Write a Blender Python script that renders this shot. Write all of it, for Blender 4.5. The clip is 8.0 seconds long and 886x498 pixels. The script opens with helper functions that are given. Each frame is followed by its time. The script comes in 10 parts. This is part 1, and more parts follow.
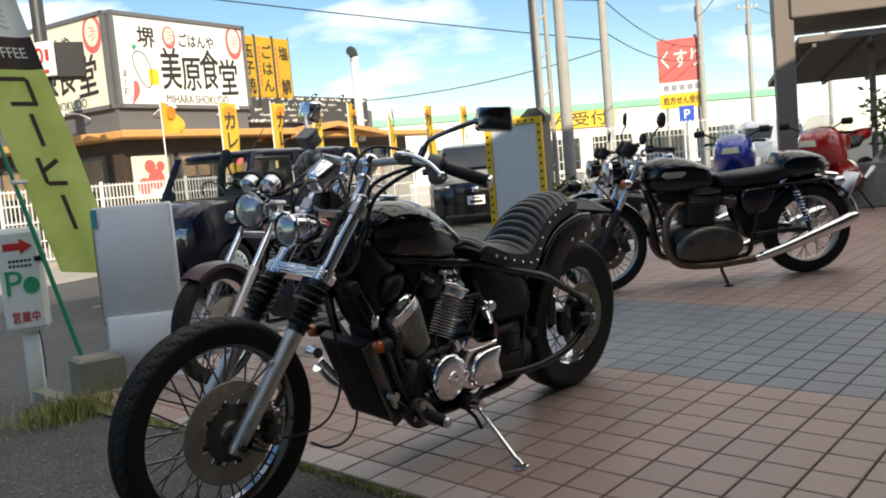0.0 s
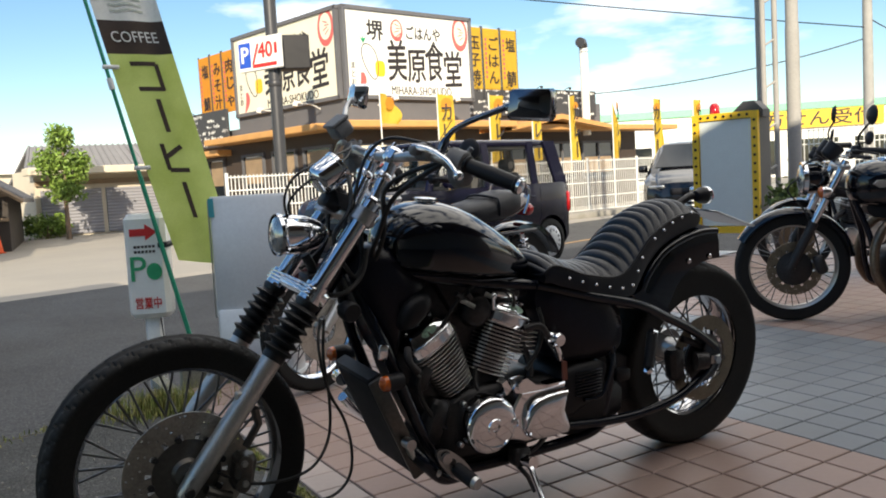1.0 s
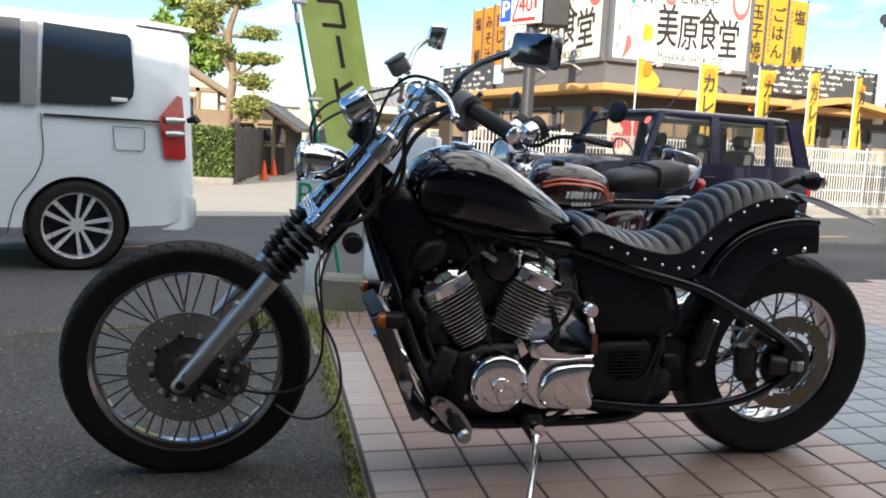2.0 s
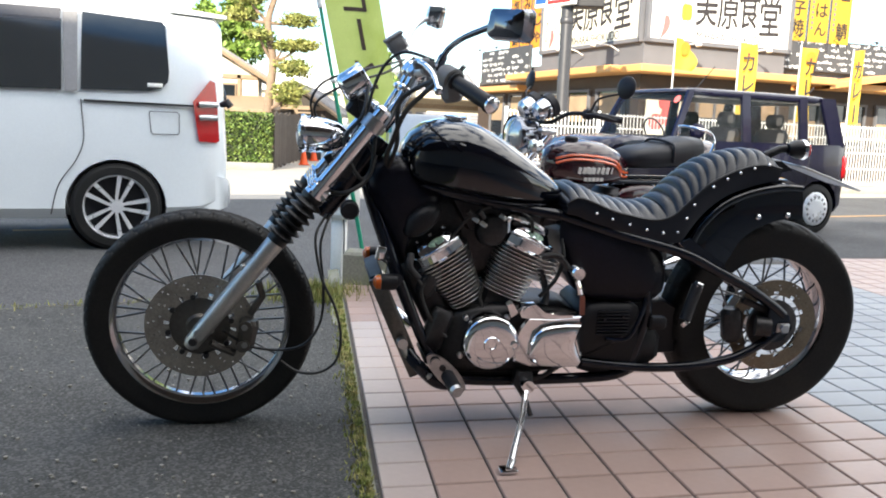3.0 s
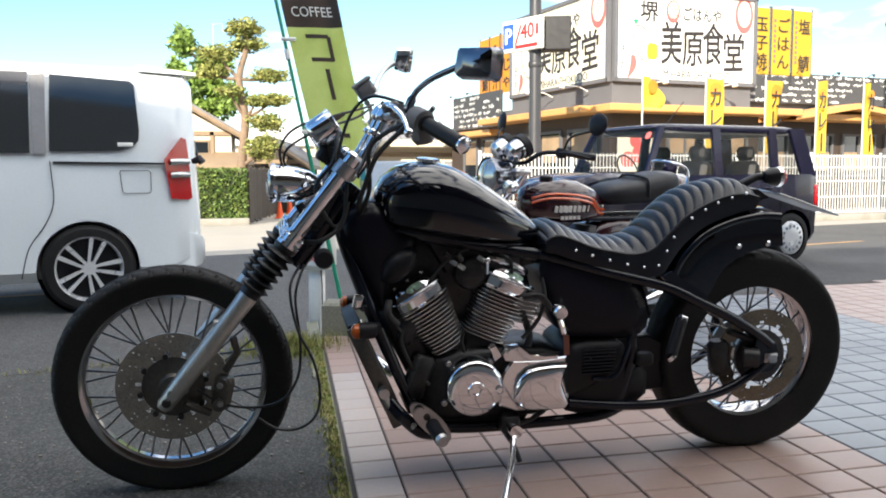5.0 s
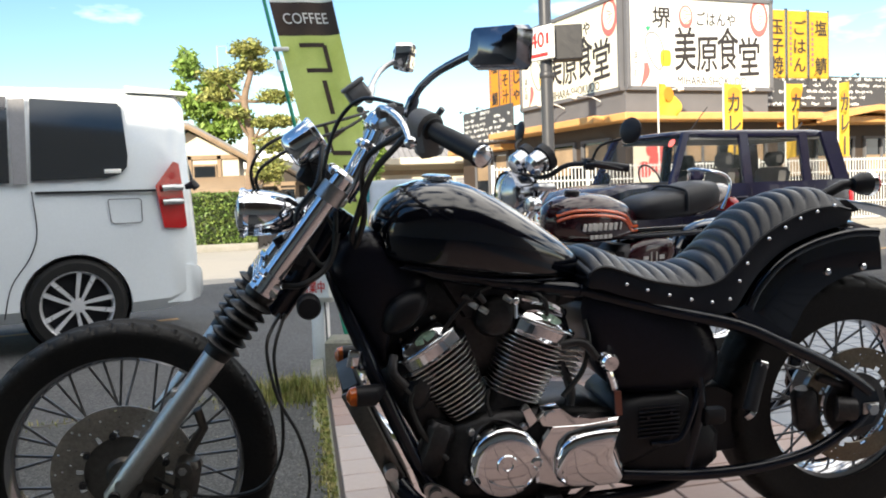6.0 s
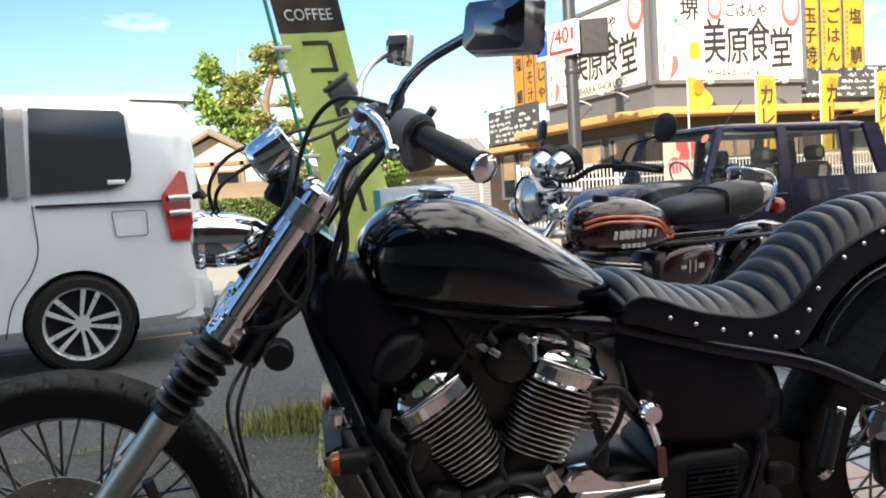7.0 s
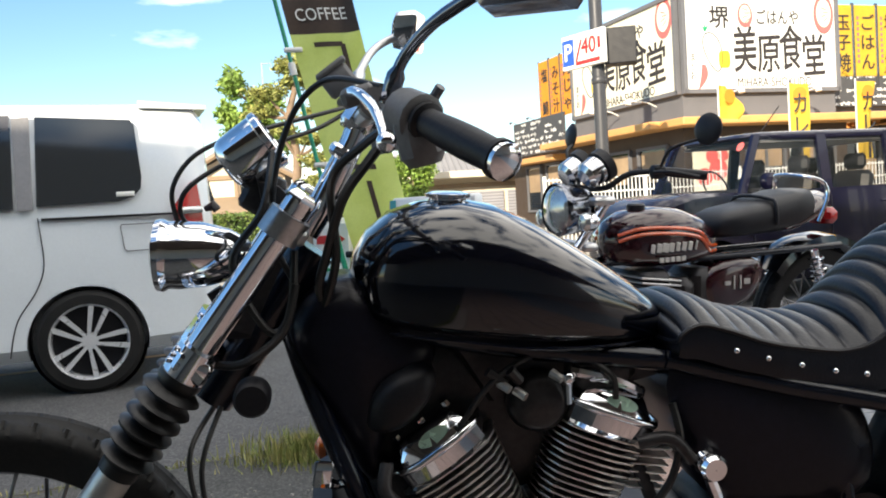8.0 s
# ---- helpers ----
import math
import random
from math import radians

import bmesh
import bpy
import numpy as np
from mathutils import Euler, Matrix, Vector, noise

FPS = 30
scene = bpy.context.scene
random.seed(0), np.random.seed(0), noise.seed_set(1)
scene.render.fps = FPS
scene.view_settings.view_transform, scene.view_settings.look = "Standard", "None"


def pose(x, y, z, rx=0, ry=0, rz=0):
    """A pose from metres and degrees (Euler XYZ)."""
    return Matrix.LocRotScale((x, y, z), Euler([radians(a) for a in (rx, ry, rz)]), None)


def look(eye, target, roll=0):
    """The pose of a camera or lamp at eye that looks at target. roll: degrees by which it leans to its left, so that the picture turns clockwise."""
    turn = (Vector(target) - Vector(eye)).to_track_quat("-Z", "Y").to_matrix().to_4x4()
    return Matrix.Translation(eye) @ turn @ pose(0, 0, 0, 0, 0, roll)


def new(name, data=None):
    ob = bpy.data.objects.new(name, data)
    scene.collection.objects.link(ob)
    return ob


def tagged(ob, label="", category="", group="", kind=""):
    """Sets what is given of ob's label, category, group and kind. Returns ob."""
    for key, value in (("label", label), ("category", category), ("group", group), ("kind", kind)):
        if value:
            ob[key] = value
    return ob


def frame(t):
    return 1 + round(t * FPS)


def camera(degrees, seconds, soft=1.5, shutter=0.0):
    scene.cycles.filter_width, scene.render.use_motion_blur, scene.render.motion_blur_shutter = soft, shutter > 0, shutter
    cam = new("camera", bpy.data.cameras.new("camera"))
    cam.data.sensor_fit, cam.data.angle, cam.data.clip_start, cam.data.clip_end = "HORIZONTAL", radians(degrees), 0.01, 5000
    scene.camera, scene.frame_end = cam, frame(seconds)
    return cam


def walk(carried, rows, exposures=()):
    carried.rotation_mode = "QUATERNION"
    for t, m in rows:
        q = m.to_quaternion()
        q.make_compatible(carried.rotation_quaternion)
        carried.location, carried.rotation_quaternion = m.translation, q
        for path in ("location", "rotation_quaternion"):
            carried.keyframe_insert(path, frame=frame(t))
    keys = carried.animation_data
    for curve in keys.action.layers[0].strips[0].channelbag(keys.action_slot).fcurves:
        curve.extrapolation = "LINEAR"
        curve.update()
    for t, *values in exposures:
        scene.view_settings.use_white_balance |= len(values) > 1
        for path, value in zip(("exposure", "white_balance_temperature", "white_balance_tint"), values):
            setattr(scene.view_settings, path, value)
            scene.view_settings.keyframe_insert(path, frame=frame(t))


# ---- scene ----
# ---------------------------------------------------------------- camera
cam = camera(54.5, 8.0, soft=1.9)
# seconds, eye, target, roll
PATH = [
    (0.0, (-1.339, -2.208, 1.018), (0.264, -0.713, 0.813), -5.1),
    (0.5, (-0.909, -2.170, 0.976), (0.484, -0.479, 0.780), -4.4),
    (1.0, (-0.507, -2.164, 0.989), (0.630, -0.288, 0.813), -3.3),
    (1.5, (-0.143, -2.339, 1.008), (0.622, -0.286, 0.799), 1.6),
    (2.0, (0.117, -2.383, 0.938), (0.633, -0.261, 0.670), 3.1),
    (2.2, (0.163, -2.432, 0.934), (0.564, -0.289, 0.641), 3.0),
    (3.3, (0.231, -2.584, 0.900), (0.645, -0.446, 0.589), 2.2),
    (3.5, (0.232, -2.589, 0.898), (0.652, -0.447, 0.624), 2.0),
    (4.0, (0.232, -2.596, 0.894), (0.678, -0.453, 0.678), 1.5),
    (4.5, (0.229, -2.604, 0.890), (0.702, -0.464, 0.691), 0.9),
    (4.7, (0.231, -2.605, 0.896), (0.695, -0.464, 0.696), 0.4),
    (5.2, (0.258, -2.400, 0.895), (0.718, -0.256, 0.716), -0.5),
    (5.8, (0.314, -2.086, 0.897), (0.761, 0.063, 0.745), -1.7),
    (6.0, (0.347, -2.022, 0.904), (0.770, 0.131, 0.756), -2.1),
    (6.5, (0.421, -1.860, 0.924), (0.807, 0.297, 0.775), -2.9),
    (7.0, (0.469, -1.685, 0.934), (0.820, 0.482, 0.789), -3.3),
    (7.5, (0.505, -1.525, 0.934), (0.825, 0.647, 0.800), -3.6),
    (8.0, (0.535, -1.400, 0.920), (0.823, 0.776, 0.812), -3.5),
]
EXPO = [(0.0, 0.25, 7400, 10), (1.0, 0.35, 7300, 10), (1.5, 0.40, 7000, 10), (2.0, 0.72, 6900, 10), (2.6, 1.1, 6900, 10), (3.5, 1.62, 6900, 10), (4.0, 1.38, 6900, 10), (4.5, 1.18, 6900, 10), (6.0, 0.92, 7200, 10), (8.0, 0.90, 7300, 10)]
walk(cam, [(t, look(e, g, r)) for t, e, g, r in PATH], EXPO)

# ---------------------------------------------------------------- world, sun
SUN_TRAVEL = Vector((0.50, 0.86, -0.42)).normalized()
world = bpy.data.worlds.new("sky_world")
scene.world = world
world.use_nodes = True
wn = world.node_tree
wn.nodes.clear()
sky = wn.nodes.new("ShaderNodeTexSky")
sky.sky_type = "NISHITA"
sky.sun_disc = False
sky.sun_elevation = math.asin(-SUN_TRAVEL.z)
sky.sun_rotation = math.atan2(-SUN_TRAVEL.x, -SUN_TRAVEL.y)
sky.air_density, sky.dust_density, sky.ozone_density = 1.0, 0.0, 3.0
# thin cloud; its thicker overhead part is added, unseen, to brighten the shade
tc = wn.nodes.new("ShaderNodeTexCoord")
cm = wn.nodes.new("ShaderNodeMapping")
cm.inputs["Scale"].default_value = (1.0, 1.0, 3.2)
cn = wn.nodes.new("ShaderNodeTexNoise")
cn.inputs["Scale"].default_value, cn.inputs["Detail"].default_value = 3.4, 8.0
cr = wn.nodes.new("ShaderNodeValToRGB")
cr.color_ramp.elements[0].position, cr.color_ramp.elements[1].position = 0.50, 0.66
cx = wn.nodes.new("ShaderNodeMixRGB")
cx.inputs[2].default_value = (12.5, 12.8, 13.2, 1)
bg = wn.nodes.new("ShaderNodeBackground")
bg.inputs["Strength"].default_value = 0.13
wo = wn.nodes.new("ShaderNodeOutputWorld")
wn.links.new(tc.outputs["Generated"], cm.inputs["Vector"])
wn.links.new(cm.outputs["Vector"], cn.inputs["Vector"])
# the cover grows overhead and down the road
cz_ = wn.nodes.new("ShaderNodeVectorMath")
cz_.operation = "DOT_PRODUCT"
cz_.inputs[1].default_value = (0.18, -0.03, 0.32)
cw = wn.nodes.new("ShaderNodeMath")
ca = wn.nodes.new("ShaderNodeMath")
ca.operation = "SUBTRACT"
ca.inputs[1].default_value = 0.17
wn.links.new(tc.outputs["Generated"], cz_.inputs[0])
wn.links.new(cz_.outputs["Value"], cw.inputs[0])
wn.links.new(cn.outputs["Fac"], cw.inputs[1])
wn.links.new(cw.outputs[0], ca.inputs[0])
wn.links.new(ca.outputs[0], cr.inputs["Fac"])
hs_ = wn.nodes.new("ShaderNodeHueSaturation")
hs_.inputs["Saturation"].default_value, hs_.inputs["Value"].default_value = 1.15, 0.97
wn.links.new(sky.outputs["Color"], hs_.inputs["Color"])
wn.links.new(cr.outputs["Color"], cx.inputs[0])
wn.links.new(hs_.outputs["Color"], cx.inputs[1])
wn.links.new(cx.outputs["Color"], bg.inputs["Color"])
wn.links.new(bg.outputs["Background"], wo.inputs["Surface"])

sun_data = bpy.data.lights.new("sun", "SUN")
sun_data.energy, sun_data.angle, sun_data.color = 5.0, radians(0.5), (1.0, 0.93, 0.80)
sun = new("sun", sun_data)
sun.matrix_world = look((0, -20, 20), Vector((0, -20, 20)) + SUN_TRAVEL)


# ---------------------------------------------------------------- materials
def mat(name, color, rough=0.5, metal=0.0, vary=0.12, scale=6.0, bump=0.0, bscale=60.0, coat=0.0, spec=0.5, rvary=0.1, rand=0.0, tint=None, island=0.0):
    """A surface with colour variation at two scales, uneven gloss and fine relief."""
    m = bpy.data.materials.new(name)
    m.use_nodes = True
    n, l = m.node_tree.nodes, m.node_tree.links
    b = n["Principled BSDF"]
    b.inputs["Metallic"].default_value = metal
    b.inputs["Coat Weight"].default_value = coat
    b.inputs["Coat Roughness"].default_value = 0.04
    b.inputs["Specular IOR Level"].default_value = spec
    co = n.new("ShaderNodeTexCoord")
    big, fine = n.new("ShaderNodeTexNoise"), n.new("ShaderNodeTexNoise")
    big.inputs["Scale"].default_value, big.inputs["Detail"].default_value = scale, 5
    fine.inputs["Scale"].default_value, fine.inputs["Detail"].default_value = bscale, 4
    l.new(co.outputs["Object"], big.inputs["Vector"])
    l.new(co.outputs["Object"], fine.inputs["Vector"])
    add = n.new("ShaderNodeMath")
    add.operation = "ADD"
    l.new(big.outputs["Fac"], add.inputs[0])
    l.new(fine.outputs["Fac"], add.inputs[1])
    mr = n.new("ShaderNodeMapRange")
    mr.inputs["From Min"].default_value, mr.inputs["From Max"].default_value = 0.65, 1.35
    mr.inputs["To Min"].default_value, mr.inputs["To Max"].default_value = 1 - vary, 1 + vary
    l.new(add.outputs[0], mr.inputs["Value"])
    last = mr.outputs["Result"]
    for amount, node, socket in ((rand, "ShaderNodeObjectInfo", "Random"), (island, "ShaderNodeNewGeometry", "Random Per Island")):
        if amount:
            src = n.new(node)
            r2 = n.new("ShaderNodeMapRange")
            r2.inputs["To Min"].default_value, r2.inputs["To Max"].default_value = 1 - amount, 1 + amount
            l.new(src.outputs[socket], r2.inputs["Value"])
            mu = n.new("ShaderNodeMath")
            mu.operation = "MULTIPLY"
            l.new(last, mu.inputs[0])
            l.new(r2.outputs["Result"], mu.inputs[1])
            last = mu.outputs[0]
    base = None
    if tint:
        mixc = n.new("ShaderNodeMixRGB")
        mixc.inputs[1].default_value, mixc.inputs[2].default_value = (*color, 1), (*tint, 1)
        rp = n.new("ShaderNodeMapRange")
        rp.inputs["From Min"].default_value, rp.inputs["From Max"].default_value = 0.4, 0.62
        l.new(big.outputs["Fac"], rp.inputs["Value"])
        l.new(rp.outputs["Result"], mixc.inputs[0])
        base = mixc.outputs["Color"]
    vm = n.new("ShaderNodeVectorMath")
    vm.operation = "SCALE"
    if base:
        l.new(base, vm.inputs[0])
    else:
        vm.inputs[0].default_value = color
    l.new(last, vm.inputs["Scale"])
    l.new(vm.outputs["Vector"], b.inputs["Base Color"])
    ro = n.new("ShaderNodeMapRange")
    ro.inputs["From Min"].default_value, ro.inputs["From Max"].default_value = 0.3, 0.7
    ro.inputs["To Min"].default_value, ro.inputs["To Max"].default_value = max(rough * (1 - rvary), 0.01), min(rough * (1 + rvary * 2), 1)
    l.new(big.outputs["Fac"], ro.inputs["Value"])
    l.new(ro.outputs["Result"], b.inputs["Roughness"])
    if bump:
        bp = n.new("ShaderNodeBump")
        bp.inputs["Strength"].default_value, bp.inputs["Distance"].default_value = bump, 0.01
        l.new(fine.outputs["Fac"], bp.inputs["Height"])
        l.new(bp.outputs["Normal"], b.inputs["Normal"])
    return m


def lit_through(m, amount):
    """Thin cloth: part of the light behind it comes through."""
    n, l = m.node_tree.nodes, m.node_tree.links
    b, out = n["Principled BSDF"], n["Material Output"]
    tr, mx = n.new("ShaderNodeBsdfTranslucent"), n.new("ShaderNodeMixShader")
    l.new(b.inputs["Base Color"].links[0].from_socket, tr.inputs["Color"])
    mx.inputs[0].default_value = amount
    l.new(b.outputs[0], mx.inputs[1])
    l.new(tr.outputs[0], mx.inputs[2])
    l.new(mx.outputs[0], out.inputs["Surface"])
    return m


def glass(name, color, rough=0.02, alpha=0.25):
    """A thin pane: part clear, part glossy tint."""
    m = bpy.data.materials.new(name)
    m.use_nodes = True
    n, l = m.node_tree.nodes, m.node_tree.links
    b = n["Principled BSDF"]
    b.inputs["Base Color"].default_value = (*color, 1)
    b.inputs["Roughness"].default_value = rough
    b.inputs["Alpha"].default_value = alpha
    b.inputs["Specular IOR Level"].default_value = 0.6
    return m


def aggregate(name, dark, pale, size, patch, rough=0.85, bump=0.5):
    """Worn asphalt: stones of many greys in binder, with broad stains."""
    m = mat(name, dark, rough, 0.0, 0.18, patch, 0.0, 90, tint=tuple(c * 0.8 for c in dark))
    n, l = m.node_tree.nodes, m.node_tree.links
    b = n["Principled BSDF"]
    old = b.inputs["Base Color"].links[0].from_socket
    co = n.new("ShaderNodeTexCoord")
    vo = n.new("ShaderNodeTexVoronoi")
    vo.inputs["Scale"].default_value = 1 / size
    l.new(co.outputs["Object"], vo.inputs["Vector"])
    bw = n.new("ShaderNodeRGBToBW")
    l.new(vo.outputs["Color"], bw.inputs[0])
    fac = n.new("ShaderNodeMapRange")
    fac.inputs["From Min"].default_value, fac.inputs["From Max"].default_value = 0.45, 0.85
    l.new(bw.outputs[0], fac.inputs["Value"])
    mx = n.new("ShaderNodeMixRGB")
    mx.inputs[2].default_value = (*pale, 1)
    l.new(fac.outputs["Result"], mx.inputs[0])
    l.new(old, mx.inputs[1])
    l.new(mx.outputs["Color"], b.inputs["Base Color"])
    bp = n.new("ShaderNodeBump")
    bp.invert = True
    bp.inputs["Strength"].default_value, bp.inputs["Distance"].default_value = bump, size * 0.5
    l.new(vo.outputs["Distance"], bp.inputs["Height"])
    l.new(bp.outputs["Normal"], b.inputs["Normal"])
    return m


CHROME = mat("chrome", (0.86, 0.87, 0.90), 0.06, 1.0, 0.05, 9, 0.0, 80)
DARKCHROME = mat("smoked_chrome", (0.20, 0.21, 0.24), 0.12, 1.0, 0.08, 9)
CASEMETAL = mat("dull_engine_case", (0.13, 0.12, 0.11), 0.34, 0.8, 0.25, 8, 0.04, 90)
HEADERS = mat("browned_header_steel", (0.20, 0.15, 0.11), 0.34, 0.9, 0.3, 9, 0.03, 80)
STEEL = mat("brushed_steel", (0.50, 0.50, 0.50), 0.32, 1.0, 0.15, 12, 0.03, 160)
ALLOY = mat("fork_alloy", (0.60, 0.585, 0.56), 0.42, 1.0, 0.10, 9, 0.02, 140)
FIN = mat("engine_fin_metal", (0.70, 0.69, 0.67), 0.30, 0.95, 0.2, 14, 0.03, 120)
DARKMETAL = mat("dark_engine_metal", (0.040, 0.038, 0.040), 0.42, 0.5, 0.35, 10, 0.05, 120)
SPOKE = mat("spoke_steel", (0.18, 0.18, 0.185), 0.30, 0.8, 0.2, 12)
RIM = mat("rim_chrome", (0.52, 0.52, 0.54), 0.11, 1.0, 0.08, 9)
BROWNDISC = mat("brown_disc_metal", (0.20, 0.165, 0.12), 0.40, 0.85, 0.3, 14, 0.04, 150)
PANELBLACK = mat("dull_black_panel", (0.007, 0.007, 0.013), 0.30, 0.0, 0.3, 6, 0.02, 120, spec=0.22)
RUSTED = mat("worn_disc_metal", (0.42, 0.385, 0.34), 0.42, 0.85, 0.3, 14, 0.04, 150)
PAINT = mat("gloss_black_paint", (0.002, 0.003, 0.007), 0.09, 0.0, 0.3, 5, 0.0, 90, coat=0.6, spec=0.4)
FRAMEPAINT = mat("frame_black_paint", (0.003, 0.005, 0.012), 0.22, 0.0, 0.3, 7, 0.02, 100, coat=0.15, spec=0.35)
SATIN = mat("satin_black_plastic", (0.011, 0.011, 0.014), 0.45, 0.0, 0.3, 12, 0.05, 180, spec=0.3)
RUBBER = mat("tyre_rubber", (0.011, 0.011, 0.0115), 0.60, 0.0, 0.35, 10, 0.06, 160, tint=(0.014, 0.0135, 0.013), spec=0.28)
BELLOWS = mat("bellows_rubber", (0.007, 0.007, 0.008), 0.40, 0.0, 0.2, 14, 0.04, 150)
LEATHER = mat("black_leather", (0.005, 0.007, 0.013), 0.32, 0.0, 0.3, 14, 0.10, 260, spec=0.34)
HOSE = mat("black_hose", (0.012, 0.012, 0.012), 0.4)
AMBER = mat("amber_lens", (0.55, 0.10, 0.01), 0.12, 0.0, 0.15, 20, 0.05, 200, coat=0.6)
REDLENS = mat("red_lens", (0.45, 0.01, 0.012), 0.10, 0.0, 0.15, 20, 0.05, 220, coat=0.8)
CLEARLENS = mat("clear_lens", (0.50, 0.52, 0.52), 0.08, 0.7, 0.15, 30, 0.06, 120, coat=0.8)
WHITEPAINT = mat("white_vehicle_paint", (0.72, 0.77, 0.80), 0.16, 0.0, 0.03, 2, 0.0, 60, coat=0.8)
NAVY = mat("navy_vehicle_paint", (0.005, 0.005, 0.017), 0.20, 0.0, 0.15, 3, 0.0, 80, coat=0.25, spec=0.35)
BLACKCAR = mat("black_vehicle_paint", (0.006, 0.006, 0.008), 0.14, 0.0, 0.15, 3, 0.0, 80, coat=0.4)
TINTED = mat("tinted_window", (0.012, 0.016, 0.020), 0.05, 0.0, 0.2, 2, 0.0, 50, spec=0.8)
PANE = glass("clear_pane", (0.01, 0.015, 0.016), 0.02, 0.16)
LENSGLASS = glass("lens_glass", (0.6, 0.65, 0.66), 0.03, 0.35)
MIRROR = mat("mirror_glass", (0.9, 0.92, 0.93), 0.02, 1.0, 0.01)
BODYPLASTIC = mat("grey_plastic", (0.15, 0.15, 0.155), 0.5, 0.0, 0.15, 10, 0.04, 150)
WHEELALLOY = mat("wheel_alloy", (0.74, 0.75, 0.77), 0.28, 0.45, 0.06, 9)
WHITEBOARD = mat("white_enamel_board", (0.74, 0.76, 0.78), 0.30, 0.0, 0.06, 3, 0.02, 60, tint=(0.66, 0.68, 0.70))
SIGNWHITE = mat("sign_white", (0.86, 0.85, 0.80), 0.45, 0.0, 0.04, 2, 0.0, 40)
SIGNCREAM = mat("sign_cream", (0.82, 0.77, 0.62), 0.45, 0.0, 0.05, 2)
INK = mat("sign_black_ink", (0.025, 0.02, 0.02), 0.6, 0.0, 0.25, 8)
REDINK = mat("sign_red", (0.62, 0.03, 0.03), 0.5, 0.0, 0.12, 6)
PINKINK = mat("sign_pink_red", (0.70, 0.13, 0.12), 0.5, 0.0, 0.1, 6)
GREENINK = mat("sign_green", (0.02, 0.36, 0.16), 0.5, 0.0, 0.12, 6)
BLUEINK = mat("sign_blue", (0.02, 0.09, 0.50), 0.5, 0.0, 0.1, 6)
YELLOWINK = mat("sign_yellow", (0.85, 0.52, 0.03), 0.5, 0.0, 0.08, 5)
CHALK = mat("chalk_white", (0.75, 0.75, 0.72), 0.8, 0.0, 0.2, 30)
GREYWALL = mat("dark_grey_render", (0.13, 0.13, 0.14), 0.7, 0.0, 0.12, 3, 0.1, 80)
BLACKBOARD = mat("blackboard_paint", (0.055, 0.057, 0.062), 0.7, 0.0, 0.2, 5, 0.05, 90)
FASCIA = mat("orange_wood_fascia", (0.62, 0.32, 0.11), 0.5, 0.0, 0.12, 4, 0.03, 60)
BROWNWALL = mat("dark_brown_cladding", (0.06, 0.042, 0.032), 0.6, 0.0, 0.2, 5, 0.08, 60)
FLAGYELLOW = mat("yellow_flag_cloth", (0.86, 0.57, 0.07), 0.7, 0.0, 0.1, 6, 0.05, 200)
FLAGORANGE = mat("orange_flag_cloth", (0.85, 0.42, 0.06), 0.7, 0.0, 0.1, 6, 0.05, 200)
FLAGGREEN = mat("green_banner_cloth", (0.52, 0.61, 0.15), 0.75, 0.0, 0.12, 4, 0.06, 220, tint=(0.58, 0.66, 0.20))
for cloth_ in (FLAGYELLOW, FLAGORANGE, FLAGGREEN):
    lit_through(cloth_, 0.5)
FLAGBROWN = mat("brown_banner_band", (0.055, 0.035, 0.025), 0.75, 0.0, 0.15, 5)
FLAGWHITE = mat("white_banner_cloth", (0.80, 0.80, 0.74), 0.75, 0.0, 0.08, 5)
GREENPOLE = mat("green_pole_plastic", (0.01, 0.28, 0.16), 0.35, 0.0, 0.15, 8)
FENCEWHITE = mat("white_fence_paint", (0.80, 0.80, 0.77), 0.4, 0.0, 0.06, 5)
POLEGREY = mat("concrete_pole", (0.36, 0.35, 0.33), 0.75, 0.0, 0.15, 3, 0.1, 60)
POLEDARK = mat("dark_sign_pole", (0.055, 0.055, 0.06), 0.4, 0.2, 0.12, 4)
ASPHALT = aggregate("road_asphalt", (0.052, 0.052, 0.055), (0.11, 0.11, 0.11), 0.009, 0.9)
APRON = aggregate("worn_forecourt_asphalt", (0.043, 0.043, 0.041), (0.105, 0.104, 0.100), 0.0075, 2.2, 0.85, 0.9)
LOT = mat("pale_lot_paving", (0.34, 0.31, 0.27), 0.85, 0.0, 0.12, 0.5, 0.2, 60, tint=(0.29, 0.27, 0.24))
GROUT = mat("tile_grout", (0.055, 0.046, 0.042), 0.85, 0.0, 0.2, 8, 0.2, 120)
TILE = mat("glazed_floor_tile", (0.335, 0.236, 0.204), 0.36, 0.0, 0.06, 2.0, 0.02, 40, spec=0.3, rand=0.06, rvary=0.15)
TILEPALE = mat("pale_edge_tile", (0.42, 0.345, 0.315), 0.36, 0.0, 0.06, 2.0, 0.02, 40, rand=0.05)
CONCRETE = mat("old_concrete", (0.30, 0.28, 0.25), 0.85, 0.0, 0.22, 4, 0.3, 70, tint=(0.22, 0.21, 0.18))
MOSSY = mat("mossy_concrete", (0.24, 0.235, 0.19), 0.9, 0.0, 0.3, 6, 0.35, 70, tint=(0.16, 0.17, 0.11))
GRASS = mat("roadside_grass", (0.19, 0.23, 0.05), 0.8, 0.0, 0.3, 20, island=0.35, tint=(0.30, 0.26, 0.10))
LEAF = mat("broadleaf_green", (0.15, 0.25, 0.045), 0.55, 0.0, 0.25, 8, island=0.45, tint=(0.20, 0.29, 0.055))
PINE = mat("pine_needles", (0.20, 0.23, 0.060), 0.6, 0.0, 0.25, 5, island=0.45, tint=(0.29, 0.28, 0.08))
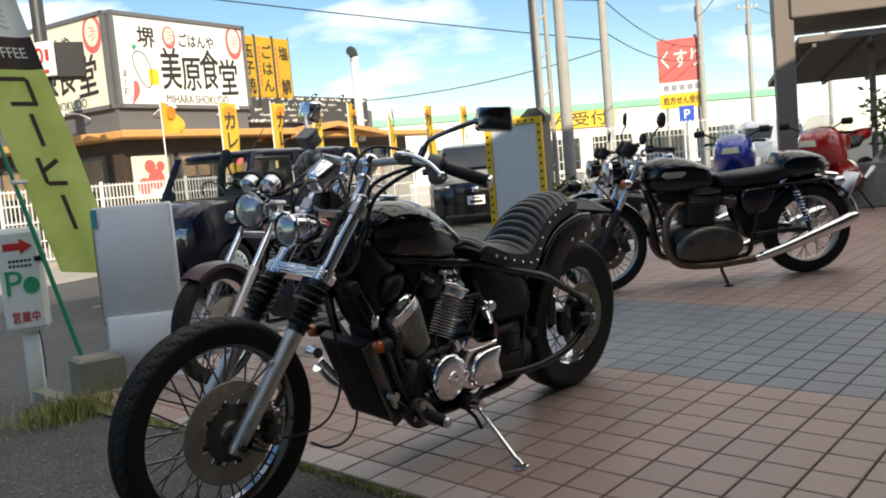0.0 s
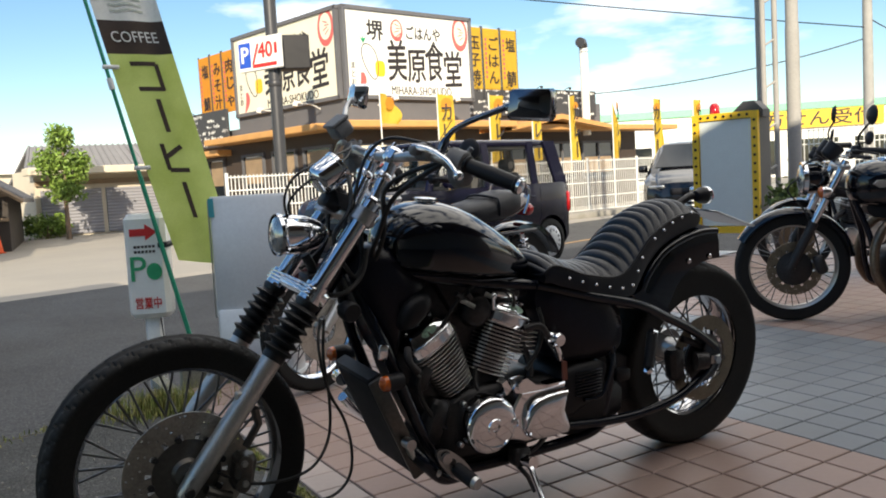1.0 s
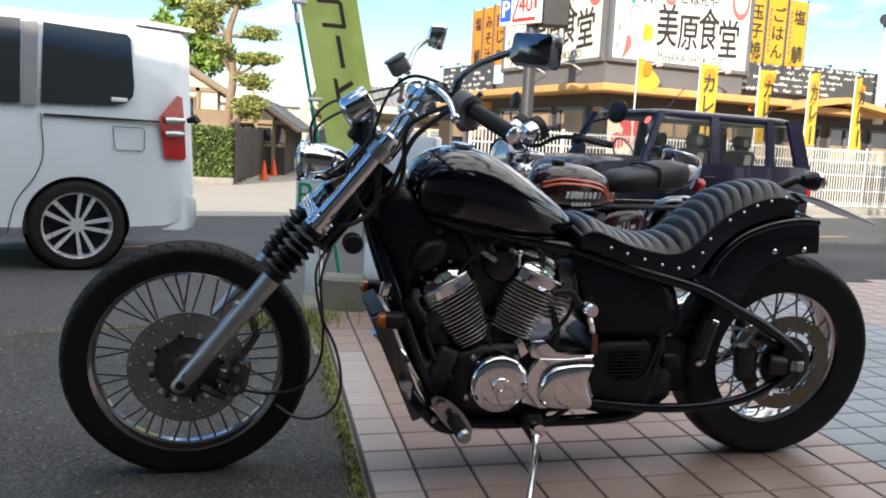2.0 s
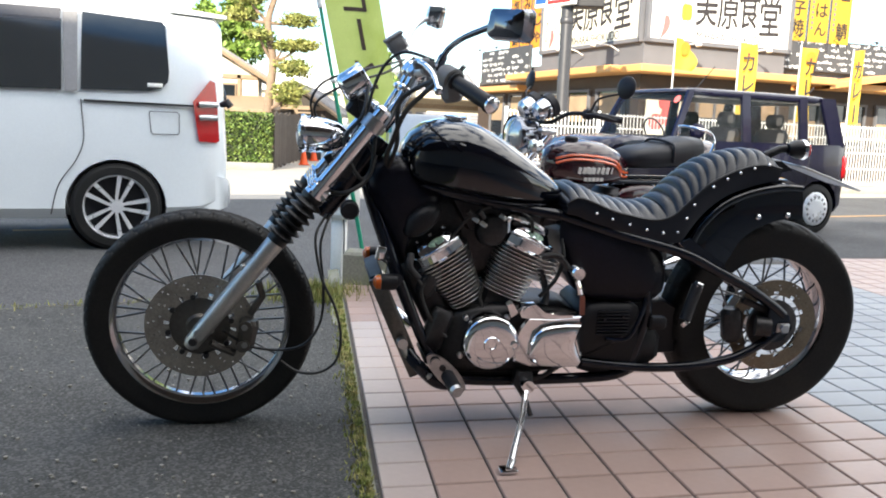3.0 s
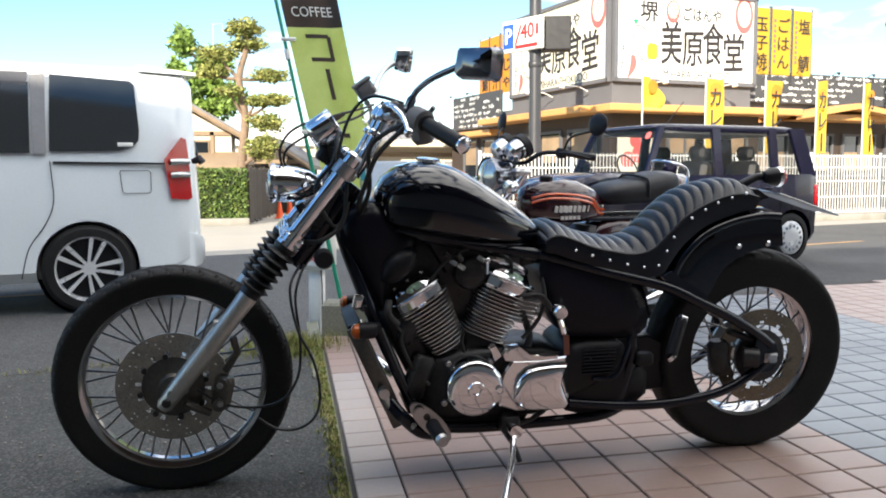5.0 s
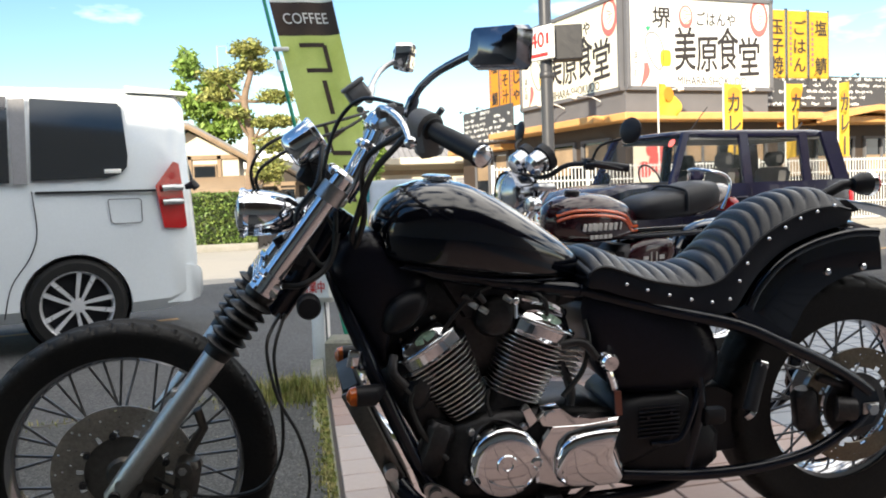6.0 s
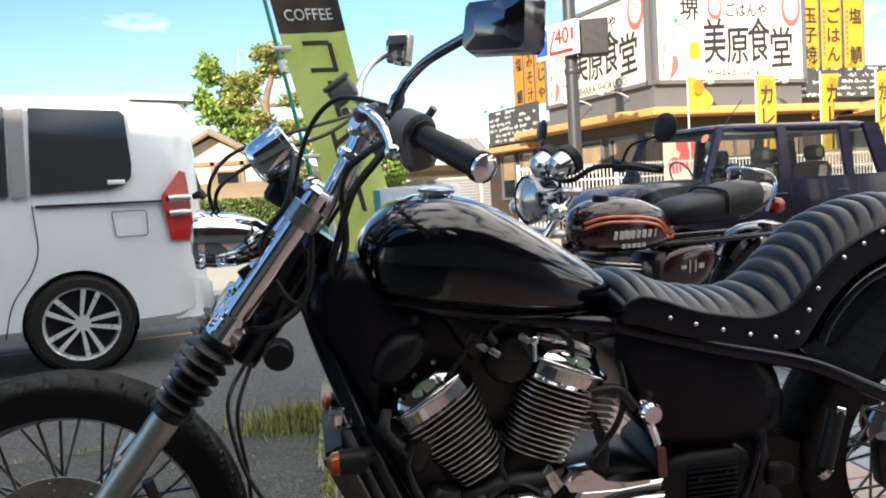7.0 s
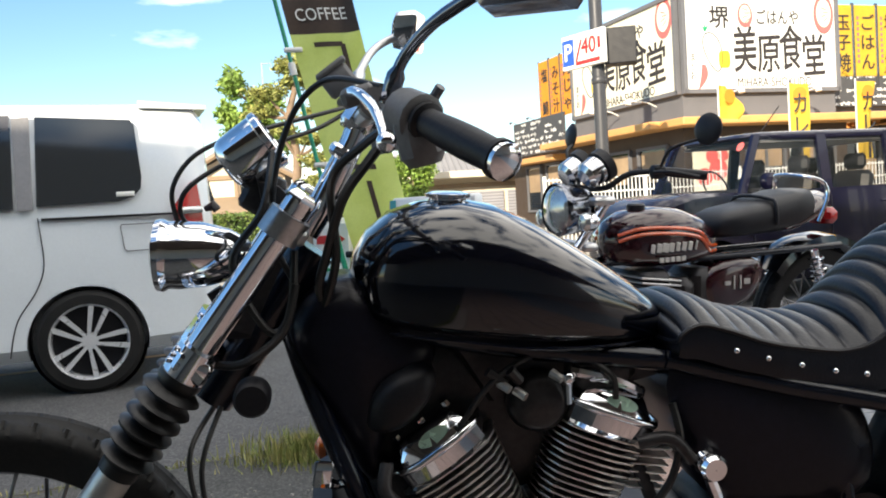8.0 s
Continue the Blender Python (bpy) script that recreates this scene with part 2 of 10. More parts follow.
HEDGE = mat("clipped_hedge_leaves", (0.08, 0.14, 0.028), 0.55, 0.0, 0.25, 8, island=0.55, tint=(0.11, 0.15, 0.03))
BARK = mat("pine_bark", (0.23, 0.16, 0.11), 0.85, 0.0, 0.3, 8, 0.5, 40)
OLDWOOD = mat("weathered_board", (0.055, 0.045, 0.038), 0.8, 0.0, 0.3, 5, 0.2, 50, rand=0.2)
PLASTER = mat("cream_plaster", (0.68, 0.60, 0.47), 0.8, 0.0, 0.1, 3, 0.08, 60)
TIMBER = mat("house_timber", (0.28, 0.20, 0.13), 0.7, 0.0, 0.2, 6, 0.1, 60)
ROOFTILE = mat("grey_roof_tile", (0.20, 0.195, 0.20), 0.55, 0.0, 0.15, 3, 0.1, 50, island=0.15)
SHEETGREY = mat("grey_sheet_wall", (0.30, 0.30, 0.33), 0.55, 0.0, 0.08, 2)
CONE = mat("orange_cone_plastic", (0.80, 0.10, 0.02), 0.4, 0.0, 0.12, 6)
CANOPY = mat("canopy_paint", (0.18, 0.15, 0.13), 0.6, 0.0, 0.15, 3, 0.05, 40)
WALLPAINT = mat("shop_wall_paint", (0.26, 0.235, 0.21), 0.6, 0.0, 0.10, 2, 0.05, 50)
SPORTBLUE = mat("blue_fairing_paint", (0.01, 0.05, 0.42), 0.14, 0.0, 0.1, 5, coat=0.9)
SPORTRED = mat("red_fairing_paint", (0.45, 0.008, 0.012), 0.14, 0.0, 0.1, 5, coat=0.9)
MAROONDULL = mat("maroon_fender_paint", (0.030, 0.004, 0.009), 0.30, 0.0, 0.2, 5, spec=0.25)
MAROON = mat("maroon_tank_paint", (0.026, 0.005, 0.008), 0.12, 0.0, 0.2, 5, coat=0.4)
STRIPE = mat("orange_tank_stripe", (0.70, 0.10, 0.02), 0.2, 0.0, 0.1, 9, coat=0.8)


# ---------------------------------------------------------------- mesh tools
class Mesh:
    """Gathers the shapes of one part."""

    def __init__(self):
        self.v, self.f = [], []

    def add(self, verts, faces):
        o = len(self.v)
        self.v += [tuple(p) for p in verts]
        self.f += [tuple(i + o for i in q) for q in faces]
        return self

    def box(self, c, s, m=None, bevel=0.0):
        """A box of size s round c, with cut edges if bevel is given; m turns it about c."""
        hx, hy, hz = s[0] / 2, s[1] / 2, s[2] / 2
        b = min(bevel, hx * 0.9, hy * 0.9, hz * 0.9)
        ring = lambda z, k: [(-hx + k, -hy + k, z), (hx - k, -hy + k, z), (hx - k, hy - k, z), (-hx + k, hy - k, z)]
        if b:
            ring8 = lambda z, k: [(-hx + b + k, -hy + k, z), (hx - b - k, -hy + k, z), (hx - k, -hy + b + k, z), (hx - k, hy - b - k, z), (hx - b - k, hy - k, z), (-hx + b + k, hy - k, z), (-hx + k, hy - b - k, z), (-hx + k, -hy + b + k, z)]
            layers = [ring8(-hz, b * 0.6), ring8(-hz + b, 0), ring8(hz - b, 0), ring8(hz, b * 0.6)]
        else:
            layers = [ring(-hz, 0), ring(hz, 0)]
        return self.loft(layers, True, True, Matrix.Translation(c) @ (m.to_4x4() if m else Matrix()))

    def loft(self, layers, closed=True, caps=True, m=None):
        """Joins rings of equal length."""
        n, vs, fs = len(layers[0]), [], []
        for r in layers:
            for p in r:
                vs.append((m @ Vector(p)) if m else Vector(p))
        for i in range(len(layers) - 1):
            for j in range(n if closed else n - 1):
                k = (j + 1) % n
                fs.append((i * n + j, i * n + k, (i + 1) * n + k, (i + 1) * n + j))
        if caps and closed:
            fs.append(tuple(range(n))[::-1])
            fs.append(tuple(range((len(layers) - 1) * n, len(layers) * n)))
        return self.add(vs, fs)

    def rod(self, a, b, r0, r1=None, n=12, caps=True):
        return self.tube([a, b], [r0, r0 if r1 is None else r1], n, caps)

    def tube(self, pts, r, n=10, caps=True):
        """A round bar along pts; r one radius or one for each point."""
        pts = [Vector(p) for p in pts]
        rs = r if isinstance(r, (list, tuple)) else [r] * len(pts)
        d0 = (pts[1] - pts[0]).normalized()
        up = Vector((0, 0, 1)) if abs(d0.z) < 0.9 else Vector((1, 0, 0))
        side = d0.cross(up).normalized()
        layers = []
        for i, p in enumerate(pts):
            d = (pts[min(i + 1, len(pts) - 1)] - pts[max(i - 1, 0)]).normalized()
            side = (side - d * side.dot(d)).normalized()
            w = d.cross(side)
            layers.append([p + (side * math.cos(2 * math.pi * j / n) + w * math.sin(2 * math.pi * j / n)) * rs[i] for j in range(n)])
        return self.loft(layers, True, caps)

    def lathe(self, prof, c, axis="y", n=32, close=False, m=None):
        """Turns (radius, along) points about an axis through c."""
        layers = []
        seq = prof + [prof[0]] if close else prof
        for r, h in seq:
            ring = []
            for j in range(n):
                a = 2 * math.pi * j / n
                u, w = r * math.cos(a), r * math.sin(a)
                p = {"y": (u, h, w), "z": (u, w, h), "x": (h, u, w)}[axis]
                ring.append(Vector(p))
            layers.append(ring)
        mm = Matrix.Translation(c) @ (m.to_4x4() if m else Matrix())
        return self.loft(layers, True, not close and prof[0][0] > 1e-6 and False, mm)

    def plate(self, poly, y0, y1, bevel=0.0):
        """A polygon in x and z, given thickness in y."""
        n = len(poly)
        cx, cz = sum(p[0] for p in poly) / n, sum(p[1] for p in poly) / n
        shrink = lambda y, k: [(x + (cx - x) * k, y, z + (cz - z) * k) for x, z in poly]
        if bevel:
            s = 1 if y1 > y0 else -1
            return self.loft([shrink(y0, 0.06), shrink(y0 + s * bevel, 0), shrink(y1 - s * bevel, 0), shrink(y1, 0.06)])
        return self.loft([shrink(y0, 0), shrink(y1, 0)])

    def pillow(self, poly, y0, y1, soft=0.02):
        """A polygon in x and z with full rounded faces."""
        n = len(poly)
        ring = [p for i in range(n) for p in (poly[i], ((poly[i][0] * 2 + poly[(i + 1) % n][0]) / 3, (poly[i][1] * 2 + poly[(i + 1) % n][1]) / 3), ((poly[i][0] + poly[(i + 1) % n][0] * 2) / 3, (poly[i][1] + poly[(i + 1) % n][1] * 2) / 3))]
        for _ in range(2):
            ring = [((ring[i - 1][0] + 2 * ring[i][0] + ring[(i + 1) % len(ring)][0]) / 4, (ring[i - 1][1] + 2 * ring[i][1] + ring[(i + 1) % len(ring)][1]) / 4) for i in range(len(ring))]
        cx, cz = sum(p[0] for p in ring) / len(ring), sum(p[1] for p in ring) / len(ring)
        at = lambda y, k: [(x + (cx - x) * k, y, z + (cz - z) * k) for x, z in ring]
        return self.loft([at(y0, 0.55), at(y0 + soft * 0.15, 0.30), at(y0 + soft * 0.45, 0.10), at(y0 + soft, 0.0), at(y1 - soft, 0.0), at(y1 - soft * 0.45, 0.10), at(y1 - soft * 0.15, 0.30), at(y1, 0.55)])

    def ball(self, c, r, n=14, s=(1, 1, 1), m=None):
        prof = [(max(math.sin(math.pi * i / 8), 0.002) * r, -math.cos(math.pi * i / 8) * r) for i in range(9)]
        layers = [[(p * math.cos(2 * math.pi * j / n) * s[0], p * math.sin(2 * math.pi * j / n) * s[1], h * s[2]) for j in range(n)] for p, h in prof]
        return self.loft(layers, True, True, Matrix.Translation(c) @ (m.to_4x4() if m else Matrix()))


def spline(pts, k=6):
    """A smooth line through pts."""
    pts = [Vector(p) for p in pts]
    out = []
    for i in range(len(pts) - 1):
        p0, p1, p2, p3 = pts[max(i - 1, 0)], pts[i], pts[i + 1], pts[min(i + 2, len(pts) - 1)]
        for j in range(k):
            t = j / k
            out.append(0.5 * ((2 * p1) + (p2 - p0) * t + (2 * p0 - 5 * p1 + 4 * p2 - p3) * t * t + (3 * p1 - p0 - 3 * p2 + p3) * t ** 3))
    return out + [pts[-1]]


def finish(me, material, smooth=38):
    me.materials.append(material)
    me.update()
    bm = bmesh.new()
    bm.from_mesh(me)
    bmesh.ops.recalc_face_normals(bm, faces=bm.faces)
    bm.to_mesh(me)
    bm.free()
    if smooth:
        me.shade_smooth()
        me.set_sharp_from_angle(angle=radians(smooth))
    return me


def part(name, ms, material, parent=None, label="", smooth=38, m=None):
    """Links one mesh as one object, under a thing or a part if a parent is given."""
    me = bpy.data.meshes.new(name)
    me.from_pydata([tuple(p) for p in ms.v], [], ms.f)
    ob = new(name, finish(me, material, smooth))
    if parent:
        ob.parent = parent
    if m:
        ob.matrix_basis = m
    return tagged(ob, label)


def again(ob, m):
    """Another piece on the same mesh, under the same parent."""
    o = new(ob.name.split(".")[0], ob.data)
    o.parent = ob.parent
    o.matrix_basis = m
    for key in ("label", "kind"):
        if ob.get(key):
            o[key] = ob[key]
    return o


def thing(name, m, label, category, group="", kind=""):
    ob = new(name)
    ob.empty_display_size = 0.1
    ob.matrix_basis = m
    return tagged(ob, label, category, group, kind)


def text(name, body, size, material, parent, m, width=None, depth=0.004, label=""):
    """Letters as a mesh of their own, in the plane x, y of the pose m."""
    cu = bpy.data.curves.new(name, "FONT")
    cu.body, cu.size, cu.extrude = body, size, depth
    cu.align_x, cu.align_y = "CENTER", "CENTER"
    cu.resolution_u = 3
    tmp = bpy.data.objects.new(name, cu)
    scene.collection.objects.link(tmp)
    bpy.context.view_layer.update()
    me = bpy.data.meshes.new_from_object(tmp.evaluated_get(bpy.context.evaluated_depsgraph_get()))
    bpy.data.objects.remove(tmp)
    bpy.data.curves.remove(cu)
    if width and me.vertices:
        w = max(v.co.x for v in me.vertices) - min(v.co.x for v in me.vertices)
        for v in me.vertices:
            v.co.x *= width / w
    if size > 0.3:
        # heavier strokes, as if painted with a broad brush
        vs, fs = [v.co.copy() for v in me.vertices], [tuple(p.vertices) for p in me.polygons]
        k = min(size, 0.75) * 0.014
        allv, allf = [], []
        for n_, (dx, dy) in enumerate(((k, 0), (-k, 0), (0, k), (0, -k))):
            o = len(allv)
            allv += [(v.x + dx, v.y + dy, v.z + n_ * 0.0012) for v in vs]
            allf += [tuple(i + o for i in q) for q in fs]
        me = bpy.data.meshes.new(name)
        me.from_pydata(allv, [], allf)
    me.materials.clear()
    me.materials.append(material)
    ob = new(name, me)
    ob.parent = parent
    ob.matrix_basis = m
    return tagged(ob, label)


def bent(ob, fn):
    """Moves every corner of a mesh by fn."""
    for v in ob.data.vertices:
        v.co = fn(v.co)
    ob.data.update()
    return ob
# ---------------------------------------------------------------- setting: ground, road, forecourt
ROAD_Z = -0.13
ROAD = Vector((0.955, 0.297, 0)).normalized()
ROAD_N = Vector((-ROAD.y, ROAD.x, 0))
EDGE0 = Vector((-1.0, 1.95, 0))


def along(s, d, z=0.0):
    """A place s metres along the near road edge and d metres across it."""
    p = EDGE0 + ROAD * s + ROAD_N * d
    return (p.x, p.y, z)


g = Mesh()
xs = [-900, -60] + [-20 + 3 * i for i in range(14)] + [40, 60, 900]
ys = [1.2, 0.0] 
rows_d = [(-900, -0.16), (-30, -0.16), (0.0, -0.16), (0.02, ROAD_Z), (900, ROAD_Z - 0.02)]
layers = [[along(s, d, z) for s in xs] for d, z in rows_d]
g.loft(layers, False, False)
tagged(part("ground", g, ASPHALT, smooth=0), "grey asphalt ground running to the horizon", "ground", kind="structure")

# carriageway with its worn edge line
rd = Mesh()
rd.loft([[along(s, d, ROAD_Z + 0.004) for s in (-80, -20, 0, 10, 30, 90)] for d in (0.05, 3.0, 6.3)], False, False)
tagged(part("road", rd, ASPHALT, smooth=0), "worn grey asphalt road in shade", "road", kind="structure")
ln = Mesh()
for s in range(-30, 40, 5):
    ln.loft([[along(s, d, ROAD_Z + 0.008), along(s + 1.6, d, ROAD_Z + 0.008)] for d in (3.42, 3.52)], False, False)
tagged(part("road_marking", ln, mat("worn_road_paint", (0.40, 0.24, 0.10), 0.8, 0, 0.35, 9), smooth=0), "worn orange dashes on the road", "road marking", kind="structure")
lot = Mesh()
lot.loft([[along(s, d, z) for s in (-90, -20, 0, 10, 30, 90)] for d, z in ((6.3, ROAD_Z + 0.006), (6.5, ROAD_Z + 0.03), (40.0, ROAD_Z + 0.05))], False, False)
tagged(part("parking_lot", lot, LOT, smooth=0), "sunlit pale paved parking lot across the road", "parking lot", kind="structure")

# gutter strip with a low concrete edge
gt = Mesh()
for i in range(26):
    s = -14 + i * 1.0
    gt.loft([[along(s + 0.01, -0.13, -0.2), along(s + 0.99, -0.13, -0.2), along(s + 0.99, -0.13, -0.045), along(s + 0.01, -0.13, -0.045)],
             [along(s + 0.01, 0.05, -0.2), along(s + 0.99, 0.05, -0.2), along(s + 0.99, 0.05, -0.10), along(s + 0.01, 0.05, -0.10)]])
tagged(part("gutter", gt, CONCRETE, smooth=0), "dirty concrete gutter edging along the road", "gutter", kind="structure")

# asphalt apron beside the tiles, falling slightly to the gutter
TDIR = Vector((0.033, 0.9995, 0)).normalized()
TROW = Vector((0.9988, 0.0488, 0)).normalized()
TORG = Vector((0.497, 0.0, 0))


def tile_at(u, w, z=0.0):
    p = TORG + TROW * u + TDIR * w
    return (p.x, p.y, z)


ap = Mesh()
grid = []
for i in range(40):
    w = -9 + i * 0.32
    row = []
    for j in range(30):
        u = -9 + j * (9.0 / 29)
        p = Vector(tile_at(u, w))
        d = (p - EDGE0).dot(ROAD_N)
        z = -0.006 + 0.004 * noise.noise((p.x * 2, p.y * 2, 0)) - max(0, d + 1.2) * 0.035
        if d > -0.14:
            p = p - ROAD_N * (d + 0.14)
        row.append((p.x, p.y, z))
    grid.append(row)
ap.loft(grid, False, False)
tagged(part("forecourt_asphalt", ap, APRON), "worn grey forecourt asphalt with grit", "asphalt", kind="structure")

# concrete bed under the tiles
PU, PW = 0.1655, 0.1535
bed = Mesh()
bed_d = lambda u: max(w for w in np.arange(-9, 12, 0.01) if (Vector(tile_at(u, w)) - EDGE0).dot(ROAD_N) < -0.14)
top = [(*tile_at(u, bed_d(u))[:2], -0.006) for u in (-0.02, 16)]
bed.loft([[(*tile_at(-0.02, -9)[:2], -0.15), (*tile_at(16, -9)[:2], -0.15), (top[1][0], top[1][1], -0.15), (top[0][0], top[0][1], -0.15)],
          [(*tile_at(-0.02, -9)[:2], -0.006), (*tile_at(16, -9)[:2], -0.006), top[1], top[0]]])
tile_floor = tagged(part("tile_floor", bed, GROUT, smooth=0), "pinkish glazed square floor tiles with dark joints", "floor", kind="structure")


# ---------------------------------------------------------------- shop wall behind the camera, with an added canopy for shade
def wall(name, a, b, z0, z1, t, material, label):
    w = Mesh()
    a, b = Vector((*a, 0)), Vector((*b, 0))
    n = (b - a).cross(Vector((0, 0, 1))).normalized() * t
    w.loft([[a + Vector((0, 0, z0)), b + Vector((0, 0, z0)), b + n + Vector((0, 0, z0)), a + n + Vector((0, 0, z0))],
            [a + Vector((0, 0, z1)), b + Vector((0, 0, z1)), b + n + Vector((0, 0, z1)), a + n + Vector((0, 0, z1))]])
    return tagged(part(name, w, material, smooth=0), label, "wall", kind="structure")


# out-of-view canopy added to darken the near floor and the reflections
can = Mesh()
can.loft([[(-7, -5.4, 3.05), (8.5, -5.4, 3.05), (8.5, -1.75, 2.95), (-7, -1.75, 2.95)], [(-7, -5.4, 3.25), (8.5, -5.4, 3.25), (8.5, -1.75, 3.15), (-7, -1.75, 3.15)]])
for i in range(12):
    can.box((-6.6 + i * 1.35, -3.6, 2.95), (0.08, 3.5, 0.10))
tagged(part("shop_canopy", can, CANOPY, smooth=0), "unseen dark canopy added to shade the forecourt", "canopy", kind="structure")
# unseen wall; its height sets how far shade reaches across the road
wall("wall_south", (-16, -5.4), (10, -5.4), -0.15, 6.3, 0.3, WALLPAINT, "plain painted shop wall, unseen, shading forecourt and road")
# ---------------------------------------------------------------- the custom motorcycle


def wheel(parent, name, cx, cz, R, half, rim_r, rim_half, spokes, tread, wheel_label, hub_r=0.032, hub_half=0.06, rim_mat=None, flat=0.35):
    """A wire wheel about the y axis: rim with tyre, hub and every spoke under it."""
    P = Matrix.Translation((cx, 0, cz))
    rim = Mesh()
    rim.lathe([(rim_r, -rim_half), (rim_r + 0.004, -rim_half + 0.004), (rim_r - 0.010, -rim_half + 0.010), (rim_r - 0.020, -rim_half * 0.3), (rim_r - 0.020, rim_half * 0.3), (rim_r - 0.010, rim_half - 0.010), (rim_r + 0.004, rim_half - 0.004), (rim_r, rim_half), (rim_r + 0.012, 0)], (0, 0, 0), "y", 64, close=True)
    w = part(name, rim, rim_mat or STEEL, parent, wheel_label, m=P)
    ty = Mesh()
    ns, prof = tread * 8, []
    for k in range(17):
        a = math.pi * (k / 16) - math.pi / 2
        y = half * math.sin(a)
        h = math.cos(a)
        prof.append((rim_r - 0.006 + (R - rim_r + 0.006) * (abs(h) ** flat), y * (0.72 + 0.28 * min(1, abs(h) * 2.0))))
    rings = []
    for i in range(ns):
        t = 2 * math.pi * i / ns
        ring = []
        for k, (r, y) in enumerate(prof):
            cut = 0.0
            if 4 <= k <= 12:
                ph = (i * tread / ns + abs(k - 8) * 0.28) % 1.0
                if ph < 0.17 and k not in (8,):
                    cut = 0.008
                if k in (7, 9):
                    cut = 0.005
            ring.append(((r - cut) * math.cos(t), y, (r - cut) * math.sin(t)))
        rings.append(ring)
    rings.append(rings[0])
    ty.loft(rings, False, False)
    part("tyre", ty, RUBBER, w, "worn black grooved tyre", smooth=50)
    hb = Mesh()
    hb.lathe([(0.004, -hub_half), (hub_r * 1.5, -hub_half), (hub_r * 1.5, -hub_half + 0.008), (hub_r, -hub_half + 0.018), (hub_r * 0.9, 0), (hub_r, hub_half - 0.018), (hub_r * 1.5, hub_half - 0.008), (hub_r * 1.5, hub_half), (0.004, hub_half)], (0, 0, 0), "y", 28)
    part("hub", hb, STEEL, w)
    first = {}
    for i in range(spokes):
        t = 360.0 * i / spokes
        side = -1 if i % 2 else 1
        lean = 0.62 if (i // 2) % 2 else -0.62
        key = (side, lean)
        if key not in first:
            s = Mesh()
            s.rod((hub_r * 1.4 * math.cos(lean), side * (hub_half - 0.004), hub_r * 1.4 * math.sin(lean)), (rim_r - 0.014, side * 0.006, 0), 0.0029, n=6)
            first[key] = part("spoke", s, SPOKE, w, m=pose(0, 0, 0, 0, t, 0))
        else:
            again(first[key], pose(0, 0, 0, 0, t, 0))
    return w


def disc(parent, c, r_out, r_in, y, material, holes=24, label="", th=0.005):
    """A drilled brake disc with real holes round its band."""
    d = Mesh()
    n = holes * 5
    q_ = r_out - r_in
    rr = [r_out, r_out - q_ * 0.10, r_out - q_ * 0.18, r_out - q_ * 0.32, r_out - q_ * 0.40, r_out - q_ * 0.54, r_out - q_ * 0.62, r_out - q_ * 0.76, r_in]
    for s in (-1, 1):
        vs = [(c[0] + r * math.cos(2 * math.pi * i / n), y + s * th / 2, c[1] + r * math.sin(2 * math.pi * i / n)) for r in rr for i in range(n)]
        fs = []
        for k in range(8):
            for i in range(n):
                if k in (1, 3, 5) and i % 5 == (k * 2 + (i // 5) * 2) % 5 and (i // 5 + k) % 3:
                    continue
                if k == 7 and (i // 5) % 2 and i % 5 in (1, 2, 3):
                    continue
                j = (i + 1) % n
                fs.append((k * n + i, k * n + j, (k + 1) * n + j, (k + 1) * n + i))
        d.add(vs, fs)
    d.lathe([(r_out, y - th / 2), (r_out, y + th / 2)], (c[0], 0, c[1]), "y", n)
    d.lathe([(r_in, y - th / 2), (r_in, y + th / 2)], (c[0], 0, c[1]), "y", n)
    return part("brake_disc", d, material, parent, label)


BASE = Matrix.Translation((0, 0.044, 0)) @ Matrix.Rotation(radians(5.5), 4, "X") @ Matrix.Diagonal((1.1, 1.1, 1.1, 1))
bike = thing("custom_motorcycle", BASE, "black low custom motorcycle with studded seat on its side stand", "motorcycle")

FW = wheel(bike, "front_wheel", 0.0, 0.288, 0.301, 0.050, 0.238, 0.030, 40, 44, "spoked front wheel with dull chrome rim", rim_mat=RIM, flat=0.42)
disc(FW, (0, 0), 0.140, 0.078, -0.062, RUSTED, 28, "drilled front brake disc with brown wear")
hubcap = Mesh()
hubcap.lathe([(0.004, -0.078), (0.030, -0.076), (0.036, -0.066), (0.050, -0.064), (0.070, -0.061), (0.078, -0.060), (0.078, -0.056), (0.05, -0.05)], (0, 0, 0), "y", 36)
part("disc_carrier", hubcap, CASEMETAL, FW, "dark disc carrier")
btn = Mesh()
btn.lathe([(0.0005, -0.008), (0.007, -0.008), (0.008, 0.0)], (0, 0, 0), "y", 10)
b0 = None
for i in range(8):
    t = 2 * math.pi * i / 8 + 0.2
    mm = Matrix.Translation((0.082 * math.cos(t), -0.064, 0.082 * math.sin(t)))
    if b0 is None:
        b0 = part("disc_button", btn, DARKMETAL, FW, m=mm)
    else:
        again(b0, mm)
RW = wheel(bike, "rear_wheel", 1.628, 0.298, 0.302, 0.078, 0.202, 0.046, 36, 30, "spoked rear wheel with chrome rim", hub_r=0.042, hub_half=0.07, rim_mat=RIM, flat=0.34)
disc(RW, (0, 0), 0.138, 0.092, -0.090, BROWNDISC, 22, "brown worn rear brake disc")
rh = Mesh()
rh.lathe([(0.004, -0.100), (0.035, -0.098), (0.042, -0.096), (0.070, -0.095), (0.078, -0.093), (0.078, -0.083), (0.05, -0.07)], (0, 0, 0), "y", 32)
part("disc_carrier", rh, DARKMETAL, RW)

# fork: two legs along one line
F0, F1 = Vector((-0.018, 0, 0.255)), Vector((0.452, 0, 0.866))
FD = (F1 - F0).normalized()
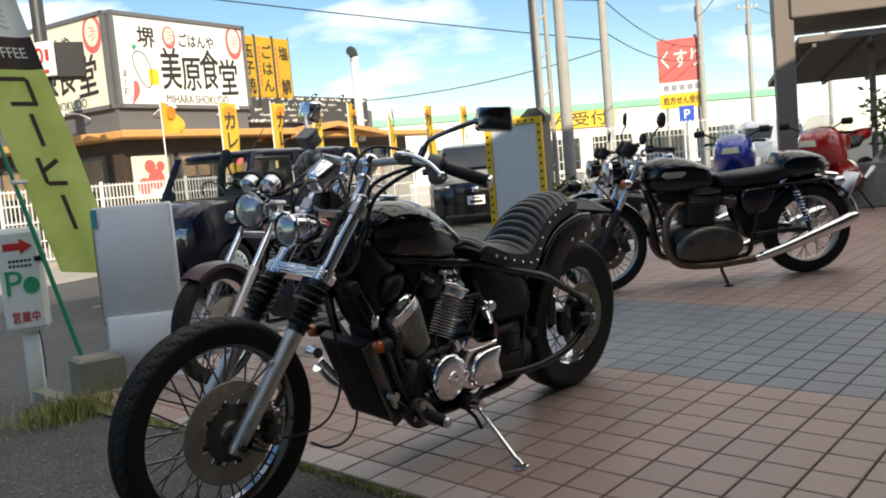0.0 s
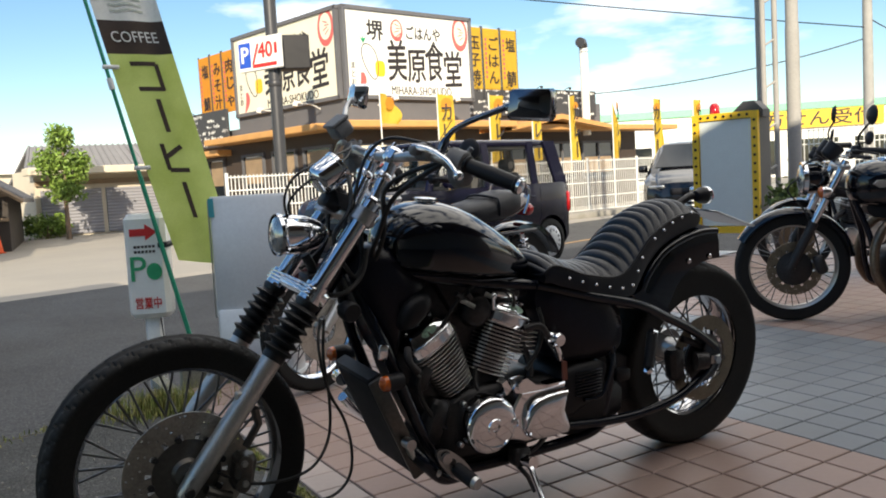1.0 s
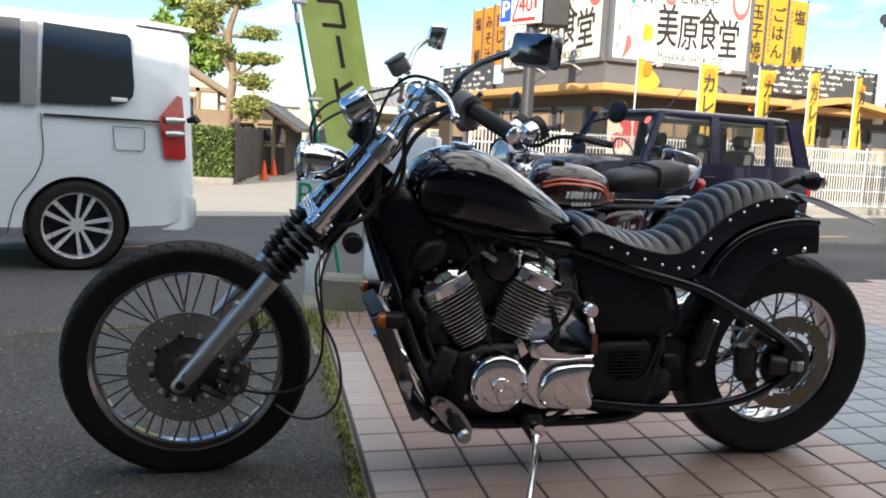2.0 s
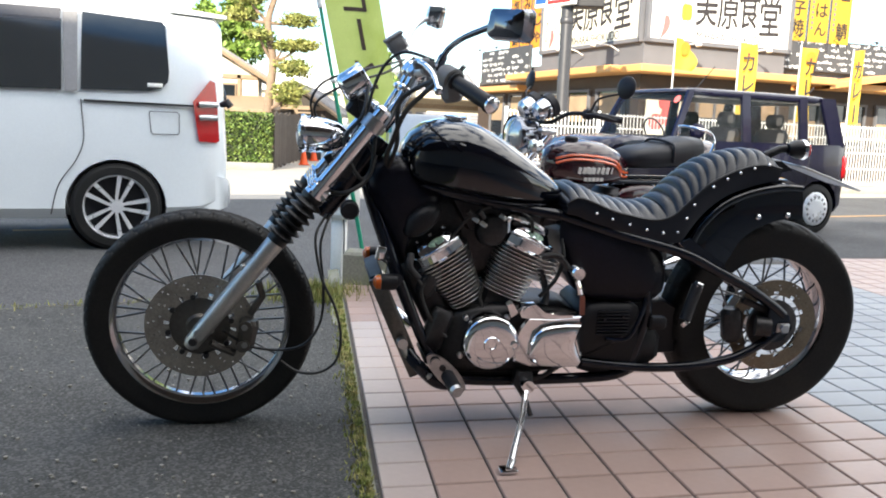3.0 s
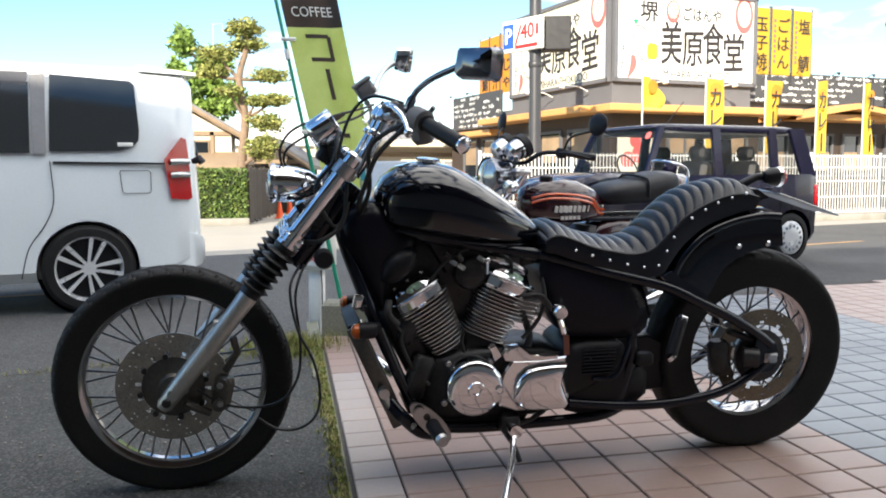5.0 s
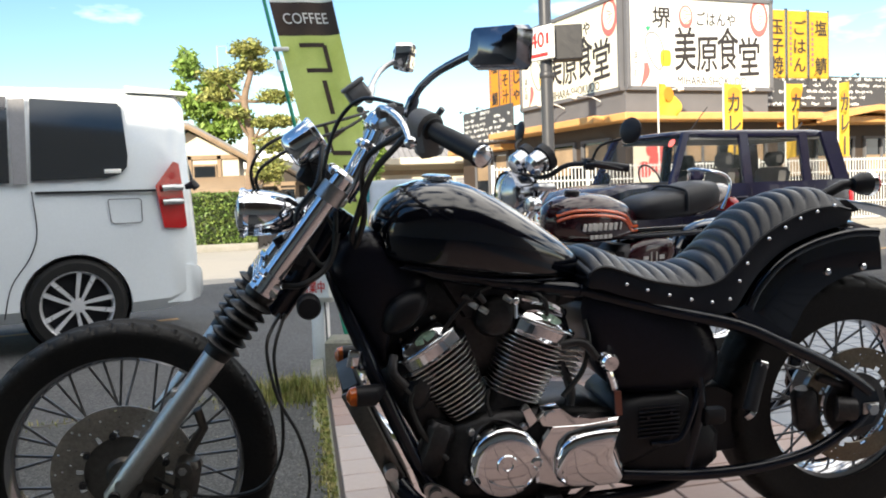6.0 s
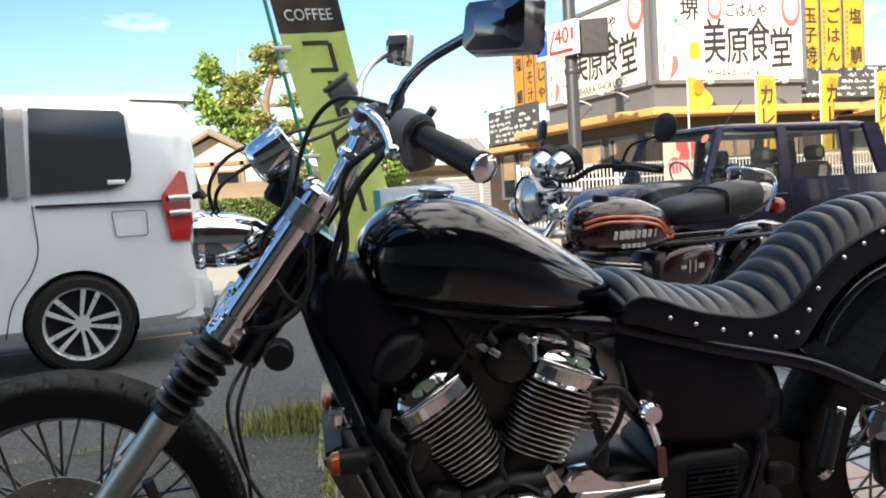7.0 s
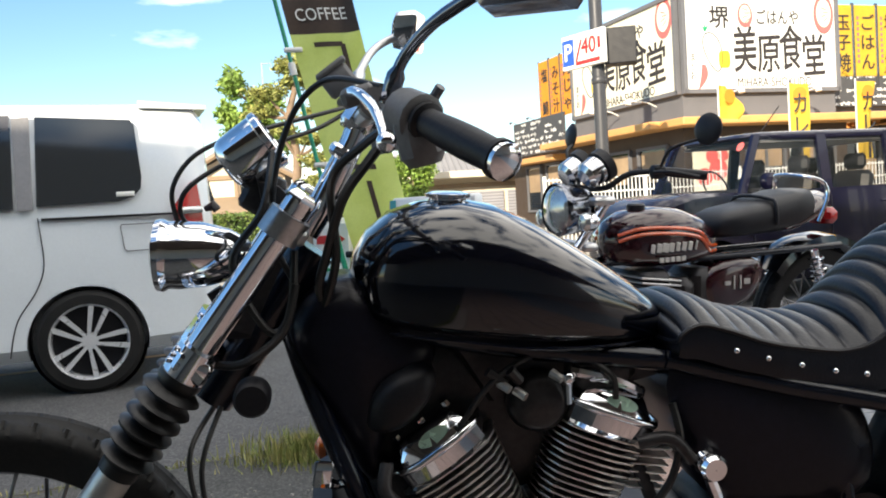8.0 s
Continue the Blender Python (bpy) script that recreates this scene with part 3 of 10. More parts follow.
FN = Vector((-FD.z, 0, FD.x))


def on_fork(d, off=0.0, y=0.0):
    return F0 + FD * d + FN * off + Vector((0, y, 0))


for side in (-1, 1):
    y = side * 0.104
    s = Mesh()
    s.tube([on_fork(-0.012, 0, y), on_fork(0.0, 0, y), on_fork(0.06, 0, y), on_fork(0.28, 0, y), on_fork(0.33, 0, y), on_fork(0.345, 0, y)], [0.014, 0.021, 0.0235, 0.0235, 0.0245, 0.024], 20)
    s.rod(on_fork(0.035, 0, y - 0.02), on_fork(0.035, 0, y + 0.02), 0.013, n=12)
    s.box(on_fork(0.24, 0.018, y), (0.02, 0.02, 0.024), bevel=0.004)
    leg = part("fork_leg", s, ALLOY, bike, "dull alloy fork slider")
    bl = Mesh()
    pts, rs = [], []
    for i in range(37):
        u = i / 36
        pts.append(on_fork(0.345 + 0.155 * u, 0, y))
        rs.append((0.030 + 0.008 * math.sin(u * 2 * math.pi * 7.5) if 0.12 < u < 0.93 else 0.0265) + 0.004 * u)
    bl.tube(pts, rs, 20)
    part("fork_gaiter", bl, BELLOWS, leg, "ribbed black rubber fork gaiter", smooth=60)
    tb = Mesh()
    tb.rod(on_fork(0.495, 0, y), on_fork(0.775, 0, y), 0.0205, n=20)
    part("fork_tube", tb, CHROME, leg, "chrome upper fork tube")
    cap = Mesh()
    cap.tube([on_fork(0.772, 0, y), on_fork(0.779, 0, y), on_fork(0.787, 0, y)], [0.0215, 0.0215, 0.015], 6)
    part("fork_cap", cap, CHROME, leg)
ax = Mesh()
ax.rod((0, -0.125, 0.288), (0, 0.125, 0.288), 0.010, n=12)
ax.box(on_fork(0.04, 0, -0.104) + Vector((0.012, 0.01, 0.01)), (0.04, 0.03, 0.035), bevel=0.006)
part("front_axle", ax, STEEL, bike)

# chrome lower clamp with ribbed front plate
FR = Matrix((FD.cross(Vector((0, 1, 0))).normalized(), Vector((0, 1, 0)), FD)).transposed()
lc = Mesh()
lc.box(on_fork(0.520, -0.004), (0.050, 0.262, 0.030), FR, 0.005)
for i in range(3):
    lc.box(on_fork(0.513 + 0.009 * i, -0.0, 0) - FR @ Vector((0.0, 0, 0)) + FN * 0.026, (0.006, 0.250, 0.005), FR, 0.001)
for side in (-1, 1):
    lc.rod(on_fork(0.498, 0, side * 0.104), on_fork(0.542, 0, side * 0.104), 0.029, n=20)
part("lower_fork_clamp", lc, CHROME, bike, "ribbed chrome lower fork clamp")
uc = Mesh()
uc.box(on_fork(0.735, -0.012), (0.045, 0.23, 0.022), FR, 0.005)
for side in (-1, 1):
    uc.rod(on_fork(0.718, 0, side * 0.104), on_fork(0.753, 0, side * 0.104), 0.0285, n=20)
part("upper_fork_clamp", uc, STEEL, bike, "brushed upper fork clamp")
st = Mesh()
st.rod(on_fork(0.46, -0.055), on_fork(0.72, -0.055), 0.032, n=16)
part("steering_neck", st, FRAMEPAINT, bike)

# handlebar with its risers
hbar = Mesh()
for side in (-1, 1):
    pts = [Vector((0.543, 0, 0.970)), Vector((0.543, side * 0.075, 0.971)), Vector((0.546, side * 0.13, 0.976)), Vector((0.556, side * 0.19, 0.980)), Vector((0.577, side * 0.25, 0.971)), Vector((0.612, side * 0.32, 0.951)), Vector((0.657, side * 0.410, 0.921))]
    hbar.tube(spline(pts, 5), 0.0125, 14)
hb = part("handlebar", hbar, STEEL, bike, "dull steel pulled-back handlebar")
for side in (-1, 1):
    rs2 = Mesh()
    top = Vector((0.543, side * 0.05, 0.970))
    rs2.tube([on_fork(0.74, -0.028, side * 0.05), on_fork(0.775, -0.03, side * 0.05), top - Vector((0.014, 0, 0.030)), top], [0.021, 0.018, 0.016, 0.017], 14)
    rs2.box(top, (0.050, 0.036, 0.044), FR, 0.010)
    rs2.box(top - Vector((0.030, 0, 0.045)), (0.036, 0.038, 0.018), FR, 0.005)
    for k in (-1, 1):
        rs2.rod(top + FR @ Vector((0.015 * k, 0, 0.018)), top + FR @ Vector((0.015 * k, 0, 0.032)), 0.006, n=6)
    part("riser", rs2, CHROME, hb, "chrome handlebar riser")
for side in (-1, 1):
    ga, gb = Vector((0.598, side * 0.292, 0.962)), Vector((0.657, side * 0.410, 0.921))
    d = (gb - ga)
    gp = Mesh()
    gp.tube([ga + d * u for u in (0, 0.04, 0.06, 0.2, 0.4, 0.6, 0.8, 0.93, 0.95, 1.0)], [0.022, 0.022, 0.0165, 0.0170, 0.0182, 0.0185, 0.0178, 0.0168, 0.021, 0.021], 18)
    part("grip", gp, SATIN, hb, "black rubber grip")
    ge = Mesh()
    ge.tube([gb, gb + d * 0.05, gb + d * 0.09], [0.0195, 0.0195, 0.011], 16)
    part("bar_end", ge, CHROME, hb)
    sw = Mesh()
    sc = ga - d * 0.16
    sw.tube([ga - d * 0.34, ga - d * 0.32, ga - d * 0.04, ga - d * 0.02], [0.018, 0.027, 0.029, 0.024], 14)
    sw.box(sc + Vector((0.004, 0, -0.024)), (0.050, 0.052, 0.062), Matrix.Rotation(radians(-12), 3, "Y"), 0.012)
    sw.rod(sc + Vector((0.02, side * 0.0, 0.014)), sc + Vector((0.03, side * 0.01, 0.030)), 0.006, n=8)
    part("switch_housing", sw, BODYPLASTIC, hb, "grey-black switch housing")
    lv = Mesh()
    la = Vector((0.522, side * 0.185, 1.000))
    lv.tube(spline([la, la + Vector((0.010, side * 0.05, -0.004)), la + Vector((0.024, side * 0.10, -0.024)), la + Vector((0.030, side * 0.14, -0.054))], 5), [0.008] * 4 + [0.0065] * 8 + [0.0055] * 3 + [0.008], 10)
    lv.ball(la + Vector((0.031, side * 0.143, -0.058)), 0.0115, 10)
    part("lever", lv, CHROME if side < 0 else STEEL, hb, "polished hand lever")
    mc = Mesh()
    if side > 0:
        mc.box((0.520, 0.205, 1.035), (0.050, 0.062, 0.040), Matrix.Rotation(radians(-35), 3, "Y"), 0.006)
        mc.box((0.508, 0.205, 1.055), (0.056, 0.066, 0.010), Matrix.Rotation(radians(-35), 3, "Y"), 0.003)
        part("brake_reservoir", mc, BODYPLASTIC, hb)
    else:
        mc.tube([(0.550, -0.17, 0.985), (0.552, -0.215, 0.986)], [0.019, 0.019], 12)
        mc.box((0.532, -0.19, 0.996), (0.040, 0.030, 0.022), Matrix.Rotation(radians(-15), 3, "Y"), 0.005)
        part("clutch_perch", mc, BODYPLASTIC, hb)
# mirrors
for side in (-1, 1):
    if side < 0:
        arm = [(0.564, -0.232, 0.985), (0.577, -0.245, 1.022), (0.590, -0.260, 1.042), (0.613, -0.310, 1.065), (0.662, -0.372, 1.092)]
    else:
        arm = [(0.548, 0.235, 1.020), (0.560, 0.262, 1.055), (0.585, 0.300, 1.090), (0.620, 0.340, 1.112), (0.646, 0.362, 1.120)]
    am = Mesh()
    am.tube(spline(arm, 5), [0.011] * 5 + [0.007] * 11 + [0.0075] * 5, 10)
    am.box(Vector(arm[-1]), (0.030, 0.026, 0.018), Matrix.Rotation(radians(-20), 3, "Y"), 0.005)
    mir = part("mirror", am, DARKCHROME if side < 0 else STEEL, hb, "rectangular rear-view mirror on a curved arm")
    hd = Mesh()
    tilt = Matrix.Rotation(radians(42 if side < 0 else -16), 3, "Z") @ Matrix.Rotation(radians(6 if side < 0 else 8), 3, "Y")
    c = Vector((0.688, -0.402, 1.094)) if side < 0 else Vector((0.660, 0.372, 1.124))
    rr = lambda x, k: [(x, (0.054 if side < 0 else 0.050) * k * sx - 0.004, 0.036 * k * sz) for sx, sz in ((-1, -0.72), (-0.86, -1), (0.86, -0.92), (1, -0.7), (0.92, 0.8), (0.8, 1), (-0.86, 1), (-1, 0.8))]
    hd.loft([rr(-0.030, 0.45), rr(-0.022, 0.86), rr(0.010, 1.0), rr(0.016, 0.97)], True, True, Matrix.Translation(c) @ tilt.to_4x4())
    part("mirror_shell", hd, DARKCHROME if side < 0 else CHROME, mir)
    gl = Mesh()
    gl.loft([rr(0.0165, 0.90), rr(0.0180, 0.90)], True, True, Matrix.Translation(c) @ tilt.to_4x4())
    part("mirror_face", gl, MIRROR, mir)

# headlight, speedometer
hl = Mesh()
hl.lathe([(0.049, 0.0), (0.051, 0.008), (0.047, 0.016), (0.047, 0.020), (0.048, 0.030), (0.045, 0.066), (0.036, 0.100), (0.022, 0.122), (0.010, 0.132), (0.001, 0.134)], (0, 0, 0), "x", 32)
HLM = pose(0.250, -0.003, 0.797, 0, 3, 0)
head = part("headlight", hl, CHROME, bike, "chrome bullet headlight", m=HLM)
hg = Mesh()
hg.lathe([(0.001, -0.010), (0.024, -0.007), (0.040, 0.0), (0.047, 0.008)], (0, 0, 0), "x", 28)
part("headlight_lens", hg, CLEARLENS, head)
hk = Mesh()
hk.tube([(0.075, 0, -0.05), (0.09, 0, -0.075), (0.10, 0, -0.10)], 0.012, 10)
hk.box((0.10, 0, -0.105), (0.06, 0.06, 0.02), None, 0.004)
part("headlight_bracket", hk, SATIN, head)
sp = Mesh()
sp.lathe([(0.001, -0.040), (0.026, -0.040), (0.036, -0.034), (0.040, -0.024), (0.041, 0.024), (0.043, 0.026), (0.043, 0.034), (0.039, 0.036), (0.037, 0.033)], (0, 0, 0), "x", 32)
SPM = pose(0.388, -0.008, 0.932, 0, -33, 0)
spd = part("speedometer", sp, CHROME, bike, "chrome round speedometer", m=SPM)
sf = Mesh()
sf.lathe([(0.0005, 0.034), (0.037, 0.034)], (0, 0, 0), "x", 28)
part("dial", sf, SATIN, spd)
sb = Mesh()
sb.plate([(0.395, 0.895), (0.425, 0.885), (0.455, 0.850), (0.435, 0.835), (0.40, 0.86)], -0.035, 0.035, 0.006)
sb.box((0.40, 0, 0.875), (0.05, 0.05, 0.06), Matrix.Rotation(radians(33), 3, "Y"), 0.008)
part("speedometer_bracket", sb, DARKMETAL, bike)
for side in (-1, 1):
    ears = Mesh()
    ears.plate([(0.345, 0.70), (0.375, 0.69), (0.425, 0.785), (0.400, 0.80)], side * 0.062, side * 0.070)
    ears.tube(spline([(0.33, side * 0.05, 0.70), (0.36, side * 0.055, 0.72), (0.40, side * 0.05, 0.76), (0.41, side * 0.05, 0.83)], 5), 0.006, 8)
    part("light_bracket", ears, DARKMETAL, bike)

# front hoses and cables
CABLES = [
    ([(0.330, 0.0, 0.800), (0.292, 0.0, 0.825), (0.278, 0.0, 0.858), (0.280, 0.0, 0.892), (0.305, 0.01, 0.927), (0.350, 0.02, 0.950), (0.416, 0.06, 0.966), (0.50, 0.12, 0.985), (0.54, 0.18, 0.995)], 0.0034),
    ([(0.335, 0.0, 0.805), (0.300, 0.0, 0.830), (0.286, 0.0, 0.858), (0.300, 0.0, 0.888), (0.350, 0.02, 0.918), (0.410, 0.05, 0.940), (0.48, 0.10, 0.960), (0.53, 0.16, 0.985)], 0.0034),
    ([(0.56, -0.20, 1.005), (0.50, -0.12, 1.02), (0.455, -0.09, 0.985), (0.425, -0.085, 0.91), (0.415, -0.075, 0.82), (0.44, -0.07, 0.75)], 0.0042),
    ([(0.58, -0.24, 0.97), (0.545, -0.15, 0.92), (0.51, -0.10, 0.87), (0.485, -0.085, 0.80), (0.47, -0.07, 0.74), (0.50, -0.06, 0.70)], 0.0065),
    ([(0.575, -0.22, 0.965), (0.535, -0.13, 0.935), (0.495, -0.09, 0.89), (0.495, -0.085, 0.79), (0.475, -0.07, 0.72)], 0.006),
    ([(0.42, -0.05, 0.93), (0.405, -0.09, 0.86), (0.36, -0.09, 0.79), (0.40, -0.10, 0.70), (0.43, -0.09, 0.72), (0.44, -0.07, 0.80)], 0.0055),
    ([(0.33, -0.10, 0.66), (0.37, -0.12, 0.665), (0.42, -0.11, 0.70), (0.44, -0.10, 0.76)], 0.006),
    ([(0.32, -0.09, 0.60), (0.292, -0.14, 0.55), (0.308, -0.15, 0.45), (0.345, -0.155, 0.37), (0.362, -0.155, 0.29), (0.352, -0.155, 0.225), (0.310, -0.155, 0.192), (0.255, -0.145, 0.190), (0.21, -0.13, 0.215)], 0.0036),
    ([(0.33, -0.09, 0.60), (0.305, -0.135, 0.53), (0.315, -0.14, 0.42), (0.310, -0.14, 0.33), (0.275, -0.13, 0.265), (0.215, -0.11, 0.238), (0.13, -0.10, 0.245), (0.06, -0.09, 0.285)], 0.0036),
]
for pts, r in CABLES:
    part("cable", Mesh().tube(spline(pts, 7), r, 8), HOSE, bike)
cal = Mesh()
cal.box((0.122, -0.078, 0.272), (0.048, 0.055, 0.085), Matrix.Rotation(radians(12), 3, "Y"), 0.012)
cal.rod((0.118, -0.112, 0.300), (0.118, -0.06, 0.300), 0.017, n=14)
cal.rod((0.112, -0.112, 0.248), (0.112, -0.06, 0.248), 0.017, n=14)
cal.tube([(0.09, -0.085, 0.22), (0.06, -0.09, 0.235), (0.03, -0.10, 0.255)], 0.010, 8)
cal.tube([(0.13, -0.085, 0.33), (0.16, -0.09, 0.38), (0.15, -0.095, 0.42)], 0.010, 8)
part("brake_caliper", cal, CASEMETAL, bike, "dark front brake caliper")
for z_ in (0.252, 0.300):
    part("caliper_bolt", Mesh().tube([(0.116, -0.112, z_), (0.116, -0.118, z_)], [0.009, 0.007], 6), STEEL, bike)
part("axle_cap", Mesh().tube([(-0.012, -0.126, 0.266), (-0.012, -0.131, 0.266)], [0.012, 0.010], 14), DARKMETAL, bike)

# tank: lofted along its length
TANK = [  # x, bottom, top, half width, belly
    (0.512, 0.728, 0.752, 0.020), (0.520, 0.708, 0.782, 0.058), (0.540, 0.690, 0.812, 0.088), (0.575, 0.679, 0.838, 0.113), (0.620, 0.670, 0.850, 0.130), (0.670, 0.662, 0.852, 0.138),
    (0.720, 0.654, 0.841, 0.138), (0.770, 0.647, 0.818, 0.132), (0.820, 0.641, 0.788, 0.120), (0.870, 0.636, 0.754, 0.103), (0.915, 0.632, 0.721, 0.084), (0.950, 0.630, 0.690, 0.062), (0.972, 0.632, 0.668, 0.040), (0.982, 0.640, 0.654, 0.015)]
tk = Mesh()
layers = []
for x, z0, z1, hw in TANK:
    ring = []
    for j in range(32):
        a = 2 * math.pi * j / 32
        cy, cz = math.cos(a), math.sin(a)
        e = 0.72 if cz > 0 else 0.45
        yy = hw * math.copysign(abs(cy) ** (0.62 if cz < 0 else 0.80), cy)
        zz = (z0 + (z1 - z0) * 0.36) + (math.copysign(abs(cz) ** e, cz)) * ((z1 - z0) * 0.64 if cz > 0 else (z1 - z0) * 0.36)
        ring.append((x, yy, zz))
    layers.append(ring)
tk.loft(layers)
tank = part("fuel_tank", tk, PAINT, bike, "gloss black teardrop fuel tank", smooth=80)
fc = Mesh()
fc.lathe([(0.034, -0.010), (0.034, 0.0), (0.030, 0.004), (0.030, 0.008), (0.033, 0.010), (0.033, 0.018), (0.026, 0.021), (0.0008, 0.022)], (0, 0, 0), "z", 24)
for i in range(12):
    t = 2 * math.pi * i / 12
    fc.box((0.033 * math.cos(t), 0.033 * math.sin(t), 0.013), (0.006, 0.005, 0.008))
part("filler_cap", fc, CHROME, tank, "chrome filler cap", m=pose(0.660, 0.0, 0.848, 0, 4, 0) @ Matrix.Diagonal((0.9, 0.9, 0.62, 1)))
sm = Mesh()
sm.tube(spline([(0.56, -0.106, 0.684), (0.64, -0.126, 0.673), (0.76, -0.126, 0.652), (0.88, -0.094, 0.640), (0.95, -0.050, 0.636)], 5), 0.0028, 6)
part("tank_seam", sm, FRAMEPAINT, tank)

# frame
fr = Mesh()
for side in (-1, 1):
    y = side * 0.10
    fr.tube(spline([(0.425, side * 0.03, 0.690), (0.447, side * 0.06, 0.615), (0.490, side * 0.095, 0.500), (0.545, y, 0.360), (0.600, y, 0.240), (0.655, y, 0.165), (0.74, y, 0.142), (0.95, y, 0.142), (1.13, y, 0.150), (1.20, y, 0.175)], 5), 0.0155, 12)
    fr.tube(spline([(0.50, side * 0.05, 0.700), (0.70, side * 0.07, 0.650), (0.95, side * 0.095, 0.612)], 4), 0.016, 10)
    fr.tube(spline([(0.945, side * 0.10, 0.615), (1.12, side * 0.118, 0.566), (1.30, side * 0.125, 0.520), (1.42, side * 0.125, 0.466), (1.52, side * 0.122, 0.418), (1.600, side * 0.120, 0.370), (1.640, side * 0.120, 0.340)], 5), 0.0150, 12)
    fr.tube(spline([(1.04, side * 0.115, 0.200), (1.20, side * 0.118, 0.183), (1.36, side * 0.120, 0.184), (1.50, side * 0.120, 0.208), (1.60, side * 0.120, 0.262), (1.640, side * 0.120, 0.300)], 5), 0.0135, 12)
    fr.tube([(1.19, y, 0.17), (1.23, y, 0.33), (1.20, y, 0.55)], 0.015, 10)
    fr.plate([(1.595, 0.375), (1.655, 0.345), (1.672, 0.30), (1.650, 0.262), (1.600, 0.250), (1.585, 0.29)], side * 0.112, side * 0.128, 0.003)
part("frame", fr, FRAMEPAINT, bike, "black tubular frame with long rear struts")
ncov = Mesh()
ncov.pillow([(0.412, 0.690), (0.465, 0.750), (0.530, 0.755), (0.570, 0.690), (0.640, 0.660), (0.600, 0.585), (0.545, 0.540), (0.535, 0.440), (0.500, 0.490), (0.455, 0.600)], -0.090, 0.090, 0.04)
part("neck_cover", ncov, PANELBLACK, bike, "black cover plate under the tank front")
airb = Mesh()
airb.pillow([(0.516, 0.556), (0.538, 0.620), (0.612, 0.645), (0.628, 0.605), (0.578, 0.548), (0.535, 0.540)], -0.118, -0.03, 0.03)
part("breather_box", airb, SATIN, bike)
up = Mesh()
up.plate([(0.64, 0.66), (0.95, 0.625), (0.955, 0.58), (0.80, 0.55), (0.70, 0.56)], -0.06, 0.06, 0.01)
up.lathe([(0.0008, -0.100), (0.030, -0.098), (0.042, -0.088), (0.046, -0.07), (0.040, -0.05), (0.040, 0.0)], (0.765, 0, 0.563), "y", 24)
# dark backing added to close see-through gaps behind the cylinders, no carburettor part
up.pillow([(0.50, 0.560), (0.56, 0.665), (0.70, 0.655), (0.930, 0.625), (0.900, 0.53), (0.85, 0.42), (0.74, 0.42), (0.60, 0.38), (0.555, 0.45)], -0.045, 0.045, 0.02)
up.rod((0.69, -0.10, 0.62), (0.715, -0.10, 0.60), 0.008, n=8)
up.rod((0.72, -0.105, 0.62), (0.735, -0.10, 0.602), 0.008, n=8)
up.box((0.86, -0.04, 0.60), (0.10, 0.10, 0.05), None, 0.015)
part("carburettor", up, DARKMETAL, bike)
plug = Mesh()
plug.rod((0.802, -0.105, 0.565), (0.802, -0.105, 0.596), 0.005, n=8)
plug.ball((0.802, -0.105, 0.602), 0.010, 10)
plug.tube(spline([(0.815, -0.08, 0.605), (0.84, -0.09, 0.600), (0.88, -0.085, 0.585), (0.92, -0.07, 0.560)], 4), 0.009, 8)
plug.box((0.85, -0.085, 0.598), (0.03, 0.02, 0.018), None, 0.004)
part("choke_knob", plug, CHROME, bike)

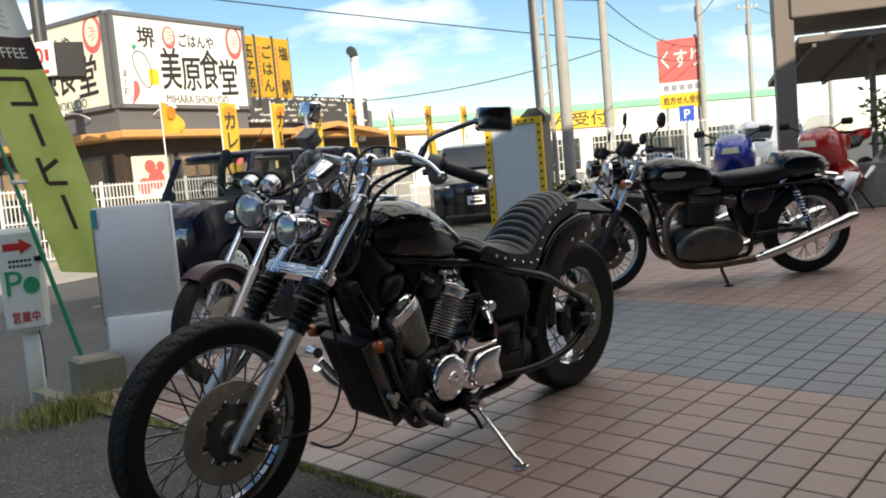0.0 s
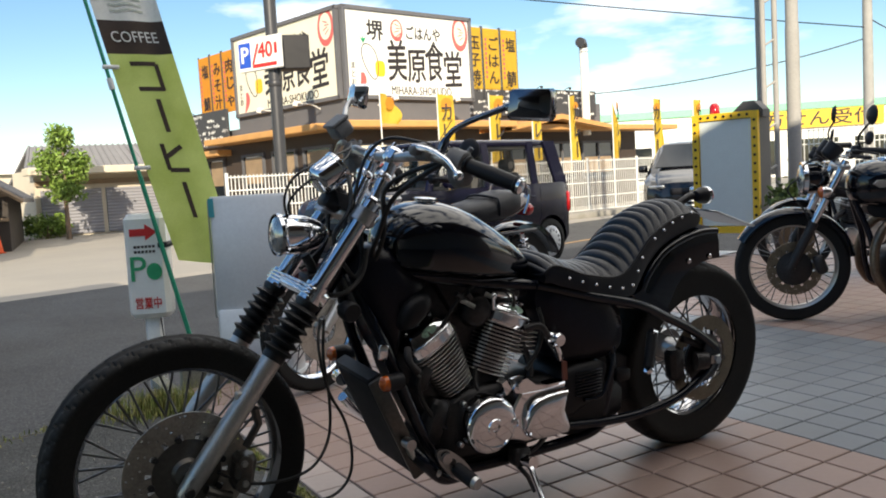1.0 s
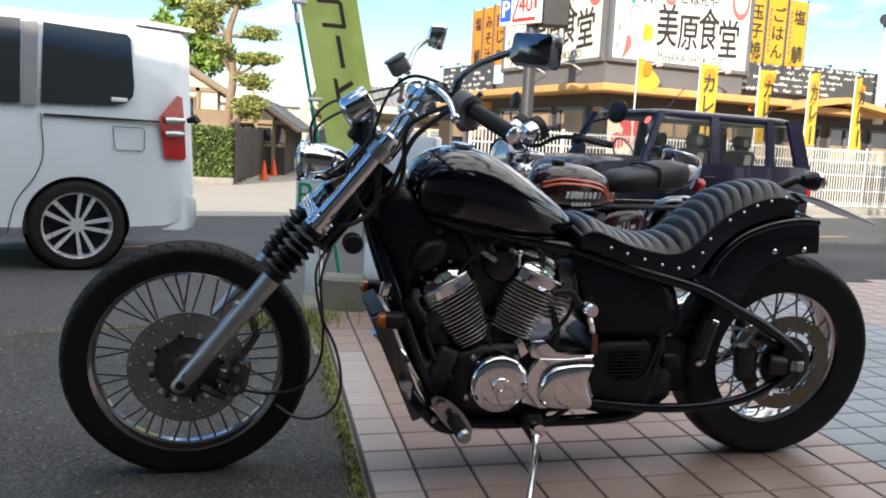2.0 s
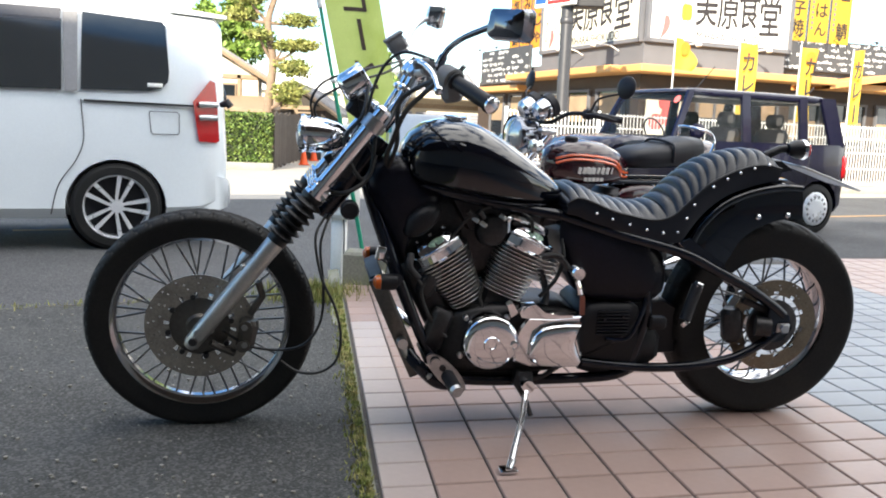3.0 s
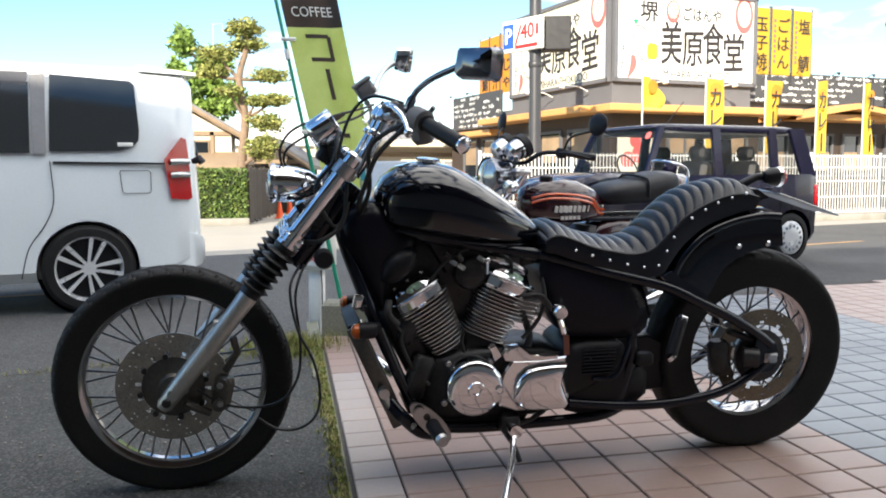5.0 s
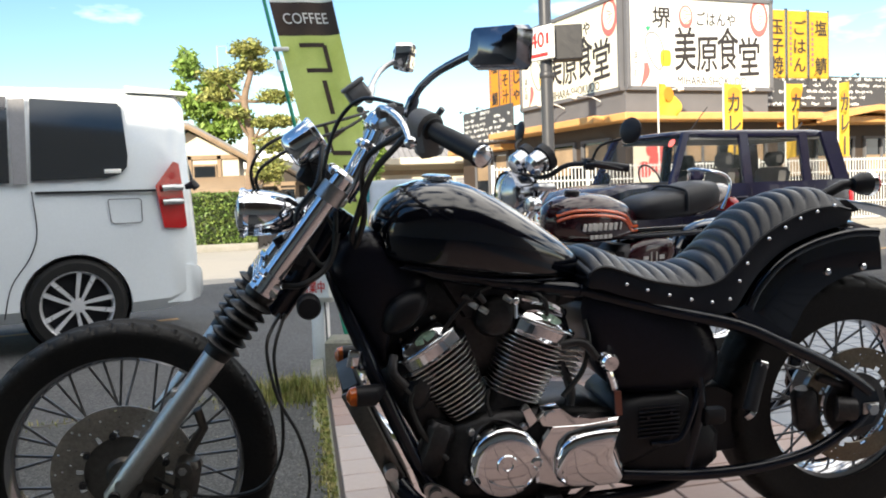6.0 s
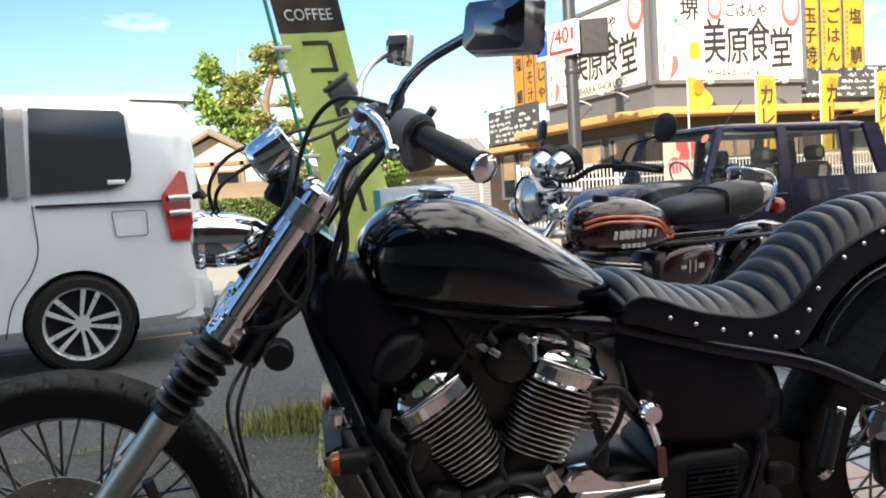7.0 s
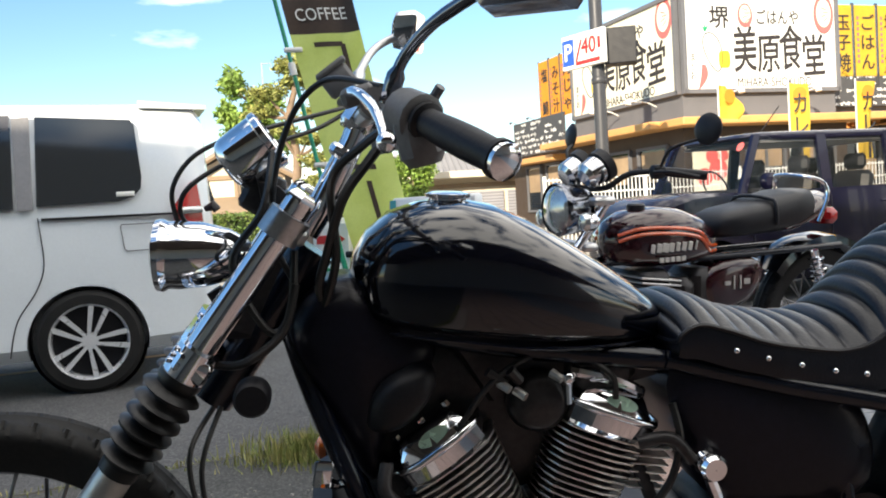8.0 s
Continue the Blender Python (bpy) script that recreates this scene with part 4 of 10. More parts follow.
# engine
eng = Mesh()
eng.pillow([(0.630, 0.180), (0.660, 0.155), (1.02, 0.155), (1.06, 0.22), (1.05, 0.335), (0.96, 0.362), (0.70, 0.362), (0.64, 0.30)], -0.112, 0.112, 0.030)
eng.plate([(0.60, 0.185), (0.68, 0.135), (0.92, 0.130), (0.95, 0.175), (0.62, 0.215)], -0.09, 0.09, 0.015)
part("crankcase", eng, DARKMETAL, bike, "dark crankcase of a V-twin engine")
OVALGREEN = mat("pale_green_badge", (0.42, 0.62, 0.50), 0.25, 0.3, 0.15, 30)
for nm, base, topc, w0, w1 in (("front_cylinder", (0.714, 0.362), (0.632, 0.492), 0.098, 0.164), ("rear_cylinder", (0.806, 0.382), (0.861, 0.514), 0.122, 0.146)):
    b, tp = Vector((base[0], 0, base[1])), Vector((topc[0], 0, topc[1]))
    d = (tp - b).normalized()
    s = Vector((d.z, 0, -d.x))
    R3 = Matrix((s, Vector((0, 1, 0)), d)).transposed()
    core = Mesh()
    core.box((b + tp) / 2, (w0 * 0.80, 0.150, (tp - b).length + 0.02), R3, 0.01)
    core.box(b - d * 0.04, (w0 * 0.80, 0.15, 0.10), R3, 0.012)
    cyl = part(nm, core, DARKMETAL, bike, "finned cylinder of the V-twin")
    nf = 14
    for i in range(nf):
        u = (i + 0.5) / nf
        w = w0 + (w1 - w0) * u
        fmesh = Mesh()
        hx, hy = w / 2, 0.095 + 0.010 * u
        outline = [(-hx, -hy * 0.50), (-hx * 0.95, -hy * 0.78), (-hx * 0.76, -hy * 0.95), (-hx * 0.4, -hy * 1.02), (0, -hy * 1.04), (hx * 0.4, -hy * 1.02), (hx * 0.76, -hy * 0.95), (hx * 0.95, -hy * 0.78), (hx, -hy * 0.50), (hx, hy * 0.7), (-hx, hy * 0.7)]
        fmesh.loft([[(x * 0.975, y * 0.975, z) for x, y in outline] for z in (-0.0013, 0.0013)])
        fm = Matrix.Translation(b + (tp - b) * u) @ R3.to_4x4()
        part("fin", fmesh, SATIN, cyl, m=fm, smooth=0)
        part("fin_edge", Mesh().loft([[(x * k, y * k, z) for x, y in outline] for z, k in ((-0.0015, 0.972), (-0.0015, 0.997), (-0.0008, 1.0), (0.0008, 1.0), (0.0015, 0.997), (0.0015, 0.972))]), FIN, cyl, "bright machined fin edge", m=fm, smooth=0)
    hd2 = Mesh()
    q = lambda z, kx, ky: [(sx * 0.074 * kx, sy * 0.105 * ky, z) for sx, sy in ((-1, -0.55), (-0.84, -0.92), (-0.45, -1.04), (0, -1.08), (0.45, -1.04), (0.84, -0.92), (1, -0.55), (1, 0.55), (0.80, 1), (-0.80, 1), (-1, 0.55))]
    hd2.loft([q(-0.004, 0.97, 0.98), q(0.004, 1.0, 1.03), q(0.024, 1.0, 1.03), q(0.028, 0.96, 0.99), q(0.034, 0.90, 0.96), q(0.052, 0.74, 0.84), q(0.058, 0.68, 0.78), q(0.061, 0.55, 0.66)], True, True, Matrix.Translation(tp) @ R3.to_4x4())
    hc_ = part("head_cover", hd2, CHROME, cyl, "chrome cylinder head cover", smooth=30)
    rib = Mesh()
    rib.tube([tp + R3 @ Vector((x, y, 0.030)) for x, y in ((-0.074, -0.03), (-0.072, -0.075), (-0.060, -0.100), (-0.03, -0.113), (0.03, -0.113), (0.060, -0.100), (0.072, -0.075), (0.074, -0.03))], 0.0055, 10)
    part("cover_trim", rib, CHROME, cyl, "bright trim line")
    part("cover_badge", Mesh().loft([[tp + R3 @ Vector((0.004 + 0.024 * math.cos(t), -0.0955 + 0.006 * math.sin(t) - k * 0.9, 0.0440 + 0.0085 * math.sin(t) + k * 0.7)) for t in [2 * math.pi * i / 20 for i in range(20)]] for k in (0.0, 0.004)]), OVALGREEN, cyl, "small pale green oval badge", smooth=0)
    for k in (-0.042, 0.0, 0.042):
        part("cover_bolt", Mesh().tube([tp + R3 @ Vector((k, -0.06, 0.058)), tp + R3 @ Vector((k, -0.06, 0.066))], [0.0065, 0.0055], 6), CHROME, cyl)
ch1 = Mesh()
ch1.lathe([(0.076, -0.105), (0.078, -0.146), (0.0765, -0.155), (0.071, -0.1625), (0.062, -0.1665), (0.046, -0.169), (0.023, -0.170), (0.021, -0.174), (0.012, -0.1745), (0.010, -0.170), (0.0008, -0.170)], (0.765, 0, 0.270), "y", 56)
part("alternator_cover", ch1, CHROME, bike, "round polished chrome engine cover", smooth=30)
part("cover_dimple", Mesh().lathe([(0.015, -0.150), (0.014, -0.169), (0.009, -0.171), (0.007, -0.167), (0.0008, -0.167)], (0.829, 0, 0.266), "y", 20), CHROME, bike)
ch2 = Mesh()
ch2.plate([(0.836, 0.212), (0.832, 0.262), (0.842, 0.302), (0.866, 0.338), (0.940, 0.336), (1.020, 0.343), (1.012, 0.282), (1.030, 0.228), (1.020, 0.196), (0.880, 0.196)], -0.100, -0.146, 0.005)
part("sprocket_case", ch2, CHROME, bike, "polished chrome side case", smooth=30)
ch3 = Mesh()
poly = [(0.870, 0.236), (0.873, 0.268), (0.884, 0.298), (0.906, 0.316), (0.940, 0.325), (0.980, 0.328), (1.016, 0.328), (1.008, 0.300), (1.003, 0.276), (1.014, 0.245), (1.026, 0.215), (1.018, 0.201), (0.960, 0.199), (0.905, 0.203), (0.882, 0.215)]
ccx, ccz = 0.948, 0.262
sh = lambda k, y: [(ccx + (x - ccx) * k, y, ccz + (z - ccz) * k) for x, z in poly]
ch3.loft([sh(1.0, -0.140), sh(1.0, -0.152), sh(0.98, -0.159), sh(0.94, -0.165), sh(0.86, -0.170), sh(0.70, -0.173), sh(0.4, -0.1745), sh(0.1, -0.175)], True, True)
part("sprocket_cover", ch3, CHROME, bike, "domed polished chrome side cover", smooth=30)
ch4 = Mesh()
ch4.plate([(0.838, 0.352), (0.850, 0.372), (0.885, 0.376), (0.915, 0.352), (0.960, 0.344), (1.0, 0.345), (1.0, 0.334), (0.87, 0.334), (0.845, 0.338)], -0.11, -0.145, 0.008)
ch4.rod((0.866, -0.13, 0.357), (0.866, -0.152, 0.357), 0.014, n=14)
ch4.plate([(0.806, 0.372), (0.822, 0.380), (0.840, 0.350), (0.822, 0.335)], -0.11, -0.14, 0.005)
part("clutch_arm_cover", ch4, CHROME, bike, smooth=30)
kn = Mesh()
for i, (r, y) in enumerate(((0.020, -0.135), (0.016, -0.122), (0.019, -0.108))):
    kn.lathe([(0.0008, y - 0.008), (r * 0.8, y - 0.008), (r, y - 0.002), (r * 0.85, y + 0.006)], (1.001, 0, 0.461), "y", 18)
kn.tube([(1.0, -0.12, 0.445), (1.008, -0.125, 0.42), (1.014, -0.125, 0.40)], 0.009, 8)
part("horn_knob", kn, CHROME, bike, "small chrome ignition knob")
tag_ = Mesh()
tag_.plate([(1.010, 0.400), (1.024, 0.398), (1.028, 0.345), (1.014, 0.345)], -0.135, -0.142)
part("key_tag", tag_, mat("red_brown_tag", (0.20, 0.06, 0.04), 0.5), bike, "worn reddish key tag")
for nm, pts, r in (("intake_pipe", [(0.90, -0.11, 0.50), (0.945, -0.12, 0.505), (0.975, -0.12, 0.470)], 0.010), ("coolant_hose", [(0.905, -0.09, 0.46), (0.925, -0.10, 0.40), (0.92, -0.11, 0.365)], 0.010), ("coolant_hose", [(0.545, -0.10, 0.50), (0.540, -0.12, 0.47), (0.565, -0.12, 0.44)], 0.010)):
    part(nm, Mesh().tube(spline(pts, 5), r, 10), DARKMETAL, bike)
part("engine_mount", Mesh().box((0.625, -0.09, 0.290), (0.06, 0.05, 0.12), Matrix.Rotation(radians(20), 3, "Y"), 0.012), DARKMETAL, bike)
# dark filler added where the floor showed through ahead of the crankcase
part("engine_front_cover", Mesh().pillow([(0.505, 0.470), (0.560, 0.500), (0.665, 0.400), (0.670, 0.250), (0.635, 0.215), (0.580, 0.330)], -0.075, 0.075, 0.03), DARKMETAL, bike)
part("thermostat_housing", Mesh().box((0.60, -0.05, 0.42), (0.05, 0.1, 0.09), Matrix.Rotation(radians(25), 3, "Y"), 0.012), DARKMETAL, bike)
# thin fins between head and carburettor
for i in range(6):
    f2 = Mesh()
    f2.box((0.928 - i * 0.003, -0.05, 0.484 - i * 0.0115), (0.055, 0.10, 0.0032), Matrix.Rotation(radians(10), 3, "Y"), 0.001)
    part("head_fin", f2, FIN, bike)

# radiator
rad = Mesh()
RD = (Vector((0.585, 0, 0.160)) - Vector((0.452, 0, 0.455))).normalized()
RN = Vector((RD.z, 0, -RD.x))
R4 = Matrix((RN, Vector((0, 1, 0)), -RD)).transposed()
rc = Vector((0.515, 0, 0.305))
rad.box(rc, (0.036, 0.200, 0.300), R4, 0.004)
radi = part("radiator", rad, SATIN, bike, "tall radiator in front of the engine")
cor = Mesh()
for i in range(46):
    cor.box(rc + R4 @ Vector((0.019, 0, -0.135 + i * 0.006)), (0.004, 0.170, 0.0022), R4)
tagged(part("radiator_core", cor, SATIN, radi), kind="stuff")
rt = Mesh()
rt.box((0.459, -0.138, 0.511), (0.024, 0.006, 0.036), Matrix.Rotation(radians(12), 3, "Y"), 0.002)
rt.tube([(0.462, -0.135, 0.50), (0.475, -0.115, 0.485), (0.50, -0.09, 0.48)], 0.007, 8)
part("signal_bracket", rt, CHROME, radi, "chrome bracket tab")
rs3 = Mesh()
rs3.box(rc + R4 @ Vector((0.004, -0.106, -0.005)), (0.040, 0.012, 0.30), R4, 0.003)
part("radiator_side", rs3, CASEMETAL, radi)
for side in (-1, 1):
    ts = Mesh()
    c = Vector((0.472, side * 0.150, 0.438))
    ts.tube([c + Vector((0.04, -side * 0.03, 0)), c + Vector((0.02, 0, 0)), c + Vector((-0.012, side * 0.002, 0))], [0.012, 0.022, 0.021], 14)
    sg = part("turn_signal", ts, SATIN, bike, "black bullet turn signal")
    tl = Mesh()
    tl.tube([c + Vector((-0.012, side * 0.002, 0)), c + Vector((-0.024, side * 0.002, 0)), c + Vector((-0.031, side * 0.002, 0))], [0.0205, 0.018, 0.008], 14)
    part("signal_lens", tl, AMBER, sg, "amber lens")

# seat: rolled leather top on a studded side
SEAT_TOP = [(0.950, 0.642), (0.958, 0.672), (0.988, 0.690), (1.028, 0.681), (1.081, 0.658), (1.137, 0.646), (1.205, 0.639), (1.259, 0.658), (1.310, 0.710), (1.372, 0.763), (1.438, 0.789), (1.506, 0.802), (1.556, 0.797), (1.592, 0.772)]
SEAT_LOW = [(0.950, 0.628), (0.960, 0.622), (0.985, 0.618), (1.030, 0.602), (1.083, 0.587), (1.133, 0.572), (1.205, 0.553), (1.262, 0.546), (1.298, 0.552), (1.326, 0.588), (1.362, 0.632), (1.422, 0.678), (1.500, 0.708), (1.582, 0.728)]
topc = spline([(x, 0, z) for x, z in SEAT_TOP], 8)
lowc = spline([(x, 0, z) for x, z in SEAT_LOW], 8)
sides = Mesh()
rolls = Mesh()
lay_s, lay_t = [], []
n = len(topc)
dist = [0.0]
for i in range(1, n):
    dist.append(dist[-1] + (topc[i] - topc[i - 1]).length)
fine_top, fine_low, fine_d = [], [], []
for i in range(n - 1):
    for k in range(3):
        u = k / 3
        fine_top.append(topc[i].lerp(topc[i + 1], u))
        fine_low.append(lowc[i].lerp(lowc[i + 1], u))
        fine_d.append(dist[i] + (dist[i + 1] - dist[i]) * u)
for i in range(len(fine_top)):
    tp, lo = fine_top[i], fine_low[i]
    u = i / (len(fine_top) - 1)
    hw = 0.128 * min(1, (0.30 + 0.70 * (u / 0.045) ** 0.5) if u < 0.045 else 1) * (1.0 - 0.30 * max(0, (u - 0.35) / 0.65))
    hw = max(hw, 0.03)
    puff = abs(math.sin(math.pi * fine_d[i] / 0.0335)) ** 0.5
    d = (fine_top[min(i + 1, len(fine_top) - 1)] - fine_top[max(i - 1, 0)]).normalized()
    nrm = Vector((-d.z, 0, d.x))
    lay_s.append([lo + Vector((0, -hw, 0)), lo.lerp(tp, 0.35) + Vector((0, -hw * 1.04, 0)), lo.lerp(tp, 0.68) + Vector((0, -hw * 1.0, 0)), lo.lerp(tp, 0.68) + Vector((0, hw, 0)), lo.lerp(tp, 0.35) + Vector((0, hw * 1.04, 0)), lo + Vector((0, hw, 0))])
    ring = []
    for j in range(15):
        v = -1 + 2 * j / 14
        lift = (1 - abs(v) ** 2.6)
        p = lo.lerp(tp, 0.68 + 0.32 * lift) + Vector((0, hw * 0.995 * v, 0)) + nrm * (0.011 * (puff - 0.8)) * (1 - abs(v) ** 6)
        ring.append(p)
    lay_t.append(ring)
sides.loft(lay_s, True, True)
rolls.loft(lay_t, False, False)
seat = part("seat", sides, LEATHER, bike, "black leather king-queen seat with rolled tuft top", smooth=60)
part("seat_cushion", rolls, LEATHER, seat, "tucked and rolled leather", smooth=60)
STUDS = [(0.993, 0.647), (1.036, 0.628), (1.083, 0.613), (1.133, 0.599), (1.184, 0.586), (1.233, 0.577), (1.277, 0.580), (1.301, 0.618), (1.321, 0.655), (1.373, 0.706), (1.414, 0.728), (1.453, 0.746), (1.496, 0.759), (1.542, 0.770)]
sd = Mesh()
sd.lathe([(0.0005, -0.0035), (0.0024, -0.003), (0.0040, -0.0013), (0.0046, 0.001)], (0, 0, 0), "y", 12)
s0 = None
for i, (x, z) in enumerate(STUDS):
    u = i / (len(STUDS) - 1)
    hw = 0.1335 * (1 if i else 0.93) * (1.0 - 0.30 * max(0, (u * 0.94 - 0.35) / 0.65))
    for side in (-1, 1):
        mm = Matrix.Translation((x, side * hw, z)) @ (Matrix() if side < 0 else Matrix.Rotation(math.pi, 4, "Z"))
        if s0 is None:
            s0 = part("stud", sd, CHROME, seat, m=mm)
        else:
            again(s0, mm)
pip = Mesh()
for side in (-1, 1):
    pip.tube([r[0 if side < 0 else 14] + Vector((0, side * 0.001, 0)) for r in lay_t[::3]], 0.0035, 6)
part("seat_piping", pip, LEATHER, seat)

# rear fender: an arched shell over the tyre
fen = Mesh()
outer = []
arc = spline([(1.322, 0, 0.500), (1.334, 0, 0.570), (1.366, 0, 0.619), (1.418, 0, 0.667), (1.496, 0, 0.700), (1.585, 0, 0.717), (1.650, 0, 0.715)], 6)
low = spline([(1.420, 0, 0.462), (1.450, 0, 0.500), (1.473, 0, 0.545), (1.505, 0, 0.578), (1.549, 0, 0.603), (1.605, 0, 0.618), (1.662, 0, 0.622)], 6)
for tp, lo in zip(arc, low):
    hw = 0.108
    outer.append([lo + Vector((0, -hw, 0)), lo.lerp(tp, 0.55) + Vector((0, -hw, 0)), lo.lerp(tp, 0.86) + Vector((0, -hw * 0.95, 0)), tp + Vector((0, -hw * 0.70, 0)), tp + Vector((0, 0, 0.006)), tp + Vector((0, hw * 0.70, 0)), lo.lerp(tp, 0.86) + Vector((0, hw * 0.95, 0)), lo.lerp(tp, 0.55) + Vector((0, hw, 0)), lo + Vector((0, hw, 0)),
                  lo + Vector((0, hw - 0.005, 0)), lo.lerp(tp, 0.82) + Vector((0, hw * 0.88, 0)), tp + Vector((0, 0, -0.012)), lo.lerp(tp, 0.82) + Vector((0, -hw * 0.88, 0)), lo + Vector((0, -hw + 0.005, 0))])
fen.loft(outer, True, True)
fender = part("rear_fender", fen, PAINT, bike, "gloss black short rear fender", smooth=50)
bead = Mesh()
for side in (-1, 1):
    bead.tube([lo.lerp(tp, 0.90) + Vector((0, side * 0.099, 0)) for tp, lo in zip(arc, low)], 0.011, 12)
part("fender_bead", bead, PAINT, fender, smooth=60)
for x, z in ((1.523, 0.624), (1.612, 0.631)):
    for side in (-1, 1):
        bt = Mesh()
        bt.lathe([(0.0005, -0.006), (0.005, -0.006), (0.008, -0.003), (0.008, 0.002)], (0, 0, 0), "y", 10)
        part("fender_bolt", bt, CHROME, fender, m=Matrix.Translation((x, side * 0.110, z)))
for side in (-1, 1):
    str_ = Mesh()
    str_.tube(spline([(1.300, side * 0.118, 0.520), (1.37, side * 0.116, 0.490), (1.44, side * 0.118, 0.462)], 4), 0.012, 10)
    str_.plate([(1.295, 0.545), (1.325, 0.560), (1.440, 0.485), (1.430, 0.466), (1.330, 0.510)], side * 0.105, side * 0.116)
    part("fender_strut", str_, FRAMEPAINT, fender)
tl = Mesh()
tl.tube([(1.575, -0.01, 0.785), (1.620, -0.01, 0.806), (1.655, -0.01, 0.808)], 0.012, 10)
tl.tube([(1.640, -0.02, 0.808), (1.662, -0.02, 0.809), (1.684, -0.02, 0.808)], [0.016, 0.026, 0.027], 16)
tlo = part("tail_lamp", tl, SATIN, bike, "small round tail lamp on a stalk")
tr_ = Mesh()
tr_.tube([(1.684, -0.02, 0.808), (1.699, -0.02, 0.808), (1.707, -0.02, 0.808)], [0.026, 0.023, 0.012], 16)
part("tail_lens", tr_, REDLENS, tlo, "red lens")
tr2 = Mesh()
tr2.lathe([(0.0275, 1.679), (0.0290, 1.684), (0.0290, 1.689), (0.0265, 1.691)], (0, -0.02, 0.808), "x", 20)
part("lamp_rim", tr2, CHROME, tlo)
pl = Mesh()
pl.box((1.755, 0, 0.734), (0.20, 0.17, 0.006), Matrix.Rotation(radians(18), 3, "Y"), 0.002)
part("number_plate", pl, STEEL, bike, "bare metal number plate lying nearly flat")
pb = Mesh()
pb.plate([(1.58, 0.775), (1.62, 0.775), (1.66, 0.748), (1.60, 0.735)], -0.03, 0.03, 0.005)
part("plate_bracket", pb, SATIN, bike)

# side panels, battery box, swingarm parts
sp2 = Mesh()
sp2.pillow([(0.930, 0.635), (1.10, 0.592), (1.23, 0.562), (1.278, 0.46), (1.270, 0.368), (1.10, 0.372), (1.02, 0.385), (0.975, 0.46)], -0.122, 0.122, 0.03)
part("side_panel", sp2, PANELBLACK, bike, "dull black side panel")
bx = Mesh()
bx.pillow([(1.03, 0.372), (1.20, 0.372), (1.205, 0.33), (1.165, 0.262), (1.10, 0.235), (1.04, 0.205), (1.015, 0.23), (1.025, 0.30)], -0.125, 0.11, 0.02)
part("battery_box", bx, SATIN, bike)
vent = Mesh()
for i in range(8):
    vent.box((1.118, -0.128, 0.352 - i * 0.0095), (0.095, 0.008, 0.004), None, 0.001)
part("vent_slats", vent, FRAMEPAINT, bike)
vt = Mesh()
vt.tube(spline([(1.21, -0.125, 0.385), (1.195, -0.13, 0.33), (1.165, -0.13, 0.272), (1.10, -0.13, 0.270)], 5), 0.006, 8)
vt.rod((1.092, -0.126, 0.33), (1.092, -0.134, 0.33), 0.004, n=8)
vt.rod((1.145, -0.126, 0.335), (1.145, -0.134, 0.335), 0.004, n=8)
part("box_trim", vt, FRAMEPAINT, bike)
pg = Mesh()
pg.rod((1.353, -0.135, 0.430), (1.312, -0.165, 0.338), 0.016, n=14)
pgo = part("passenger_peg", pg, SATIN, bike, "folded passenger foot peg")
pt2 = Mesh()
pt2.rod((1.345, -0.138, 0.434), (1.362, -0.138, 0.428), 0.012, n=12)
part("peg_tip", pt2, CHROME, pgo)
pt2 = Mesh()
pt2.rod((1.308, -0.165, 0.336), (1.316, -0.168, 0.328), 0.014, n=12)
part("peg_tip", pt2, CHROME, pgo)
sw2 = Mesh()
sw2.box((1.20, -0.06, 0.235), (0.16, 0.10, 0.10), None, 0.02)
sw2.box((1.255, -0.115, 0.315), (0.05, 0.03, 0.035), None, 0.006)
sw2.plate([(1.19, 0.36), (1.30, 0.36), (1.38, 0.32), (1.40, 0.20), (1.20, 0.19)], -0.05, 0.05, 0.01)
# dark mass added to hide the floor between battery box and lower tube
sw2.pillow([(1.00, 0.30), (1.24, 0.32), (1.275, 0.20), (1.21, 0.160), (1.02, 0.148)], -0.112, 0.112, 0.02)
part("swingarm_pivot", sw2, SATIN, bike)
horn = Mesh()
horn.lathe([(0.0008, -0.150), (0.020, -0.150), (0.024, -0.144), (0.024, -0.115), (0.016, -0.105), (0.010, -0.08)], (0.376, 0, 0.622), "y", 20)
part("horn", horn, SATIN, bike, "small black round horn")
for k, (x, z) in enumerate(((0.700, 0.330), (0.815, 0.330), (0.826, 0.225), (0.690, 0.222))):
    bt = Mesh()
    bt.tube([(x, -0.112, z), (x, -0.124, z), (x, -0.127, z)], [0.0085, 0.0085, 0.006], 8)
    part("case_bolt", bt, STEEL, bike)
for pts, r in (([(0.648, -0.10, 0.545), (0.69, -0.105, 0.60), (0.74, -0.09, 0.628), (0.80, -0.06, 0.63)], 0.0045), ([(0.872, -0.10, 0.565), (0.865, -0.105, 0.60), (0.83, -0.08, 0.625)], 0.0045), ([(0.60, -0.09, 0.44), (0.575, -0.10, 0.40), (0.60, -0.105, 0.33), (0.65, -0.11, 0.27)], 0.007), ([(0.955, -0.10, 0.55), (0.96, -0.115, 0.50), (0.945, -0.115, 0.44), (0.90, -0.12, 0.39)], 0.006), ([(0.55, -0.095, 0.50), (0.545, -0.11, 0.46), (0.575, -0.11, 0.42)], 0.005), ([(0.74, -0.115, 0.42), (0.735, -0.118, 0.39), (0.745, -0.118, 0.36)], 0.005)):
    part("engine_hose", Mesh().tube(spline(pts, 6), r, 8), HOSE, bike)
